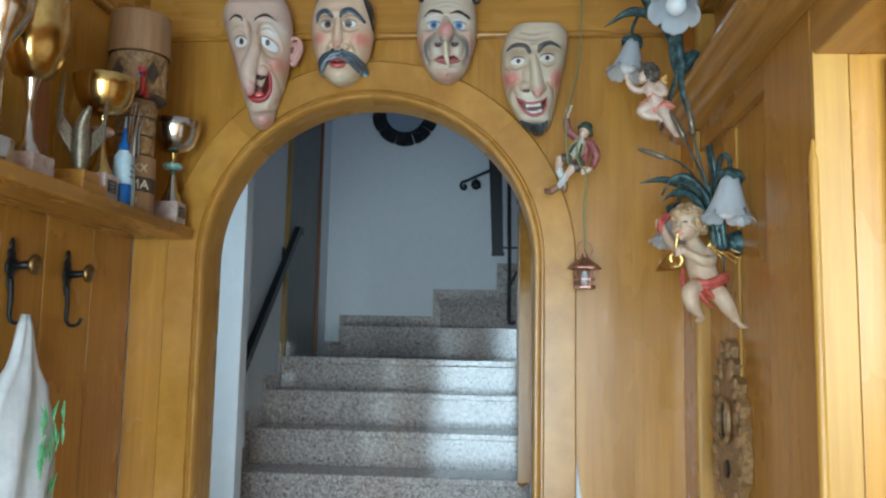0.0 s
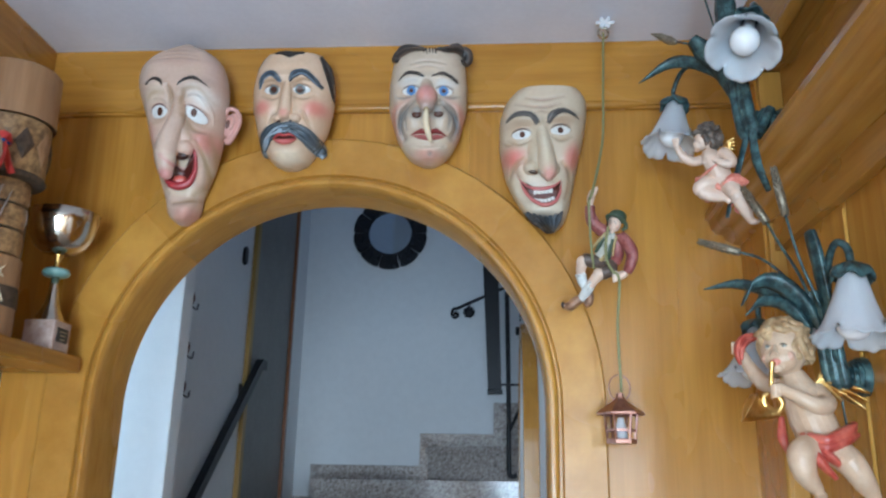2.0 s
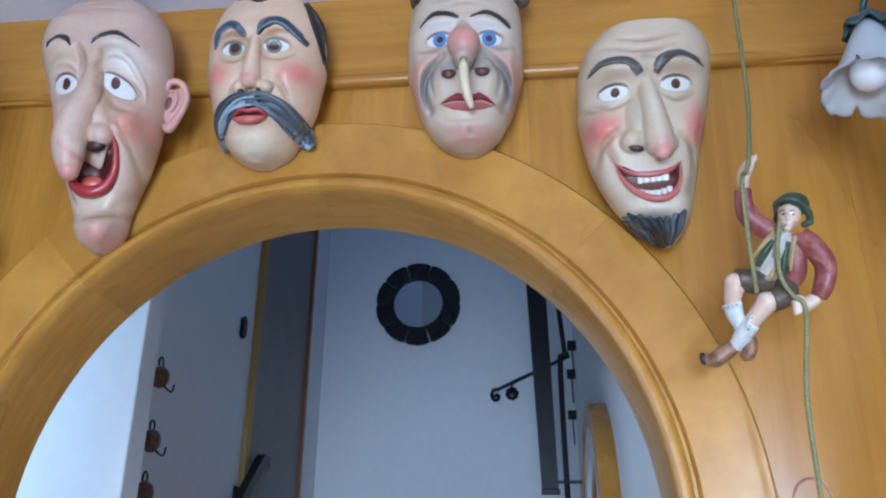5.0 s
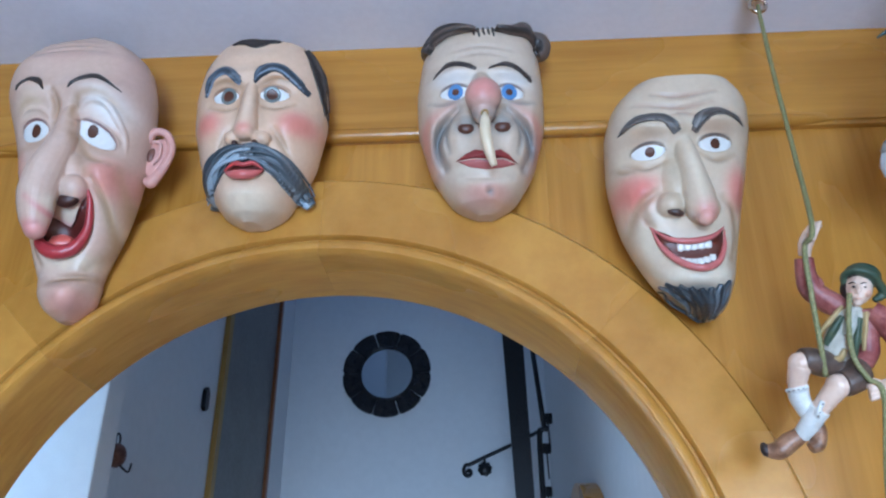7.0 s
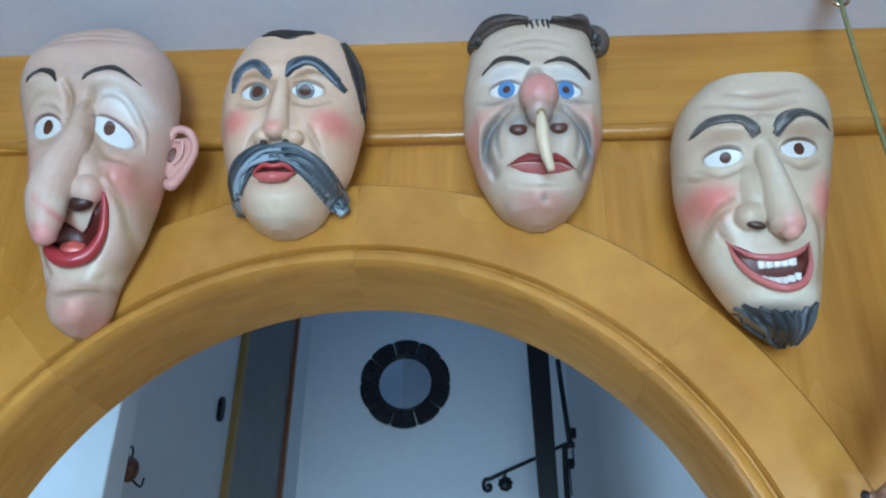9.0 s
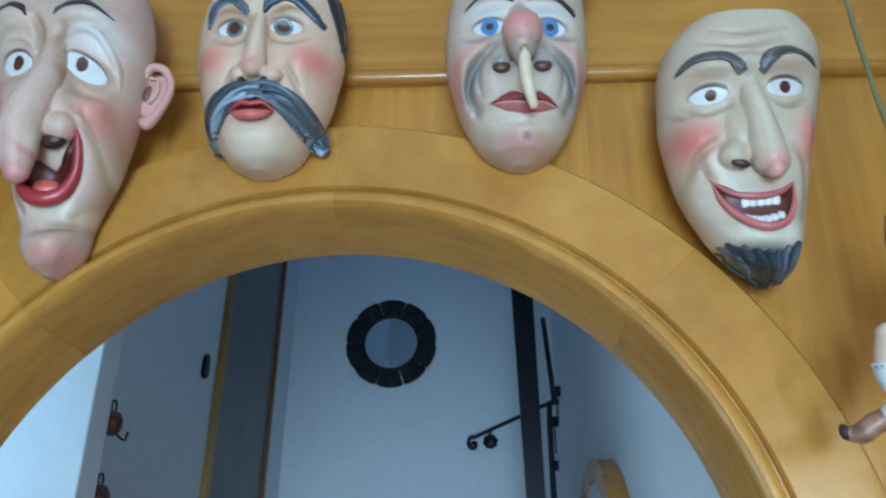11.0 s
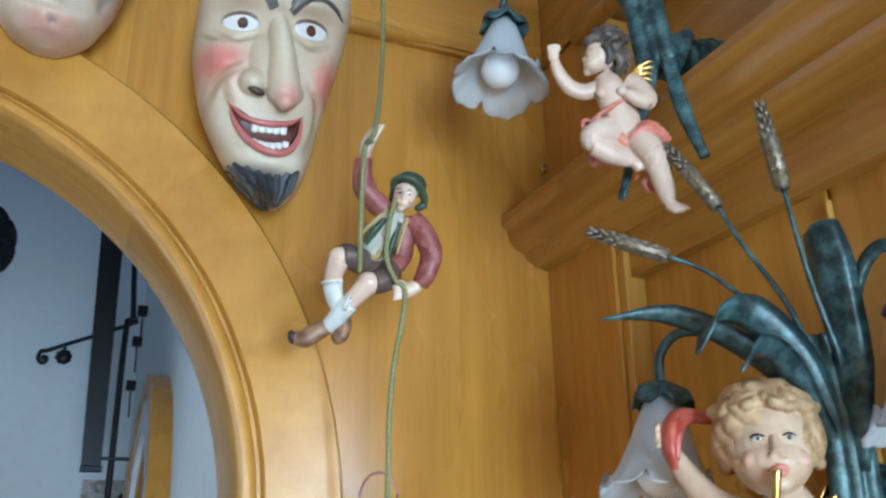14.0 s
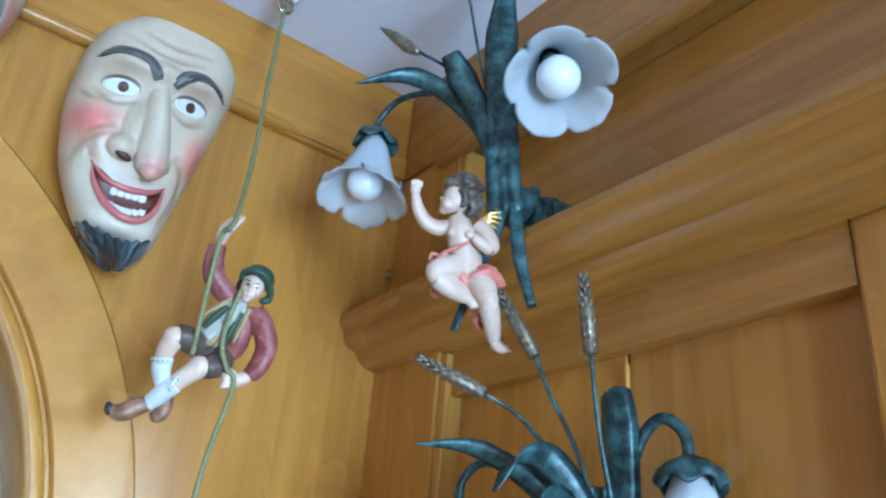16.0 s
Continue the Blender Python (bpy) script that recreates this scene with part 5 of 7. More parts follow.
def feather_row(base, tips, r):
    return [("t", 3, [base, Vector(base).lerp(Vector(tip), 0.45) + Vector((0, 0, 0.008)), Vector(base).lerp(Vector(tip), 0.8) + Vector((0, 0, 0.004)), tip], [r * 0.7, r, r * 0.9, r * 0.25], 0.38) for tip in tips]


# small cherub on the upper lamp: 0 skin, 1 hair, 2 cloth, 3 gold, 4 ink, 5 blush; millimetres in its own upright plane, -y outwards
figure("cherub_figure", "small painted cherub with coral loincloth reaching toward a lamp", "figurine", [SKINPALE, BROWNHAIR, CORAL, GOLDLEAF, INK, BLUSH], [
    ("b", 0, (-16, -2, 56), (15, 14, 16)), ("b", 0, (-23, -5, 48), (10, 11, 10)), ("b", 0, (-23, -11, 48), (7.5, 6, 7)), ("b", 0, (-32, -3, 53), (2.4, 2.8, 2.4)), ("b", 0, (-28, -4, 41), (5.5, 6, 4.6)), ("t", 5, [(-31, -7, 46.5), (-31.8, -4, 46), (-31, -1, 46.5)], [0.8, 1.4, 0.8]),
    ("e", 4, (-27.4, -9.8, 56.0), (1.3, 1.0, 1.0)),
    ("b", 1, (-8, 3, 61), (17, 16, 16)), ("b", 1, (-1, 4, 47), (10, 11, 14)), *curls((-9, 2, 61), 17, 46, 1, 3, 8.5), *curls((-2, 3, 50), 12, 26, 1, 9, 7.5),
    ("t", 1, [(-30, -2, 66), (-28, -6, 70), (-21, -8, 73), (-14, -9, 72)], [2.5, 4.5, 5, 4]), ("t", 1, [(-14, -12, 66), (-8, -14, 62), (-6, -14, 54), (-9, -13, 47)], [3, 4.5, 4.5, 2.5]), ("t", 1, [(-4, -12, 58), (2, -13, 54), (4, -12, 46), (-1, -11, 40)], [3, 4.5, 4, 2]),
    ("t", 0, [(-14, 0, 38), (-9, -2, 26), (-3, -3, 10), (4, -3, -8), (8, -2, -22)], [8, 15, 16, 17.5, 15]), ("b", 0, (-14, -12, 19), (7, 5, 6)), ("b", 0, (2, -12, 20), (7, 5, 6)), ("b", 0, (3, -9, -8), (13, 12, 12)),
    ("t", 0, [(-20, -2, 24), (-32, -3, 21), (-46, -5, 26), (-56, -8, 40), (-60, -9, 52)], [8, 8.5, 8, 6.5, 5]), ("b", 0, (-61, -9, 58), (6, 3.5, 7)), *[("t", 0, [(-65 + 3.2 * q, -9, 62), (-65.5 + 3.4 * q, -10, 68 + (q in (1, 2)))], [1.9, 1.4]) for q in range(4)],
    ("t", 0, [(10, -2, 30), (20, -6, 24), (29, -12, 12), (26, -17, 7)], [9, 9.5, 9, 8]), ("t", 0, [(28, -15, 8), (18, -19, 12), (8, -20, 18)], [8, 7, 5]), ("b", 0, (4, -19, 20), (5, 4, 5)),
    ("t", 2, [(6, -17, 12), (-6, -19, 5), (-18, -17, -2), (-27, -12, -9)], [2, 3.4, 3.6, 3], 0.6), ("t", 2, [(-26, -13, -8), (-33, -12, -7), (-34, -11, -13), (-28, -12, -14)], [2.5, 3, 3, 2], 0.7),
    ("t", 2, [(0, -15, -18), (2, -17, -26), (8, -18, -32)], [5, 7, 5], 0.7), ("t", 2, [(10, -17, -33), (16, -21, -24), (26, -20, -18), (38, -14, -20), (48, -6, -30)], [4, 6, 6.5, 6, 4], 0.7), ("t", 2, [(14, -19, -36), (20, -22, -28), (32, -20, -25), (46, -10, -32)], [2.5, 4, 4.5, 3], 0.7), ("t", 2, [(18, -15, -16), (26, -14, -12), (38, -8, -15)], [3, 5, 4], 0.7),
    ("t", 2, [(-28, 2, -44), (-24, -2, -50), (-14, -3, -48), (-4, -2, -52)], [4, 6, 6, 4], 0.7), ("t", 2, [(24, -4, -54), (30, -6, -62), (24, -7, -70), (28, -6, -77), (34, -5, -72)], [5, 7, 6, 5, 3], 0.7), ("t", 2, [(18, -4, -62), (14, -4, -68)], [3, 1.5], 0.6),
    ("t", 0, [(-2, -6, -20), (-14, -18, -18), (-24, -24, -22)], [14, 13.5, 12]), ("b", 0, (-25, -25, -24), (12.5, 12, 13.5)), ("t", 0, [(-23, -24, -30), (-10, -22, -38), (4, -19, -44), (12, -17, -47)], [12, 11.5, 9.5, 7]), ("t", 0, [(12, -18, -46), (18, -20, -52), (20, -22, -57)], [6.5, 6.5, 4.5]),
    ("t", 0, [(14, -6, -26), (24, -18, -32), (33, -24, -42)], [14, 14, 13]), ("b", 0, (34, -24, -45), (12, 12, 13)), ("t", 0, [(35, -24, -50), (40, -21, -64), (44, -18, -80), (46, -16, -89)], [12, 11.5, 9, 6.5]), ("t", 0, [(46, -16, -90), (53, -20, -94), (62, -23, -94)], [6.5, 6, 3.5]), *[("b", 0, (61 + 0.7 * q, -20 - 2.2 * q, -94.5), (2.6, 1.5, 1.8)) for q in range(4)],
    *[("t", 3, [(14 + q, 4, 36 - 2 * q), (24, 3, 44 - 4 * q), (36 - abs(q - 1), 1, 49 - 6.5 * q)], [4, 5.6, 1.6], 0.5) for q in range(4)]], "carved cherubs", pose(0.4511, 2.0263, 2.0998, 21, 0.5, -27.1) @ Matrix(((1, 0.163, 0, 0), (0, 1, 0, 0), (0, 0.132, 1, 0), (0, 0, 0, 1))), 0.8)

# larger cherub blowing a horn, its head turned aside
def waves(c, r, mat_at, rows):
    """Wavy locks combed from the crown down over a head at c."""
    c, out = Vector(c), []
    for k, (az, reach, fat) in enumerate(rows):
        pts = []
        for q in range(7):
            e = radians(88 - q * reach / 6.0)
            w = az + 13 * math.sin(q * 1.9 + k * 1.3)
            rr = r * (1.0 + 0.05 * math.sin(q * 2.4 + k))
            pts.append(c + Vector((rr * math.cos(radians(w)) * math.cos(e), rr * math.sin(radians(w)) * math.cos(e), rr * math.sin(e))))
        out.append(("t", mat_at, pts, [fat * 0.55, fat * 0.9, fat, fat * 1.05, fat, fat * 0.8, fat * 0.25], 0.75))
        tip = pts[-1]
        d = (tip - c).normalized()
        s = d.cross(Vector((0, 0, 1))).normalized() * (1 if k % 2 else -1)
        out.append(("t", mat_at, [pts[-2], tip + d * 0.003, tip + s * 0.006 + d * 0.004 + Vector((0, 0, 0.001)), tip + s * 0.007 + d * 0.001 + Vector((0, 0, 0.007))], [fat * 0.7, fat * 0.6, fat * 0.5, fat * 0.2]))
    return out


HC = Vector((0.508, 1.953, 1.770))
FACE = Matrix.Rotation(radians(-38), 3, "Z")


def on_head(x, y, z):
    """x across the face, y out of it, z up, from the head's middle."""
    return HC + FACE @ Vector((x, -y, z))


figure("cherub_figure", "blond painted cherub with gilt wings blowing a golden horn", "figurine", [SKIN, BLOND, SCARLET, GOLDLEAF, INK, CORAL, SHIRT, BLUSH], [
    ("b", 0, HC, (0.033, 0.034, 0.038), (0, 0, -38), 28, 20), ("b", 0, on_head(0, 0.016, -0.014), (0.026, 0.022, 0.022), (0, 0, -38), 24, 16), ("b", 0, on_head(0, 0.030, -0.030), (0.009, 0.008, 0.007), (0, 0, -38)),
    ("b", 7, on_head(-0.0165, 0.0255, -0.013), (0.0085, 0.0068, 0.0080), (0, 0, -20)), ("b", 7, on_head(0.0165, 0.0255, -0.013), (0.0085, 0.0068, 0.0080), (0, 0, -56)),
    ("t", 0, [on_head(0, 0.0335, 0.004), on_head(0, 0.0375, -0.004), on_head(0, 0.0405, -0.0095)], [0.0030, 0.0036, 0.0045]), ("b", 0, on_head(-0.004, 0.0375, -0.0105), (0.003, 0.003, 0.0026)), ("b", 0, on_head(0.004, 0.0375, -0.0105), (0.003, 0.003, 0.0026)),
    ("e", 6, on_head(-0.0115, 0.0305, 0.003), (0.0048, 0.0028, 0.0024), (0, 0, -26)), ("e", 6, on_head(0.0115, 0.0305, 0.003), (0.0048, 0.0028, 0.0024), (0, 0, -50)), ("e", 4, on_head(-0.0115, 0.0325, 0.003), (0.0015, 0.0012, 0.0015)), ("e", 4, on_head(0.0115, 0.0325, 0.003), (0.0015, 0.0012, 0.0015)),
    ("l", 4, [on_head(-0.0165, 0.030, 0.0045), on_head(-0.0115, 0.0332, 0.0062), on_head(-0.0065, 0.0335, 0.0045)], [0.0005, 0.0008, 0.0005]), ("l", 4, [on_head(0.0165, 0.030, 0.0045), on_head(0.0115, 0.0332, 0.0062), on_head(0.0065, 0.0335, 0.0045)], [0.0005, 0.0008, 0.0005]),
    ("t", 5, [on_head(-0.008, 0.0345, -0.0205), on_head(0, 0.039, -0.019), on_head(0.008, 0.0345, -0.0205)], [0.001, 0.0024, 0.001]), ("t", 5, [on_head(-0.006, 0.035, -0.0225), on_head(0, 0.038, -0.024), on_head(0.006, 0.035, -0.0225)], [0.001, 0.0024, 0.001]),
    ("b", 1, HC + Vector((0.010, 0.012, 0.010)), (0.0355, 0.0355, 0.0345), (0, 0, 0), 28, 20),
    *waves(HC + Vector((0.007, 0.008, 0.008)), 0.0375, 1, [(-128 + k * 16, (62 if 25 < (k * 16) % 360 < 40 or k < 1 else 118), 0.0078) for k in range(1, 22) if not -126 < -128 + k * 16 - 4 < -110]),
    *waves(HC + Vector((0.006, 0.007, 0.010)), 0.0395, 1, [(-140 + k * 23, 62, 0.0085) for k in range(16)]),
    ("t", 0, [(0.520, 1.958, 1.737), (0.528, 1.956, 1.706), (0.538, 1.950, 1.668), (0.550, 1.945, 1.630)], [0.016, 0.0285, 0.0325, 0.032]),
    ("t", 0, [(0.549, 1.950, 1.712), (0.553, 1.925, 1.688), (0.530, 1.907, 1.684), (0.505, 1.909, 1.697), (0.490, 1.917, 1.706)], [0.012, 0.0145, 0.0125, 0.0095, 0.0085]), ("b", 0, (0.486, 1.919, 1.708), (0.010, 0.008, 0.009)),
    *[("t", 0, [(0.485, 1.915, 1.713 - 0.005 * q), (0.477, 1.914, 1.712 - 0.005 * q), (0.473, 1.920, 1.710 - 0.005 * q)], [0.0028, 0.0029, 0.0022]) for q in range(4)],
    ("t", 0, [(0.500, 1.966, 1.716), (0.486, 1.992, 1.726), (0.474, 2.012, 1.750), (0.466, 2.024, 1.776)], [0.0125, 0.0130, 0.0105, 0.0078]), ("b", 0, (0.464, 2.025, 1.783), (0.0085, 0.0075, 0.0095)),
    *[("t", 0, [(0.460 + 0.001 * q, 2.022, 1.789 - 0.005 * q), (0.452, 2.018, 1.793 - 0.005 * q), (0.447, 2.014, 1.790 - 0.005 * q)], [0.0028, 0.0027, 0.002]) for q in range(4)],
    ("t", 2, [(0.512, 1.995, 1.798), (0.490, 2.012, 1.803), (0.470, 2.014, 1.802), (0.457, 2.010, 1.790), (0.453, 2.008, 1.772), (0.457, 2.008, 1.756)], [0.004, 0.007, 0.009, 0.0095, 0.008, 0.004], 0.6), ("t", 2, [(0.500, 2.006, 1.796), (0.478, 2.012, 1.797), (0.463, 2.008, 1.782), (0.460, 2.007, 1.764)], [0.003, 0.005, 0.006, 0.003], 0.6),
    ("t", 2, [(0.516, 1.914, 1.640), (0.540, 1.905, 1.632), (0.572, 1.910, 1.645), (0.590, 1.93, 1.657)], [0.008, 0.014, 0.014, 0.008], 0.7), ("t", 2, [(0.512, 1.918, 1.634), (0.535, 1.900, 1.622), (0.566, 1.902, 1.632), (0.590, 1.92, 1.642)], [0.006, 0.009, 0.009, 0.006], 0.7),
    ("t", 2, [(0.512, 1.920, 1.642), (0.525, 1.903, 1.606), (0.548, 1.905, 1.580)], [0.008, 0.014, 0.006], 0.6), ("t", 2, [(0.520, 1.912, 1.640), (0.540, 1.900, 1.610), (0.562, 1.903, 1.594)], [0.006, 0.011, 0.005], 0.6), ("t", 2, [(0.500, 1.968, 1.672), (0.498, 1.965, 1.64), (0.504, 1.96, 1.615)], [0.004, 0.008, 0.004], 0.6),
    ("t", 0, [(0.528, 1.927, 1.626), (0.502, 1.903, 1.612), (0.506, 1.902, 1.584), (0.524, 1.912, 1.563)], [0.022, 0.0205, 0.0165, 0.0090]), ("b", 0, (0.498, 1.901, 1.608), (0.0165, 0.017, 0.0165)), ("t", 0, [(0.527, 1.914, 1.560), (0.522, 1.903, 1.552), (0.512, 1.893, 1.548)], [0.009, 0.0085, 0.0055], 0.7), *[("b", 0, (0.508 + 0.0035 * q, 1.888 + 0.0012 * q, 1.5475), (0.0026, 0.0036, 0.0026)) for q in range(4)],
    ("t", 0, [(0.556, 1.927, 1.622), (0.570, 1.904, 1.602), (0.588, 1.907, 1.574), (0.604, 1.915, 1.552)], [0.022, 0.0205, 0.0160, 0.0085]), ("b", 0, (0.571, 1.900, 1.600), (0.0165, 0.017, 0.0165)), ("t", 0, [(0.605, 1.914, 1.552), (0.611, 1.906, 1.541), (0.617, 1.896, 1.538)], [0.009, 0.0085, 0.0055], 0.7), *[("b", 0, (0.614 + 0.003 * q, 1.890 + 0.001 * q, 1.537), (0.0026, 0.0036, 0.0026)) for q in range(3)],
    ("t", 3, [(0.4788, 1.9205, 1.749), (0.477, 1.922, 1.735), (0.475, 1.924, 1.712)], [0.0045, 0.0032, 0.0036]), ("t", 3, [(0.475, 1.924, 1.714), (0.484, 1.926, 1.700), (0.490, 1.928, 1.686), (0.482, 1.930, 1.676), (0.468, 1.931, 1.682), (0.464, 1.929, 1.696), (0.472, 1.928, 1.702)], [0.004, 0.0048, 0.0052, 0.0055, 0.0055, 0.005, 0.004]),
    ("t", 3, [(0.486, 1.930, 1.674), (0.472, 1.931, 1.672), (0.460, 1.932, 1.674), (0.450, 1.933, 1.678), (0.443, 1.934, 1.682)], [0.006, 0.008, 0.012, 0.019, 0.0255]), ("b", 3, (0.4432, 1.934, 1.682), (0.006, 0.021, 0.021), (0, 22, 0)),
    *feather_row((0.553, 1.965, 1.712), [(0.585, 1.950, 1.752), (0.600, 1.944, 1.744), (0.611, 1.938, 1.732), (0.617, 1.934, 1.718), (0.620, 1.930, 1.704), (0.617, 1.928, 1.690), (0.610, 1.928, 1.680)], 0.0085),
    *feather_row((0.550, 1.955, 1.710), [(0.572, 1.940, 1.732), (0.583, 1.936, 1.724), (0.588, 1.934, 1.712), (0.586, 1.932, 1.700), (0.580, 1.932, 1.692)], 0.0070),
    *feather_row((0.540, 1.985, 1.712), [(0.530, 2.020, 1.748), (0.524, 2.028, 1.734), (0.524, 2.030, 1.716), (0.528, 2.028, 1.700)], 0.0090)], "carved cherubs", None, 0.0009)

# climber on the rope: 0 skin, 1 jacket, 2 hat, 3 trousers, 4 socks, 5 shirt, 6 vest, 7 shoes, 8 ink, 9 blush; millimetres in its own upright plane, -y outwards
ON_ROPE = pose(0.2635, 2.2415, 2.0275, 21, 0.5, -27.1) @ Matrix(((0.96, -0.155, 0, 0), (0, 0.96, 0, 0), (0, 0, 0.96, 0), (0, 0, 0, 1))) @ Matrix.Rotation(radians(-5), 4, "Y")
figure("climber_figure", "painted wooden mountaineer in maroon jacket hanging on a rope", "figurine", [SKINPALE, MAROON, MOSS, TROUSER, SOCK, SHIRT, VEST, SHOE, INK, BLUSH], [
    ("b", 0, (48, -6, 34), (13.5, 13, 17), (0, 18, 0)), ("b", 0, (44, -12, 27), (8.5, 7, 8), (0, 18, 0)), ("t", 0, [(47, -18, 38), (45, -21.5, 32), (44, -21, 30.5)], [1.6, 2.3, 2.6]), ("b", 9, (38, -14, 30), (4, 4, 4)), ("b", 9, (53, -14, 27), (4.4, 4, 4)), ("b", 0, (41, -15, 20), (5, 4.5, 4)),
    ("e", 8, (42, -18.6, 37.5), (2.0, 1.0, 1.2)), ("e", 8, (52, -17.4, 34), (2.0, 1.0, 1.2)), ("l", 8, [(38, -16.5, 42), (42, -18.5, 42.5), (45, -18.8, 40.5)], [0.4, 0.8, 0.4]), ("l", 8, [(49, -18.4, 38.5), (53, -17.4, 38.8), (57, -14.8, 36.5)], [0.4, 0.8, 0.4]), ("l", 9, [(39, -18.2, 25.5), (42.5, -19.6, 24), (46, -18.6, 23.4)], [0.7, 1.4, 0.7]),
    ("b", 8, (37, 0, 36), (7, 10, 15), (0, 18, 0)), ("b", 2, (56, 2, 46), (19, 17, 15), (0, 22, 0)), ("t", 2, [(35, -4, 42), (38, -13, 52), (50, -17, 53), (63, -12, 44), (69, -4, 30), (68, 0, 17)], [3, 4.2, 4.5, 4.8, 5, 3.5], 0.7), ("t", 2, [(66, 0, 20), (58, -2, 18)], [5, 3]), ("l", 8, [(40, -12, 48), (51, -15.5, 49.5), (62, -10.5, 40)], [0.8, 1.0, 0.8]),
    ("t", 5, [(38, -3, 18), (30, -4, 6), (18, -4, -10), (6, -3, -26), (0, -2, -36)], [8, 16, 18, 17, 15]), ("t", 5, [(34, -14, 14), (26, -19, 0), (20, -21, -10)], [5, 7, 5]), ("t", 6, [(26, -10, 20), (8, -14, 8), (-8, -14, -4)], [4, 5, 3.5], 0.6), ("t", 2, [(22, -16, 10), (8, -19, -2), (-4, -18, -14)], [5, 7.5, 5], 0.6), ("t", 6, [(46, -12, 8), (38, -19, -10), (30, -20, -30)], [4.5, 4.5, 3], 0.6), ("t", 2, [(38, -17, 4), (28, -21, -16), (20, -20, -34)], [4, 5.5, 4.5], 0.6), ("t", 6, [(14, -19, -24), (6, -19, -32), (-4, -17, -30)], [4, 5, 4], 0.6),
    ("t", 1, [(28, 0, 18), (16, -2, 28), (3, -4, 46), (2, -6, 62), (6, -7, 82)], [12, 13, 12.5, 11.5, 10]), ("t", 1, [(10, -12, 44), (14, -8, 50), (12, -6, 60)], [2, 3, 2]), ("t", 0, [(7, -7, 84), (12, -9, 96), (18, -11, 104)], [6.5, 8, 8]), ("t", 0, [(18, -12, 104), (26, -14, 111), (33, -13, 112)], [8, 6, 3]), *[("t", 0, [(15 + 3 * q, -14, 98 + 4 * q), (20 + 3 * q, -20, 99 + 4 * q), (24 + 3 * q, -18, 103 + 4 * q)], [2.6, 2.8, 2.0]) for q in range(4)],
    ("t", 1, [(42, 2, 12), (40, 3, -8), (34, 3, -32), (26, 3, -46)], [12, 15, 15, 11]), ("t", 1, [(52, -2, 8), (62, -4, -8), (69, -8, -30), (66, -14, -46)], [12, 13.5, 13, 12]), ("t", 1, [(67, -13, -42), (60, -17, -56), (51, -19, -67)], [12, 11.5, 9.5]), ("t", 1, [(58, -17, -22), (66, -20, -30), (72, -17, -40)], [1.5, 2.6, 1.5]), ("t", 1, [(54, -21, -58), (62, -24, -54), (68, -20, -50)], [1.5, 2.4, 1.5]),
    ("t", 0, [(50, -19, -67), (40, -20, -71), (32, -20, -72)], [7.5, 8.5, 9]), *[("t", 0, [(32 - q, -26, -66 - 4 * q), (25 - q, -28, -66 - 4.2 * q), (22, -24, -68 - 4 * q)], [2.8, 3.0, 2.2]) for q in range(4)], ("t", 0, [(34, -24, -64), (28, -25, -60)], [3, 2.4]),
    ("t", 3, [(4, -2, -38), (-10, -12, -34), (-24, -22, -26), (-32, -26, -24)], [15, 15, 14, 13]), ("t", 3, [(12, -3, -44), (18, -12, -54), (6, -22, -58), (0, -25, -58)], [15, 15, 14, 13.5]), ("b", 3, (10, 0, -52), (18, 15, 17)), ("t", 8, [(-20, -34, -22), (-24, -33, -34)], [0.8, 0.8]),
    ("b", 0, (-35, -27, -27), (12.5, 12, 12.5)), ("t", 0, [(-36, -27, -30), (-43, -25, -44), (-45, -23, -54)], [12, 10.5, 9]), ("b", 0, (-6, -28, -58), (12.5, 12, 12.5)), ("t", 0, [(-7, -28, -60), (-20, -27, -70), (-32, -26, -80)], [12, 10.5, 9]),
    ("t", 4, [(-45, -23, -52), (-46, -22, -64), (-43, -19, -80), (-40, -17, -90)], [11.5, 11, 9, 7.5]), ("t", 4, [(-30, -26, -78), (-40, -24, -87), (-52, -22, -98), (-60, -20, -103)], [11.5, 11, 9.5, 8]), ("t", 4, [(-57, -26, -52), (-46, -34, -53), (-34, -28, -52)], [2.5, 2.8, 2.5]), ("t", 4, [(-26, -36, -70), (-34, -37, -80), (-36, -28, -89)], [2.5, 2.8, 2.5]),
    *[("e", 8, (-55 + 5 * q, -34.4 - 1.8 * (q in (1, 2)), -52.5), (1.3, 1.0, 0.8)) for q in range(4)], *[("e", 8, (-27 - 2.6 * q, -38.6, -72 - 4 * q), (0.9, 0.9, 1.3)) for q in range(4)], ("l", 8, [(-36, -34, -86), (-46, -31, -96)], [0.7, 0.7]),
    ("t", 7, [(-39, -17, -90), (-39, -18, -102), (-44, -24, -113), (-52, -28, -116)], [8, 9.5, 9, 6]), ("t", 7, [(-58, -20, -102), (-70, -22, -106), (-84, -26, -112), (-96, -28, -110)], [9, 10.5, 10.5, 7]), ("b", 8, (-98, -28, -108), (5, 8, 8))], "", ON_ROPE, 0.8)

# rope, ceiling hook and lantern
rope = thing("climbing_rope", (0.300, 2.300, 2.535), "thin olive cord hanging from a ceiling hook", "rope")
held = [ON_ROPE @ (0.001 * Vector(p)) for p in ((23, -21, 112), (9, -19, 92), (-1, -26, 40), (-9, -30, -13), (-14, -26, -46))]
part("cord", tube(bmesh.new(), smooth_line([(0.300, 2.298, 2.535), (0.293, 2.282, 2.40), (0.284, 2.256, 2.26), *held], 8), 0.0029, 8), ROPE, rope, "", "all")
held = [ON_ROPE @ (0.001 * Vector(p)) for p in ((36, -18, 32), (24, -27, 0), (18, -29, -32), (24, -31, -57), (33, -28, -80))]
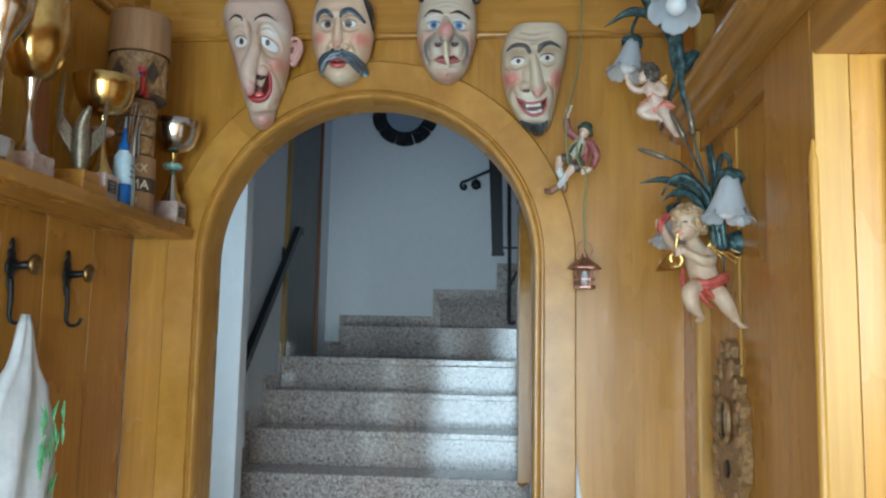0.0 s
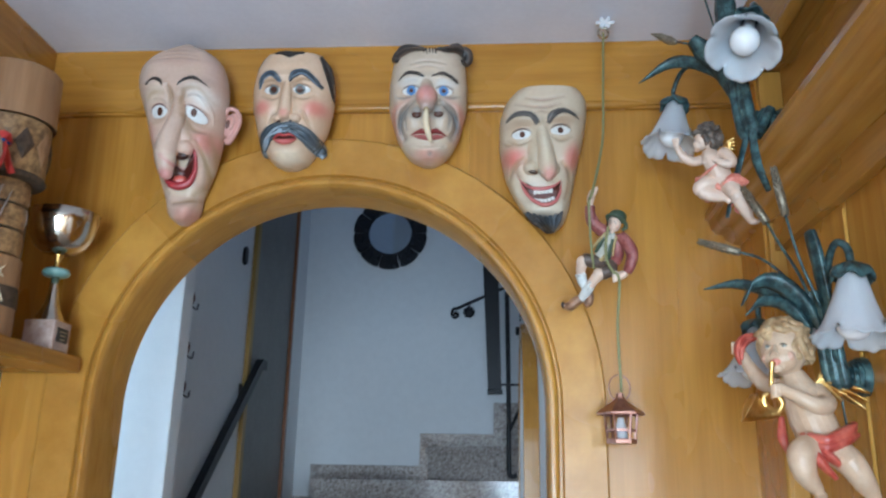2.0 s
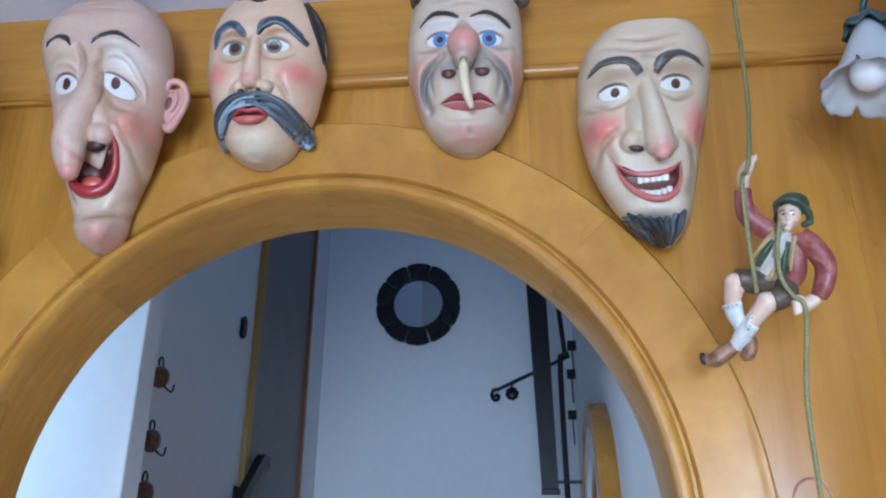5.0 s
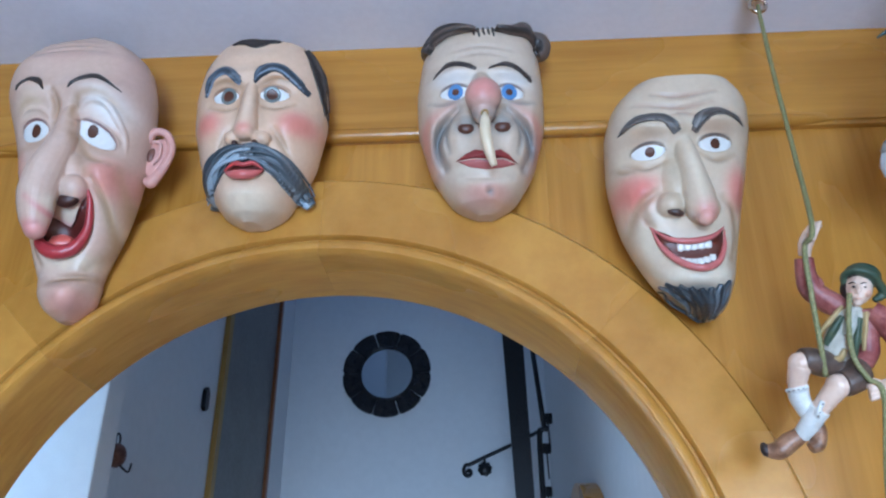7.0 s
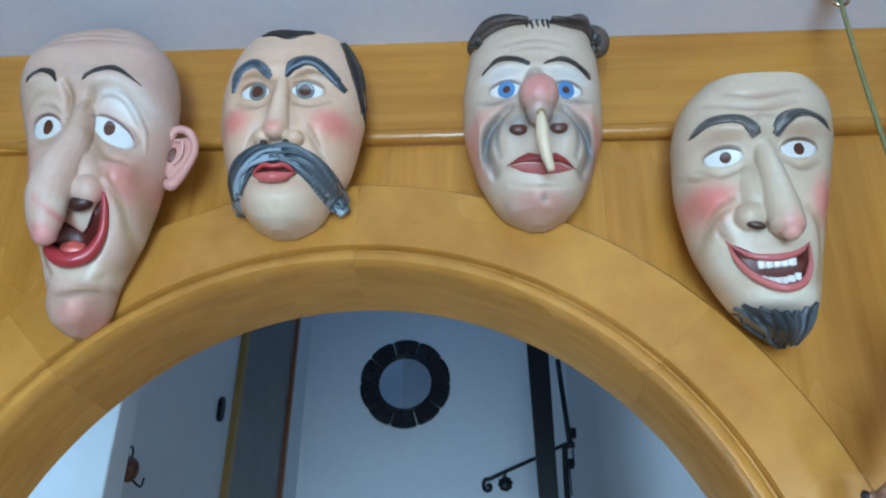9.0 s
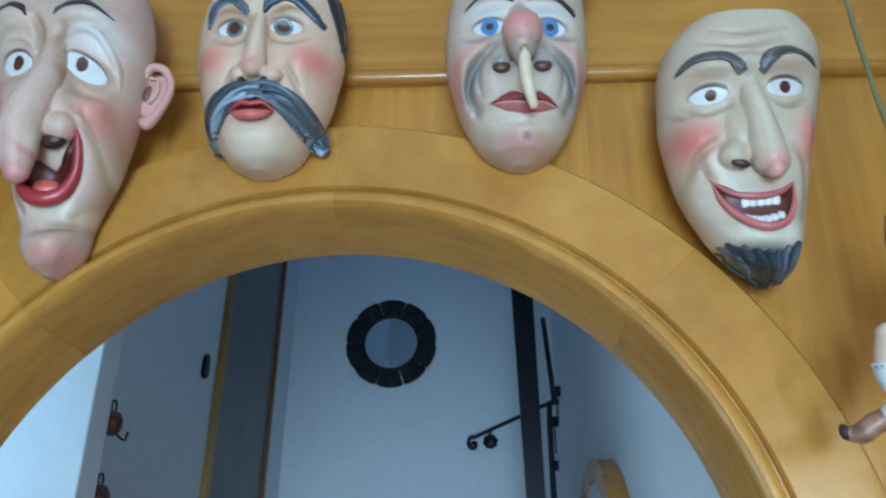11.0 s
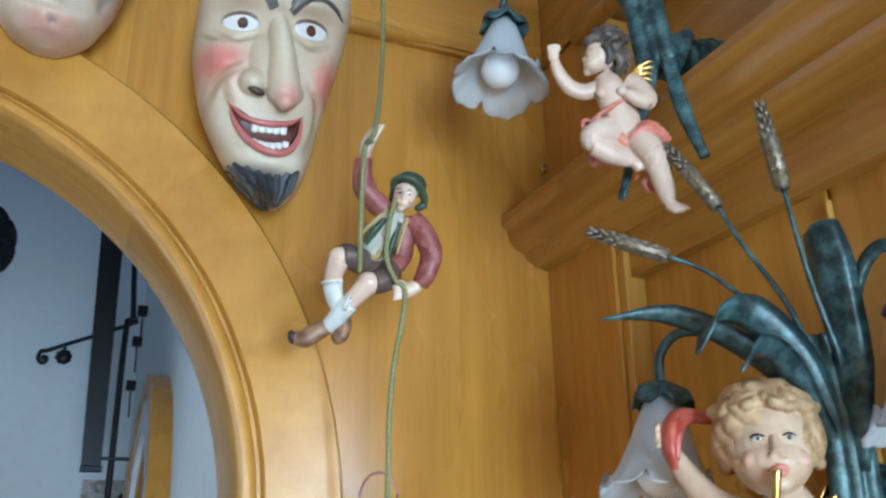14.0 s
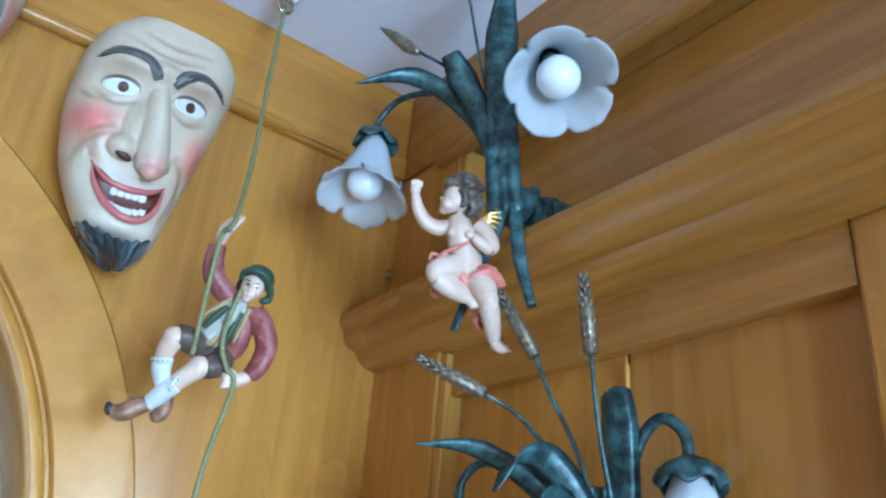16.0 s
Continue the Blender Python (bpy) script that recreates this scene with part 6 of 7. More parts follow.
part("cord", tube(bmesh.new(), smooth_line([*held, (0.300, 2.262, 1.86), (0.306, 2.288, 1.742)], 8), 0.0029, 8), ROPE, rope, "", "all")
hook = thing("ceiling_hook", (0.302, 2.30, 2.572), "metal ring hook with a white pulley under the ceiling", "hook")
part("ring", tube(bmesh.new(), [(0.300 + 0.011 * math.cos(q), 2.298, 2.536 + 0.013 * math.sin(q)) for q in np.linspace(0, 2 * math.pi, 25)], 0.0028, 8), SILVER, hook, "", "all")
bm = tube(bmesh.new(), [(0.302, 2.30, 2.549), (0.302, 2.30, 2.571)], 0.004, 10)
part("screw", bm, SILVER, hook, "", True)
bm = bmesh.new()
for k in range(6):
    q = math.pi * k / 3
    tube(bm, [(0.304, 2.292, 2.556), (0.304 + 0.020 * math.cos(q), 2.290, 2.556 + 0.014 * math.sin(q))], [0.005, 0.0045], 8)
part("pulley", bm, PLASTIC, hook, "white star-shaped pulley", True)

lantern = thing("small_lantern", (0.306, 2.305, 1.645), "small copper lantern with a pointed roof on the cord", "lantern")
LX, LY = 0.306, 2.315
part("ring", tube(bmesh.new(), [(LX + 0.021 * math.cos(q), LY, 1.752 + 0.026 * math.sin(q)) for q in np.linspace(0, 2 * math.pi, 31)], 0.0013, 7), COPPER, lantern, "", "all")
bm = lathe(bmesh.new(), [(0.047, 1.700), (0.0475, 1.703), (0.030, 1.716), (0.011, 1.729), (0.008, 1.733), (0.0075, 1.741), (0.0005, 1.743)], (LX, LY, 0), 6)
part("roof", bm, COPPER, lantern, "dented copper hexagonal roof")
for k in range(6):
    q = math.pi * k / 3
    part("post", tube(bmesh.new(), [(LX + 0.026 * math.cos(q), LY + 0.026 * math.sin(q), 1.650), (LX + 0.032 * math.cos(q), LY + 0.032 * math.sin(q), 1.702)], 0.0024, 6), COPPER, lantern)
part("base", lathe(bmesh.new(), [(0.0005, 1.645), (0.029, 1.645), (0.030, 1.652), (0.027, 1.654), (0.0005, 1.654)], (LX, LY, 0), 6), COPPER, lantern)
part("band", lathe(bmesh.new(), [(0.0275, 1.668), (0.0290, 1.668), (0.0295, 1.672), (0.028, 1.672)], (LX, LY, 0), 6), COPPER, lantern)
part("candle", tube(bmesh.new(), [(LX, LY, 1.654), (LX, LY, 1.675), (LX, LY, 1.694)], [0.011, 0.011, 0.006], 14), OPAL, lantern, "pale glass lamp body", True)
eye_hook = thing("screw_eye", (0.592, 2.409, 2.226), "tiny steel screw eye in the wooden wall", "hook")
part("ring", tube(bmesh.new(), [(0.590 + 0.006 * math.cos(q), 2.396, 2.232 + 0.006 * math.sin(q)) for q in np.linspace(0, 2 * math.pi, 17)], 0.0014, 6), SILVER, eye_hook, "", "all")
part("shank", tube(bmesh.new(), [(0.592, 2.397, 2.227), (0.592, 2.4095, 2.226)], 0.0014, 6), SILVER, eye_hook)

# ---- shelf with trophies on the west wall ----
setting("shelf", boxed(WEST_X + 0.001, -0.835, -1.0, 2.37, 1.778, 1.812, 0.006), WOOD_Y, "long honey-coloured wooden wall shelf")


def goblet(x, y, s, ring_mat, label, cup_mat, ears=True):
    z = 1.812
    ob = thing("trophy_cup", (x, y, z), label, "trophy", "trophies on the shelf")
    part("plinth", boxed(x - 0.033 * s, x + 0.033 * s, y - 0.033 * s, y + 0.033 * s, z, z + 0.062, 0.003), MARBLE, ob, "pinkish marble plinth")
    part("plate", boxed(x + 0.033 * s, x + 0.035 * s, y - 0.021, y + 0.021, z + 0.018, z + 0.048, 0.0006), BLACKPLATE, ob, "black engraved plate")
    for k in range(3):
        part("engraved_line", boxed(x + 0.035 * s, x + 0.0355 * s, y - 0.014 + 0.003 * k, y + 0.014 - 0.003 * k, z + 0.039 - 0.008 * k, z + 0.0405 - 0.008 * k), BONE, ob)
    zz = z + 0.062
    part("foot", lathe(bmesh.new(), [(0.0315, 0), (0.027, 0.010), (0.015, 0.035), (0.009, 0.070), (0.008, 0.098), (0.0001, 0.099)], (x, y, zz), 28), cup_mat, ob, "flared silvery foot", "all")
    part("collar", lathe(bmesh.new(), [(0.004, 0.096), (0.024 * s, 0.098), (0.029 * s, 0.105), (0.024 * s, 0.113), (0.004, 0.115)], (x, y, zz), 28), ring_mat, ob, "", "all")
    part("stem", lathe(bmesh.new(), [(0.006, 0.112), (0.009, 0.118), (0.005, 0.126), (0.009, 0.136), (0.012, 0.145)], (x, y, zz), 20), BRASSY, ob, "", "all")

    def hammered(a, k, r, h):
        return r * (1 + 0.012 * math.sin(14 * a + 2.1 * k)), h
    part("cup", lathe(bmesh.new(), [(0.010, 0.144), (0.034, 0.150), (0.052, 0.164), (0.063, 0.185), (0.069, 0.210), (0.074, 0.236), (0.0725, 0.237), (0.067, 0.211), (0.060, 0.187), (0.048, 0.168), (0.010, 0.152)], (x, y, zz), 56, hammered), cup_mat, ob, "hammered shining cup", "all")
    return ob


goblet(-0.872, 2.285, 1.0, AQUA, "silvery trophy cup with a pale green collar", SILVER)
goblet(-0.885, 1.895, 1.0, ROSE, "gilt trophy cup with a rose-coloured collar", BRASSY)

# tall carved drum
drum = thing("carved_drum", (-0.905, 2.105, 1.812), "tall turned wooden drum with carved bands and letters", "wooden vessel")
DX, DY = -0.905, 2.105
part("top", lathe(bmesh.new(), [(0.080, 2.238), (0.079, 2.29), (0.078, 2.348), (0.074, 2.352), (0.0005, 2.352)], (DX, DY, 0), 44), DRUMWOOD, drum, "plain brown turned top", True)
part("band", lathe(bmesh.new(), [(0.0005, 2.128), (0.070, 2.128), (0.073, 2.132), (0.074, 2.236), (0.0005, 2.237)], (DX, DY, 0), 44), CARVED, drum, "carved middle band", True)
for k in range(10):
    q = 2 * math.pi * k / 10
    c = Vector((DX + 0.073 * math.cos(q), DY + 0.073 * math.sin(q), 2.183))
    u = Vector((-math.sin(q), math.cos(q), 0))
    o = Vector((math.cos(q), math.sin(q), 0))
    bm = bmesh.new()
    loop = [c + u * 0.019, c + Vector((0, 0, 0.034)), c - u * 0.019, c - Vector((0, 0, 0.034))]
    bridge(bm, [[p - o * 0.006 for p in loop], [p + o * 0.002 for p in loop], [c + o * 0.005 + (p - c) * 0.5 for p in loop]])
    part("lozenge", bm, BURNT if k % 2 else DRUMWOOD, drum)
part("rim", lathe(bmesh.new(), [(0.0005, 2.116), (0.073, 2.116), (0.078, 2.122), (0.073, 2.128), (0.0005, 2.128)], (DX, DY, 0), 44), BURNT, drum, "dark turned rim", "all")
for k, (z0, z1, r) in enumerate(((2.070, 2.114, 0.052), (2.020, 2.064, 0.051), (1.968, 2.014, 0.051))):
    part("band", lathe(bmesh.new(), [(0.0005, z0), (r, z0), (r + 0.002, (z0 + z1) / 2), (r, z1), (0.0005, z1)], (DX, DY, 0), 36), CARVED, drum, "carved lower band", True)
    part("groove", lathe(bmesh.new(), [(0.0005, z0 - 0.007), (r - 0.007, z0 - 0.007), (r - 0.007, z0 + 0.001), (0.0005, z0 + 0.001)], (DX, DY, 0), 36), BURNT, drum)
part("foot", lathe(bmesh.new(), [(0.0005, 1.812), (0.058, 1.812), (0.060, 1.82), (0.058, 1.962), (0.0005, 1.963)], (DX, DY, 0), 40), DRUMWOOD, drum, "", True)
part("name_band", lathe(bmesh.new(), [(0.0592, 1.866), (0.0612, 1.866), (0.0606, 1.905), (0.0586, 1.905)], (DX, DY, 0), 40), BURNT, drum, "burnt dark band with letters", True)


def lettering(text, size, base, turn_z, parent, material, name="lettering"):
    cu = bpy.data.curves.new(name, "FONT")
    cu.body, cu.size, cu.extrude, cu.align_x = text, size, 0.0008, "CENTER"
    cu.materials.append(material)
    ob = new(name, cu)
    ob.parent = parent
    ob.matrix_parent_inverse = Matrix.Translation(-parent.location)
    ob.matrix_basis = pose(*base, 90, 0, turn_z)
    return tagged(ob)


q = radians(-48)
lettering("XX", 0.030, (DX + 0.062 * math.cos(q), DY + 0.062 * math.sin(q), 1.918), 42, drum, BONE)
lettering("MA", 0.036, (DX + 0.0635 * math.cos(q), DY + 0.0635 * math.sin(q), 1.872), 42, drum, BONE)
part("worn_line", boxed(DX + 0.037, DX + 0.0385, DY - 0.0505, DY - 0.020, 1.835, 1.85), BONE, drum)

# ribbon, bottle, bird and other cups on the shelf
rib = thing("ribbon_badge", (-0.852, 2.005, 2.10), "red and blue ribbon badge hanging on the drum", "badge")
part("loop", tube(bmesh.new(), smooth_line([(-0.858, 2.035, 2.165), (-0.850, 2.015, 2.168), (-0.842, 1.995, 2.172), (-0.838, 1.985, 2.160)], 5), [0.004, 0.011, 0.012, 0.005], 8, 0.4), REDCLOTH, rib, "", "all")
part("tail", tube(bmesh.new(), smooth_line([(-0.846, 2.005, 2.160), (-0.843, 2.003, 2.135), (-0.838, 1.99, 2.105)], 5), [0.006, 0.008, 0.009], 8, 0.35), REDCLOTH, rib, "", "all")
part("tail", tube(bmesh.new(), smooth_line([(-0.850, 2.012, 2.158), (-0.852, 2.030, 2.132), (-0.850, 2.045, 2.112)], 5), [0.006, 0.008, 0.009], 8, 0.35), REDCLOTH, rib, "", "all")
part("knot", ball(bmesh.new(), (-0.852, 2.018, 2.170), (0.008, 0.014, 0.010)), BLUE, rib, "blue knot", "all")
bottle = thing("decorated_bottle", (-0.872, 1.985, 1.812), "slim blue and white bottle standing among the trophies", "bottle")
part("body", lathe(bmesh.new(), [(0.0005, 0), (0.021, 0), (0.023, 0.01), (0.0225, 0.055), (0.0005, 0.056)], (-0.872, 1.985, 1.812), 28), BLUE, bottle, "blue lower body", True)
part("label", lathe(bmesh.new(), [(0.0005, 0.056), (0.0225, 0.0565), (0.024, 0.09), (0.022, 0.125), (0.013, 0.142), (0.0005, 0.143)], (-0.872, 1.985, 1.812), 28), PALEBLUE, bottle, "pale label", True)
part("cap", lathe(bmesh.new(), [(0.0005, 0.143), (0.013, 0.143), (0.014, 0.155), (0.007, 0.17), (0.004, 0.20), (0.0005, 0.201)], (-0.872, 1.985, 1.812), 24), BLUE, bottle, "", True)
for k in range(3):
    part("print_line", boxed(-0.8485, -0.8475, 1.975, 1.995, 1.885 + 0.014 * k, 1.888 + 0.014 * k), BLACKPLATE, bottle)
fig2 = thing("glass_trophy", (-0.885, 2.03, 1.812), "tall fluted pale blue glass trophy", "trophy", "trophies on the shelf")
part("body", lathe(bmesh.new(), [(0.0005, 0), (0.022, 0), (0.024, 0.06), (0.018, 0.14), (0.010, 0.24), (0.0005, 0.245)], (-0.885, 2.03, 1.812), 12), PALEBLUE, fig2, "", True)
for k in range(4):
    part("blade", tube(bmesh.new(), [(-0.873 + 0.004 * k, 2.0 + 0.012 * k, 1.95), (-0.868, 1.99 + 0.02 * k, 2.02), (-0.862, 1.985 + 0.03 * k, 2.09)], [0.004, 0.004, 0.001], 6), SILVER, fig2, "", True)
bird = thing("bird_trophy", (-0.885, 1.70, 1.812), "dark metal bird with raised wings on a wooden base", "trophy", "trophies on the shelf")
part("base", boxed(-0.935, -0.845, 1.645, 1.755, 1.812, 1.835, 0.003), WOOD_Y, bird, "thick wooden base")
part("base", boxed(-0.925, -0.855, 1.665, 1.735, 1.836, 1.862, 0.003), WOOD_Y, bird, "wooden block")
bm = bmesh.new()
rnd = random.Random(5)
for k in range(26):
    f = k / 25
    s = 1 if k % 2 else -1
    p = Vector((-0.885 + 0.01 * s, 1.70 + 0.02 * s, 1.90 + 0.05 * f))
    tube(bm, smooth_line([p, p + Vector((0.02 * s, 0.025 * s, 0.05)), p + Vector((0.012 * s * f, 0.05 * s * (1 - 0.4 * f), 0.08 + 0.06 * f))], 4), [0.004, 0.007, 0.001], 6, 0.5)
tube(bm, smooth_line([(-0.885, 1.70, 1.862), (-0.885, 1.70, 1.91), (-0.88, 1.69, 1.97), (-0.86, 1.68, 2.01)], 5), [0.012, 0.022, 0.016, 0.005], 12)
part("bird", bm, PEWTER_EAR, bird, "dark bronzed bird with spread feathers", "all")
bird.location.y = 1.805
cone = thing("wooden_wedge_trophy", (-0.92, 1.62, 1.812), "slanted wooden trophy plaque leaning on the wall", "trophy", "trophies on the shelf")
part("plaque", prism(bmesh.new(), [(1.585, 1.812), (1.66, 1.812), (1.66, 1.86), (1.635, 2.10), (1.615, 2.13)], -0.95, -0.925, "x"), DARKWOOD, cone)
cone.location.y = 1.705
cup3 = thing("trophy_cup", (-0.905, 1.50, 1.812), "large amber gilt trophy goblet with dimpled bowl", "trophy", "trophies on the shelf")
part("plinth", boxed(-0.945, -0.865, 1.46, 1.54, 1.812, 1.86, 0.003), MARBLE, cup3, "pinkish marble plinth")
part("stem", lathe(bmesh.new(), [(0.034, 0.048), (0.012, 0.08), (0.007, 0.14), (0.012, 0.19), (0.020, 0.21)], (-0.905, 1.50, 1.812), 24), SILVER, cup3, "", "all")
part("cup", lathe(bmesh.new(), [(0.012, 0.205), (0.040, 0.222), (0.060, 0.265), (0.066, 0.32), (0.060, 0.375), (0.064, 0.41), (0.062, 0.41), (0.057, 0.375), (0.062, 0.32), (0.055, 0.268), (0.012, 0.214)], (-0.905, 1.50, 1.812), 48, lambda a, k, r, h: (r * (1 + 0.05 * math.sin(6 * a + 1.3 * k)), h)), BRASSY, cup3, "dimpled amber gilt bowl", "all")
cup3.location.y = 1.630
cup4 = thing("trophy_cup", (-0.895, 1.33, 1.812), "tall silvery trophy with a plain silver cup", "trophy", "trophies on the shelf")
part("stem", lathe(bmesh.new(), [(0.04, 0), (0.038, 0.05), (0.012, 0.06), (0.010, 0.22), (0.03, 0.26)], (-0.895, 1.33, 1.812), 24), SILVER, cup4, "", "all")
part("cup", lathe(bmesh.new(), [(0.03, 0.258), (0.055, 0.30), (0.06, 0.40), (0.057, 0.40), (0.03, 0.264)], (-0.895, 1.33, 1.812), 36), SILVER, cup4, "silver cup", "all")
cup4.location.y = 1.500

# ---- coat hooks and a carrier bag ----
def coat_hook(y):
    ob = thing("coat_hook", (WEST_X, y, 1.60), "ornate dark iron coat hook with a brass knob", "coat hook", "coat hooks on the board wall")
    x = WEST_X
    bm = bmesh.new()
    for c, r in (((x + 0.004, y, 1.691), (0.005, 0.010, 0.018)), ((x + 0.004, y, 1.671), (0.005, 0.016, 0.014)), ((x + 0.005, y, 1.643), (0.007, 0.021, 0.026)), ((x + 0.004, y, 1.612), (0.005, 0.012, 0.024))):
        ball(bm, c, r)
    part("back_plate", bm, IRON, ob, "", "all")
    part("knob_stem", tube(bmesh.new(), [(x + 0.005, y, 1.645), (x + 0.030, y, 1.646), (x + 0.055, y, 1.648)], [0.012, 0.009, 0.009], 12), IRON, ob, "", "all")
    part("knob", lathe(bmesh.new(), [(0.0005, 0), (0.014, 0.001), (0.023, 0.006), (0.024, 0.012), (0.018, 0.018), (0.0005, 0.021)], (x + 0.052, y, 1.648), 28, None, Matrix.Rotation(radians(90), 3, "Y")), OLDBRASS, ob, "round brass knob", "all")
    part("hook", tube(bmesh.new(), smooth_line([(x + 0.006, y, 1.617), (x + 0.010, y, 1.573), (x + 0.010, y, 1.530), (x + 0.022, y, 1.515), (x + 0.042, y, 1.519), (x + 0.050, y, 1.535)], 6), [0.007, 0.006, 0.005, 0.0045, 0.004, 0.005], 10), IRON, ob, "", "all")


coat_hook(2.045)
coat_hook(1.805)
bag = thing("carrier_bag", (WEST_X + 0.05, 1.80, 1.0), "white plastic carrier bag with green print on a hook", "bag")
rings = []
for k, (z, ry, rx) in enumerate(((1.535, 0.010, 0.008), (1.51, 0.022, 0.012), (1.46, 0.034, 0.018), (1.42, 0.046, 0.024), (1.37, 0.090, 0.036), (1.30, 0.115, 0.045), (1.20, 0.125, 0.052), (1.08, 0.125, 0.055), (1.0, 0.115, 0.05))):
    rings.append([(WEST_X + 0.058 + rx * math.cos(a) * (1 + 0.22 * math.sin(7 * a + k)), 1.79 + ry * math.sin(a) * (1 + 0.05 * math.sin(9 * a + 2 * k)), z) for a in (2 * math.pi * i / 48 for i in range(48))])
part("film", bridge(bmesh.new(), rings), PLASTIC, bag, "crumpled white plastic", "all")
bm = bmesh.new()
rnd = random.Random(12)
for k in range(22):
    y0, z0 = 1.84 + rnd.uniform(-0.045, 0.045), 1.20 + rnd.uniform(-0.08, 0.10)
    tube(bm, smooth_line([(WEST_X + 0.112, y0, z0), (WEST_X + 0.1135, y0 + rnd.uniform(-0.012, 0.012), z0 + 0.025), (WEST_X + 0.112, y0 + rnd.uniform(-0.02, 0.02), z0 + 0.05)], 3), [0.001, 0.005, 0.001], 6, 0.3)
part("print", bm, GREENINK, bag, "green leaf print")

# ---- carved barometer on the recessed boards ----
baro = thing("carved_barometer", (0.625, 2.0, 1.15), "carved brown wooden wall barometer with a glazed dial", "barometer")
left = [(0.0, 1.512), (0.022, 1.492), (0.016, 1.468), (0.042, 1.452), (0.036, 1.43), (0.066, 1.41), (0.058, 1.388), (0.082, 1.362), (0.072, 1.338), (0.090, 1.31), (0.078, 1.286), (0.092, 1.25), (0.080, 1.20), (0.055, 1.165), (0.020, 1.15)]
outline = [(2.0 + 1.3 * w, z) for w, z in left] + [(2.0 - 1.3 * w, z) for w, z in left[::-1]]
part("board", prism(bmesh.new(), outline, 0.600, 0.6245, "x"), CARVED, baro, "scalloped carved board")
for s in (-1, 1):
    for k, (w, z) in enumerate(left[1:-1]):
        c = Vector((0.598, 2.0 + s * w * 1.18, z))
        part("scroll", ball(bmesh.new(), c, (0.007, 0.020, 0.012 + 0.003 * (k % 2)), (32 * s, 0, 0)), DRUMWOOD if k % 3 == 0 else CARVED, baro, "", "all")
turn_x = Matrix.Rotation(radians(-90), 3, "Y")
part("bezel", lathe(bmesh.new(), [(0.044, 0.0), (0.054, 0.004), (0.056, 0.010), (0.050, 0.014), (0.044, 0.012)], (0.600, 2.0, 1.325), 40, None, turn_x), CARVED, baro, "", "all")
part("dial", lathe(bmesh.new(), [(0.0005, 0.003), (0.045, 0.003)], (0.599, 2.0, 1.325), 40, None, turn_x), SILVER, baro, "silvery dial")
part("needle", boxed(0.5935, 0.5945, 1.998, 2.002, 1.30, 1.36), IRON, baro)
part("dial", lathe(bmesh.new(), [(0.0005, 0.006), (0.018, 0.005), (0.022, 0.0)], (0.600, 2.0, 1.215), 30, None, turn_x), IRON, baro, "small dark lower dial")

# ---- door leaf standing open in the side room ----
door = thing("side_door", (0.70, 1.38, 0.0), "pale wooden door standing open into the side room", "door")
part("leaf", boxed(0.715, 1.47, 1.368, 1.408, 0.01, 1.975, 0.003), PINE_Z, door)
part("panel", boxed(0.82, 1.36, 1.362, 1.3675, 0.15, 1.0, 0.003), PINE_Z, door)
part("panel", boxed(0.82, 1.36, 1.362, 1.3675, 1.1, 1.85, 0.003), PINE_Z, door)

# ---- things in the stairwell ----
mir = thing("round_mirror", (-0.602, HALL_N, 2.82), "round mirror with a dark frame of glazed plates", "mirror")
MX, MZ = -0.602, 3.020
turn_y = Matrix.Rotation(radians(90), 3, "X")
part("glass", lathe(bmesh.new(), [(0.0005, 0.012), (0.132, 0.012), (0.134, 0.004)], (MX, HALL_N, MZ), 56, None, turn_y), MIRROR, mir, "round mirror glass")
part("ring", lathe(bmesh.new(), [(0.128, 0.003), (0.130, 0.022), (0.140, 0.026), (0.146, 0.016), (0.146, 0.003)], (MX, HALL_N, MZ), 56, None, turn_y), MIRRORTILE, mir, "", "all")
for k in range(10):
    a0, a1 = 2 * math.pi * (k + 0.02) / 10, 2 * math.pi * (k + 0.98) / 10
    bm = bmesh.new()
    loop = [(0.144, a0), (0.218, a0), *[(0.226 - 0.003 * abs(2 * f - 1), a0 + (a1 - a0) * f) for f in (0.12, 0.3, 0.5, 0.7, 0.88)], (0.218, a1), (0.144, a1), *[(0.143, a0 + (a1 - a0) * f) for f in (0.75, 0.5, 0.25)]]
    front = [(MX + r * math.cos(a), HALL_N - 0.020, MZ + r * math.sin(a)) for r, a in loop]
    backr = [(MX + r * math.cos(a), HALL_N - 0.002, MZ + r * math.sin(a)) for r, a in loop]
    part("frame_plate", bridge(bm, [backr, front]), MIRRORTILE, mir)

rail = thing("handrail", (-1.05, 3.9, 1.2), "straight black iron handrail along the stair wall", "handrail")
d = Vector((0, 4.40, 2.045)) - Vector((0, 3.20, 1.02))
bm = bmesh.new()
prism(bm, [(3.20, 1.025), (4.42, 2.065), (4.475, 2.065), (4.475, 2.11), (4.405, 2.11), (3.20, 1.08)], -1.072, -1.040, "x")
part("bar", bm, IRON, rail)
for y in (3.45, 4.28):
    z = 1.02 + (y - 3.20) * 0.857
    part("bracket", tube(bmesh.new(), smooth_line([(-1.099, y, z - 0.01), (-1.075, y, z), (-1.056, y, z + 0.03)], 4), 0.010, 10), IRON, rail, "", "all")
    part("bracket_plate", boxed(-1.0995, -1.094, y - 0.022, y + 0.022, z - 0.05, z + 0.035, 0.003), IRON, rail)

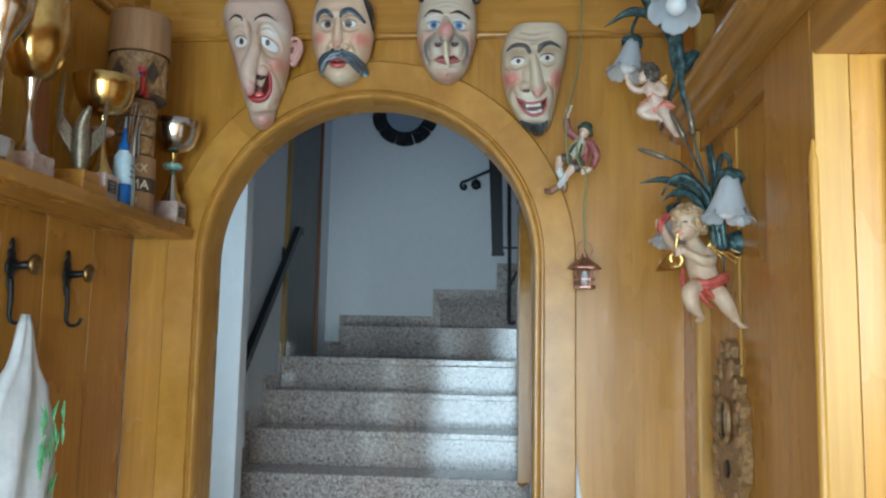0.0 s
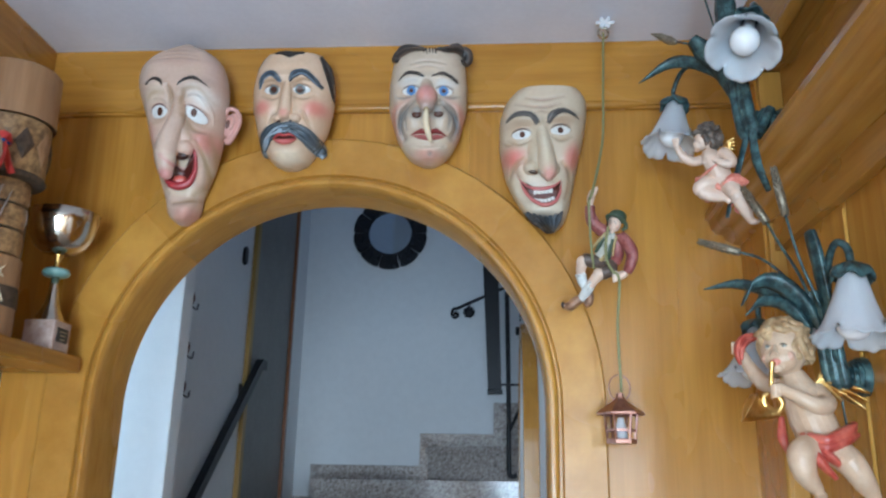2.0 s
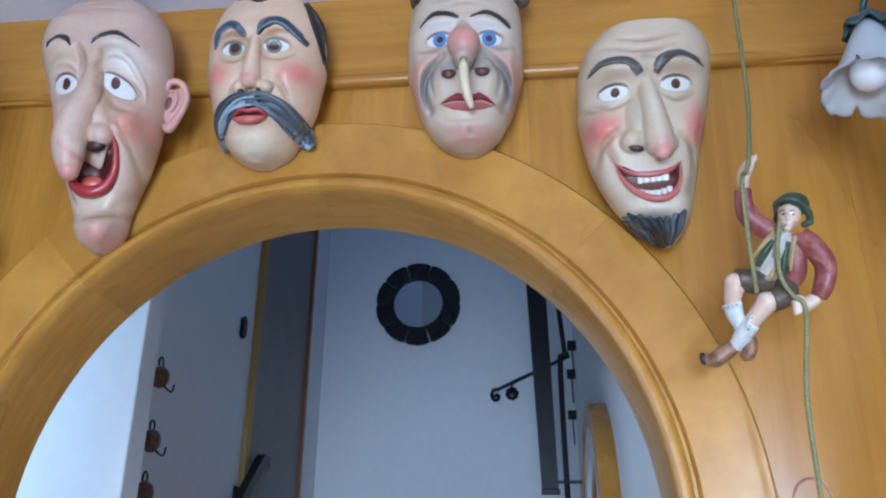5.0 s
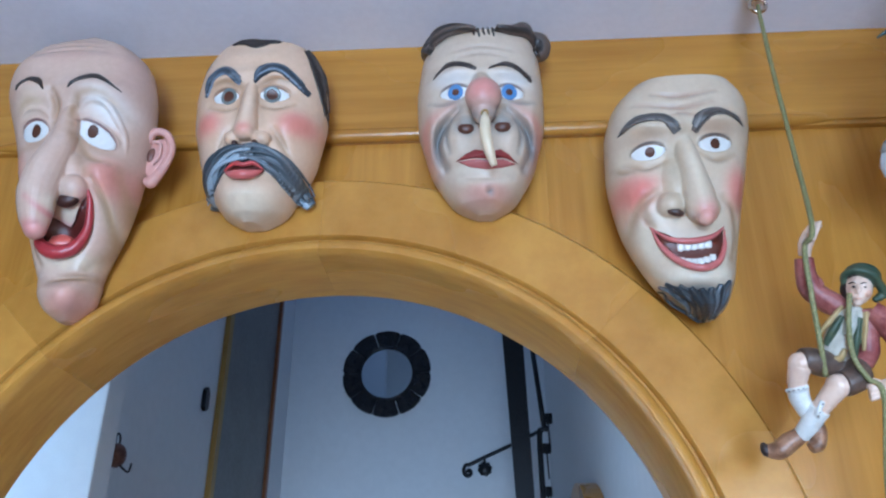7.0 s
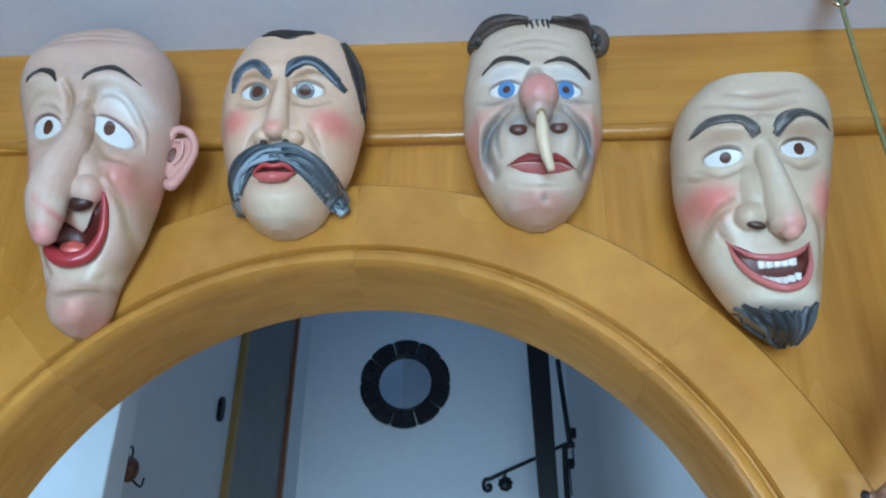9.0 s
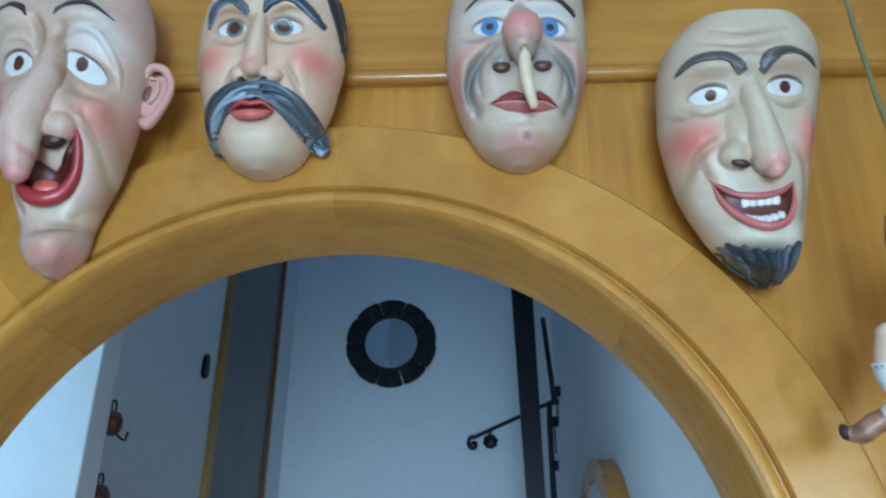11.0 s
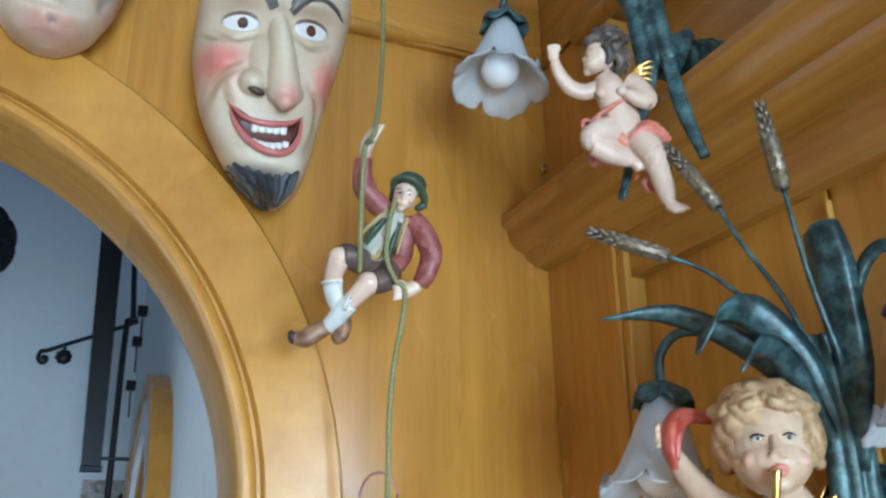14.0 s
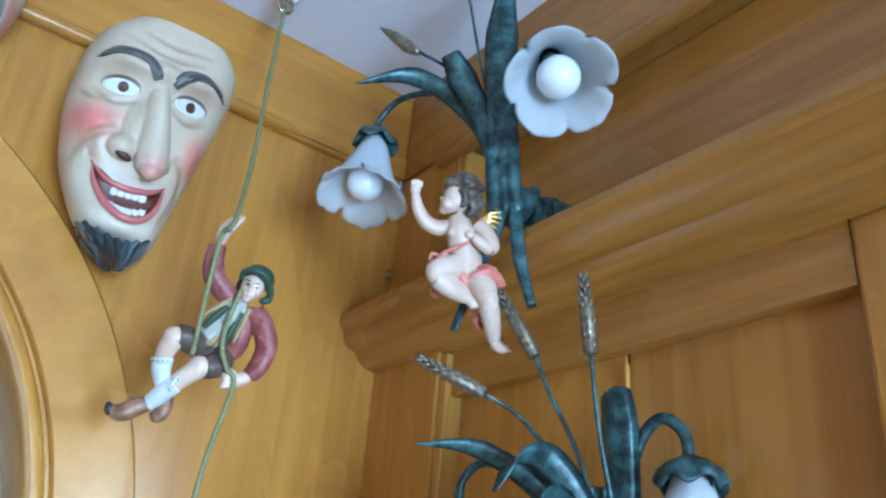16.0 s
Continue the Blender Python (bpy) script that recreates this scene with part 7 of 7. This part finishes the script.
# tall grey door with trim in the west wall of the landing
gd = setting("door_1", boxed(-1.0995, -1.092, 4.345, 5.02, 1.405, 4.0), GREYPAINT, "tall grey door with yellow wooden trim")
part("trim", boxed(-1.0995, -1.078, 4.300, 4.344, 1.405, 4.02, 0.003), TRIMWOOD, gd)
part("trim", boxed(-1.0995, -1.078, 5.021, 5.055, 1.405, 4.02, 0.003), DARKWOOD, gd)
sw = thing("wall_plaque", (-1.099, 4.175, 2.505), "small dark pointed wall plaque", "plaque")
part("plaque", prism(bmesh.new(), [(4.155, 2.515), (4.175, 2.505), (4.195, 2.52), (4.195, 2.575), (4.175, 2.592), (4.155, 2.575)], -1.0995, -1.085, "x"), IRON, sw)

# straps with bells hanging on the stair wall
for k, (z, zz) in enumerate(((2.36, 2.20), (2.10, 2.02), (2.00, 1.88))):
    ob = thing("bell_strap", (-1.098, 3.42, z), "dark strap with a rusty round bell", "bell", "bells on the stair wall")
    part("strap", prism(bmesh.new(), [(3.40, z), (3.43, z), (3.465, zz + 0.02), (3.43, zz - 0.09), (3.39, zz)], -1.0995, -1.090, "x"), STRAP, ob)
    part("loop", tube(bmesh.new(), [(-1.070, 3.50 + 0.014 * math.cos(q), zz + 0.04 + 0.016 * math.sin(q)) for q in np.linspace(-0.6, 3.8, 16)], 0.003, 6), IRON, ob, "", "all")
    part("bell", ball(bmesh.new(), (-1.070, 3.505, zz), (0.026, 0.030, 0.032)), BELL, ob, "rusty round bell", "all")
    part("hook", tube(bmesh.new(), smooth_line([(-1.09, 3.48, zz + 0.02), (-1.06, 3.50, zz - 0.02), (-1.05, 3.545, zz - 0.035), (-1.05, 3.56, zz - 0.01)], 4), 0.003, 6), IRON, ob, "", "all")

# wrought-iron stair rail by the turn
plank = thing("iron_newel", (0.035, 4.46, 1.4), "tall flat black newel plank of the upper stair", "newel")
part("plank", prism(bmesh.new(), [(0.008, 1.985), (0.070, 1.985), (0.048, 2.90), (-0.010, 2.955), (-0.034, 2.955)], 4.44, 4.475), IRON, plank)
part("foot_rail", boxed(0.006, 0.075, 4.435, 4.478, 1.965, 1.984, 0.003), IRON, plank)
part("stay", tube(bmesh.new(), [(0.06, 4.46, 2.01), (0.188, 4.46, 2.01)], 0.006, 8), IRON, plank, "", True)
part("stay_plate", boxed(0.183, 0.1915, 4.44, 4.48, 1.97, 2.05, 0.002), IRON, plank)
post = thing("iron_post", (0.10, 4.52, 1.4), "slender black iron post with a curled foot", "iron rail")
part("rod", tube(bmesh.new(), smooth_line([(0.135, 4.52, 2.51), (0.108, 4.52, 2.505), (0.098, 4.52, 2.47), (0.100, 4.52, 2.2), (0.104, 4.52, 1.9), (0.104, 4.52, 1.64), (0.118, 4.52, 1.605), (0.140, 4.52, 1.61)], 6), 0.011, 10), IRON, post, "", "all")
part("rod", tube(bmesh.new(), [(0.088, 4.52, 2.84), (0.110, 4.52, 2.60), (0.118, 4.52, 2.505)], 0.010, 10), IRON, post, "", "all")
part("brace", tube(bmesh.new(), [(0.104, 4.52, 1.80), (0.150, 4.55, 1.90)], 0.008, 8), IRON, post, "", "all")
srail = thing("scroll_handrail", (-0.2, HALL_N - 0.05, 2.5), "thin black wrought-iron handrail ending in a scroll", "handrail")
pts = [(0.17, HALL_N - 0.06, 2.71), (0.03, HALL_N - 0.06, 2.645), (-0.12, HALL_N - 0.06, 2.578), (-0.185, HALL_N - 0.06, 2.548)]
pts += [(-0.195 + 0.030 * math.exp(-0.16 * k) * math.cos(2.0 + 0.62 * k), HALL_N - 0.06, 2.512 + 0.036 * math.exp(-0.16 * k) * math.sin(2.0 + 0.62 * k)) for k in range(14)]
part("bar", tube(bmesh.new(), smooth_line(pts, 4), [0.009] * 4 + [0.007], 8), IRON, srail, "", "all")
part("rosette", lathe(bmesh.new(), [(0.0005, 0.02), (0.018, 0.018), (0.033, 0.008), (0.030, 0.0)], (-0.118, HALL_N - 0.075, 2.520), 24, lambda a, k, r, h: (r * (1 + 0.10 * math.sin(8 * a)), h), turn_y), IRON, srail, "", "all")
part("bracket", tube(bmesh.new(), [(-0.118, HALL_N - 0.001, 2.53), (-0.118, HALL_N - 0.06, 2.575)], 0.006, 8), IRON, srail, "", True)
for k, (y, z) in enumerate(((5.05, 2.69), (5.24, 2.60), (5.33, 2.42))):
    ob = thing("rail_clip", (0.185, y, z), "small grey metal clip on the stair wall", "clip", "clips on the stair wall")
    part("body", boxed(0.150, 0.1915, y - 0.015, y + 0.015, z - 0.022, z + 0.022, 0.004), IRON, ob)
    part("wire", tube(bmesh.new(), [(0.172, y, z - 0.02), (0.176, y, z - 0.14)], 0.004, 8), IRON, ob, "", True)

# arched wooden frame in the east wall of the stairwell
def arch_band(r0, r1, x0, x1, cy, cz, low, n=36):
    def ring(r):
        return [(cy - r, low)] + [(cy - r * math.cos(math.pi * k / n), cz + r * math.sin(math.pi * k / n)) for k in range(n + 1)] + [(cy + r, low)]
    a, b = ring(r1), ring(r0)
    return prism(bmesh.new(), a + b[::-1], x0, x1, "x")


AY, AZ, AL = 3.80, 1.70, 0.95
win = setting("niche_1", arch_band(0.40, 0.46, HALL_E - 0.050, HALL_E - 0.0005, AY, AZ, AL), WOOD_Z, "arched wooden frame round a wooden shutter")
part("frame", arch_band(0.31, 0.399, HALL_E - 0.045, HALL_E - 0.0005, AY, AZ, AL), PLASTER, win)
part("inner_frame", arch_band(0.26, 0.309, HALL_E - 0.030, HALL_E - 0.0005, AY, AZ, AL), WOOD_Z, win)
part("shutter", prism(bmesh.new(), [(AY - 0.259, AL)] + [(AY - 0.259 * math.cos(math.pi * k / 30), AZ + 0.259 * math.sin(math.pi * k / 30)) for k in range(31)] + [(AY + 0.259, AL)], HALL_E - 0.020, HALL_E - 0.0005, "x"), DARKWOOD, win)
part("sill_knob", ball(bmesh.new(), (HALL_E - 0.03, AY - 0.36, AL - 0.01), 0.022), WOOD_Z, win, "", "all")
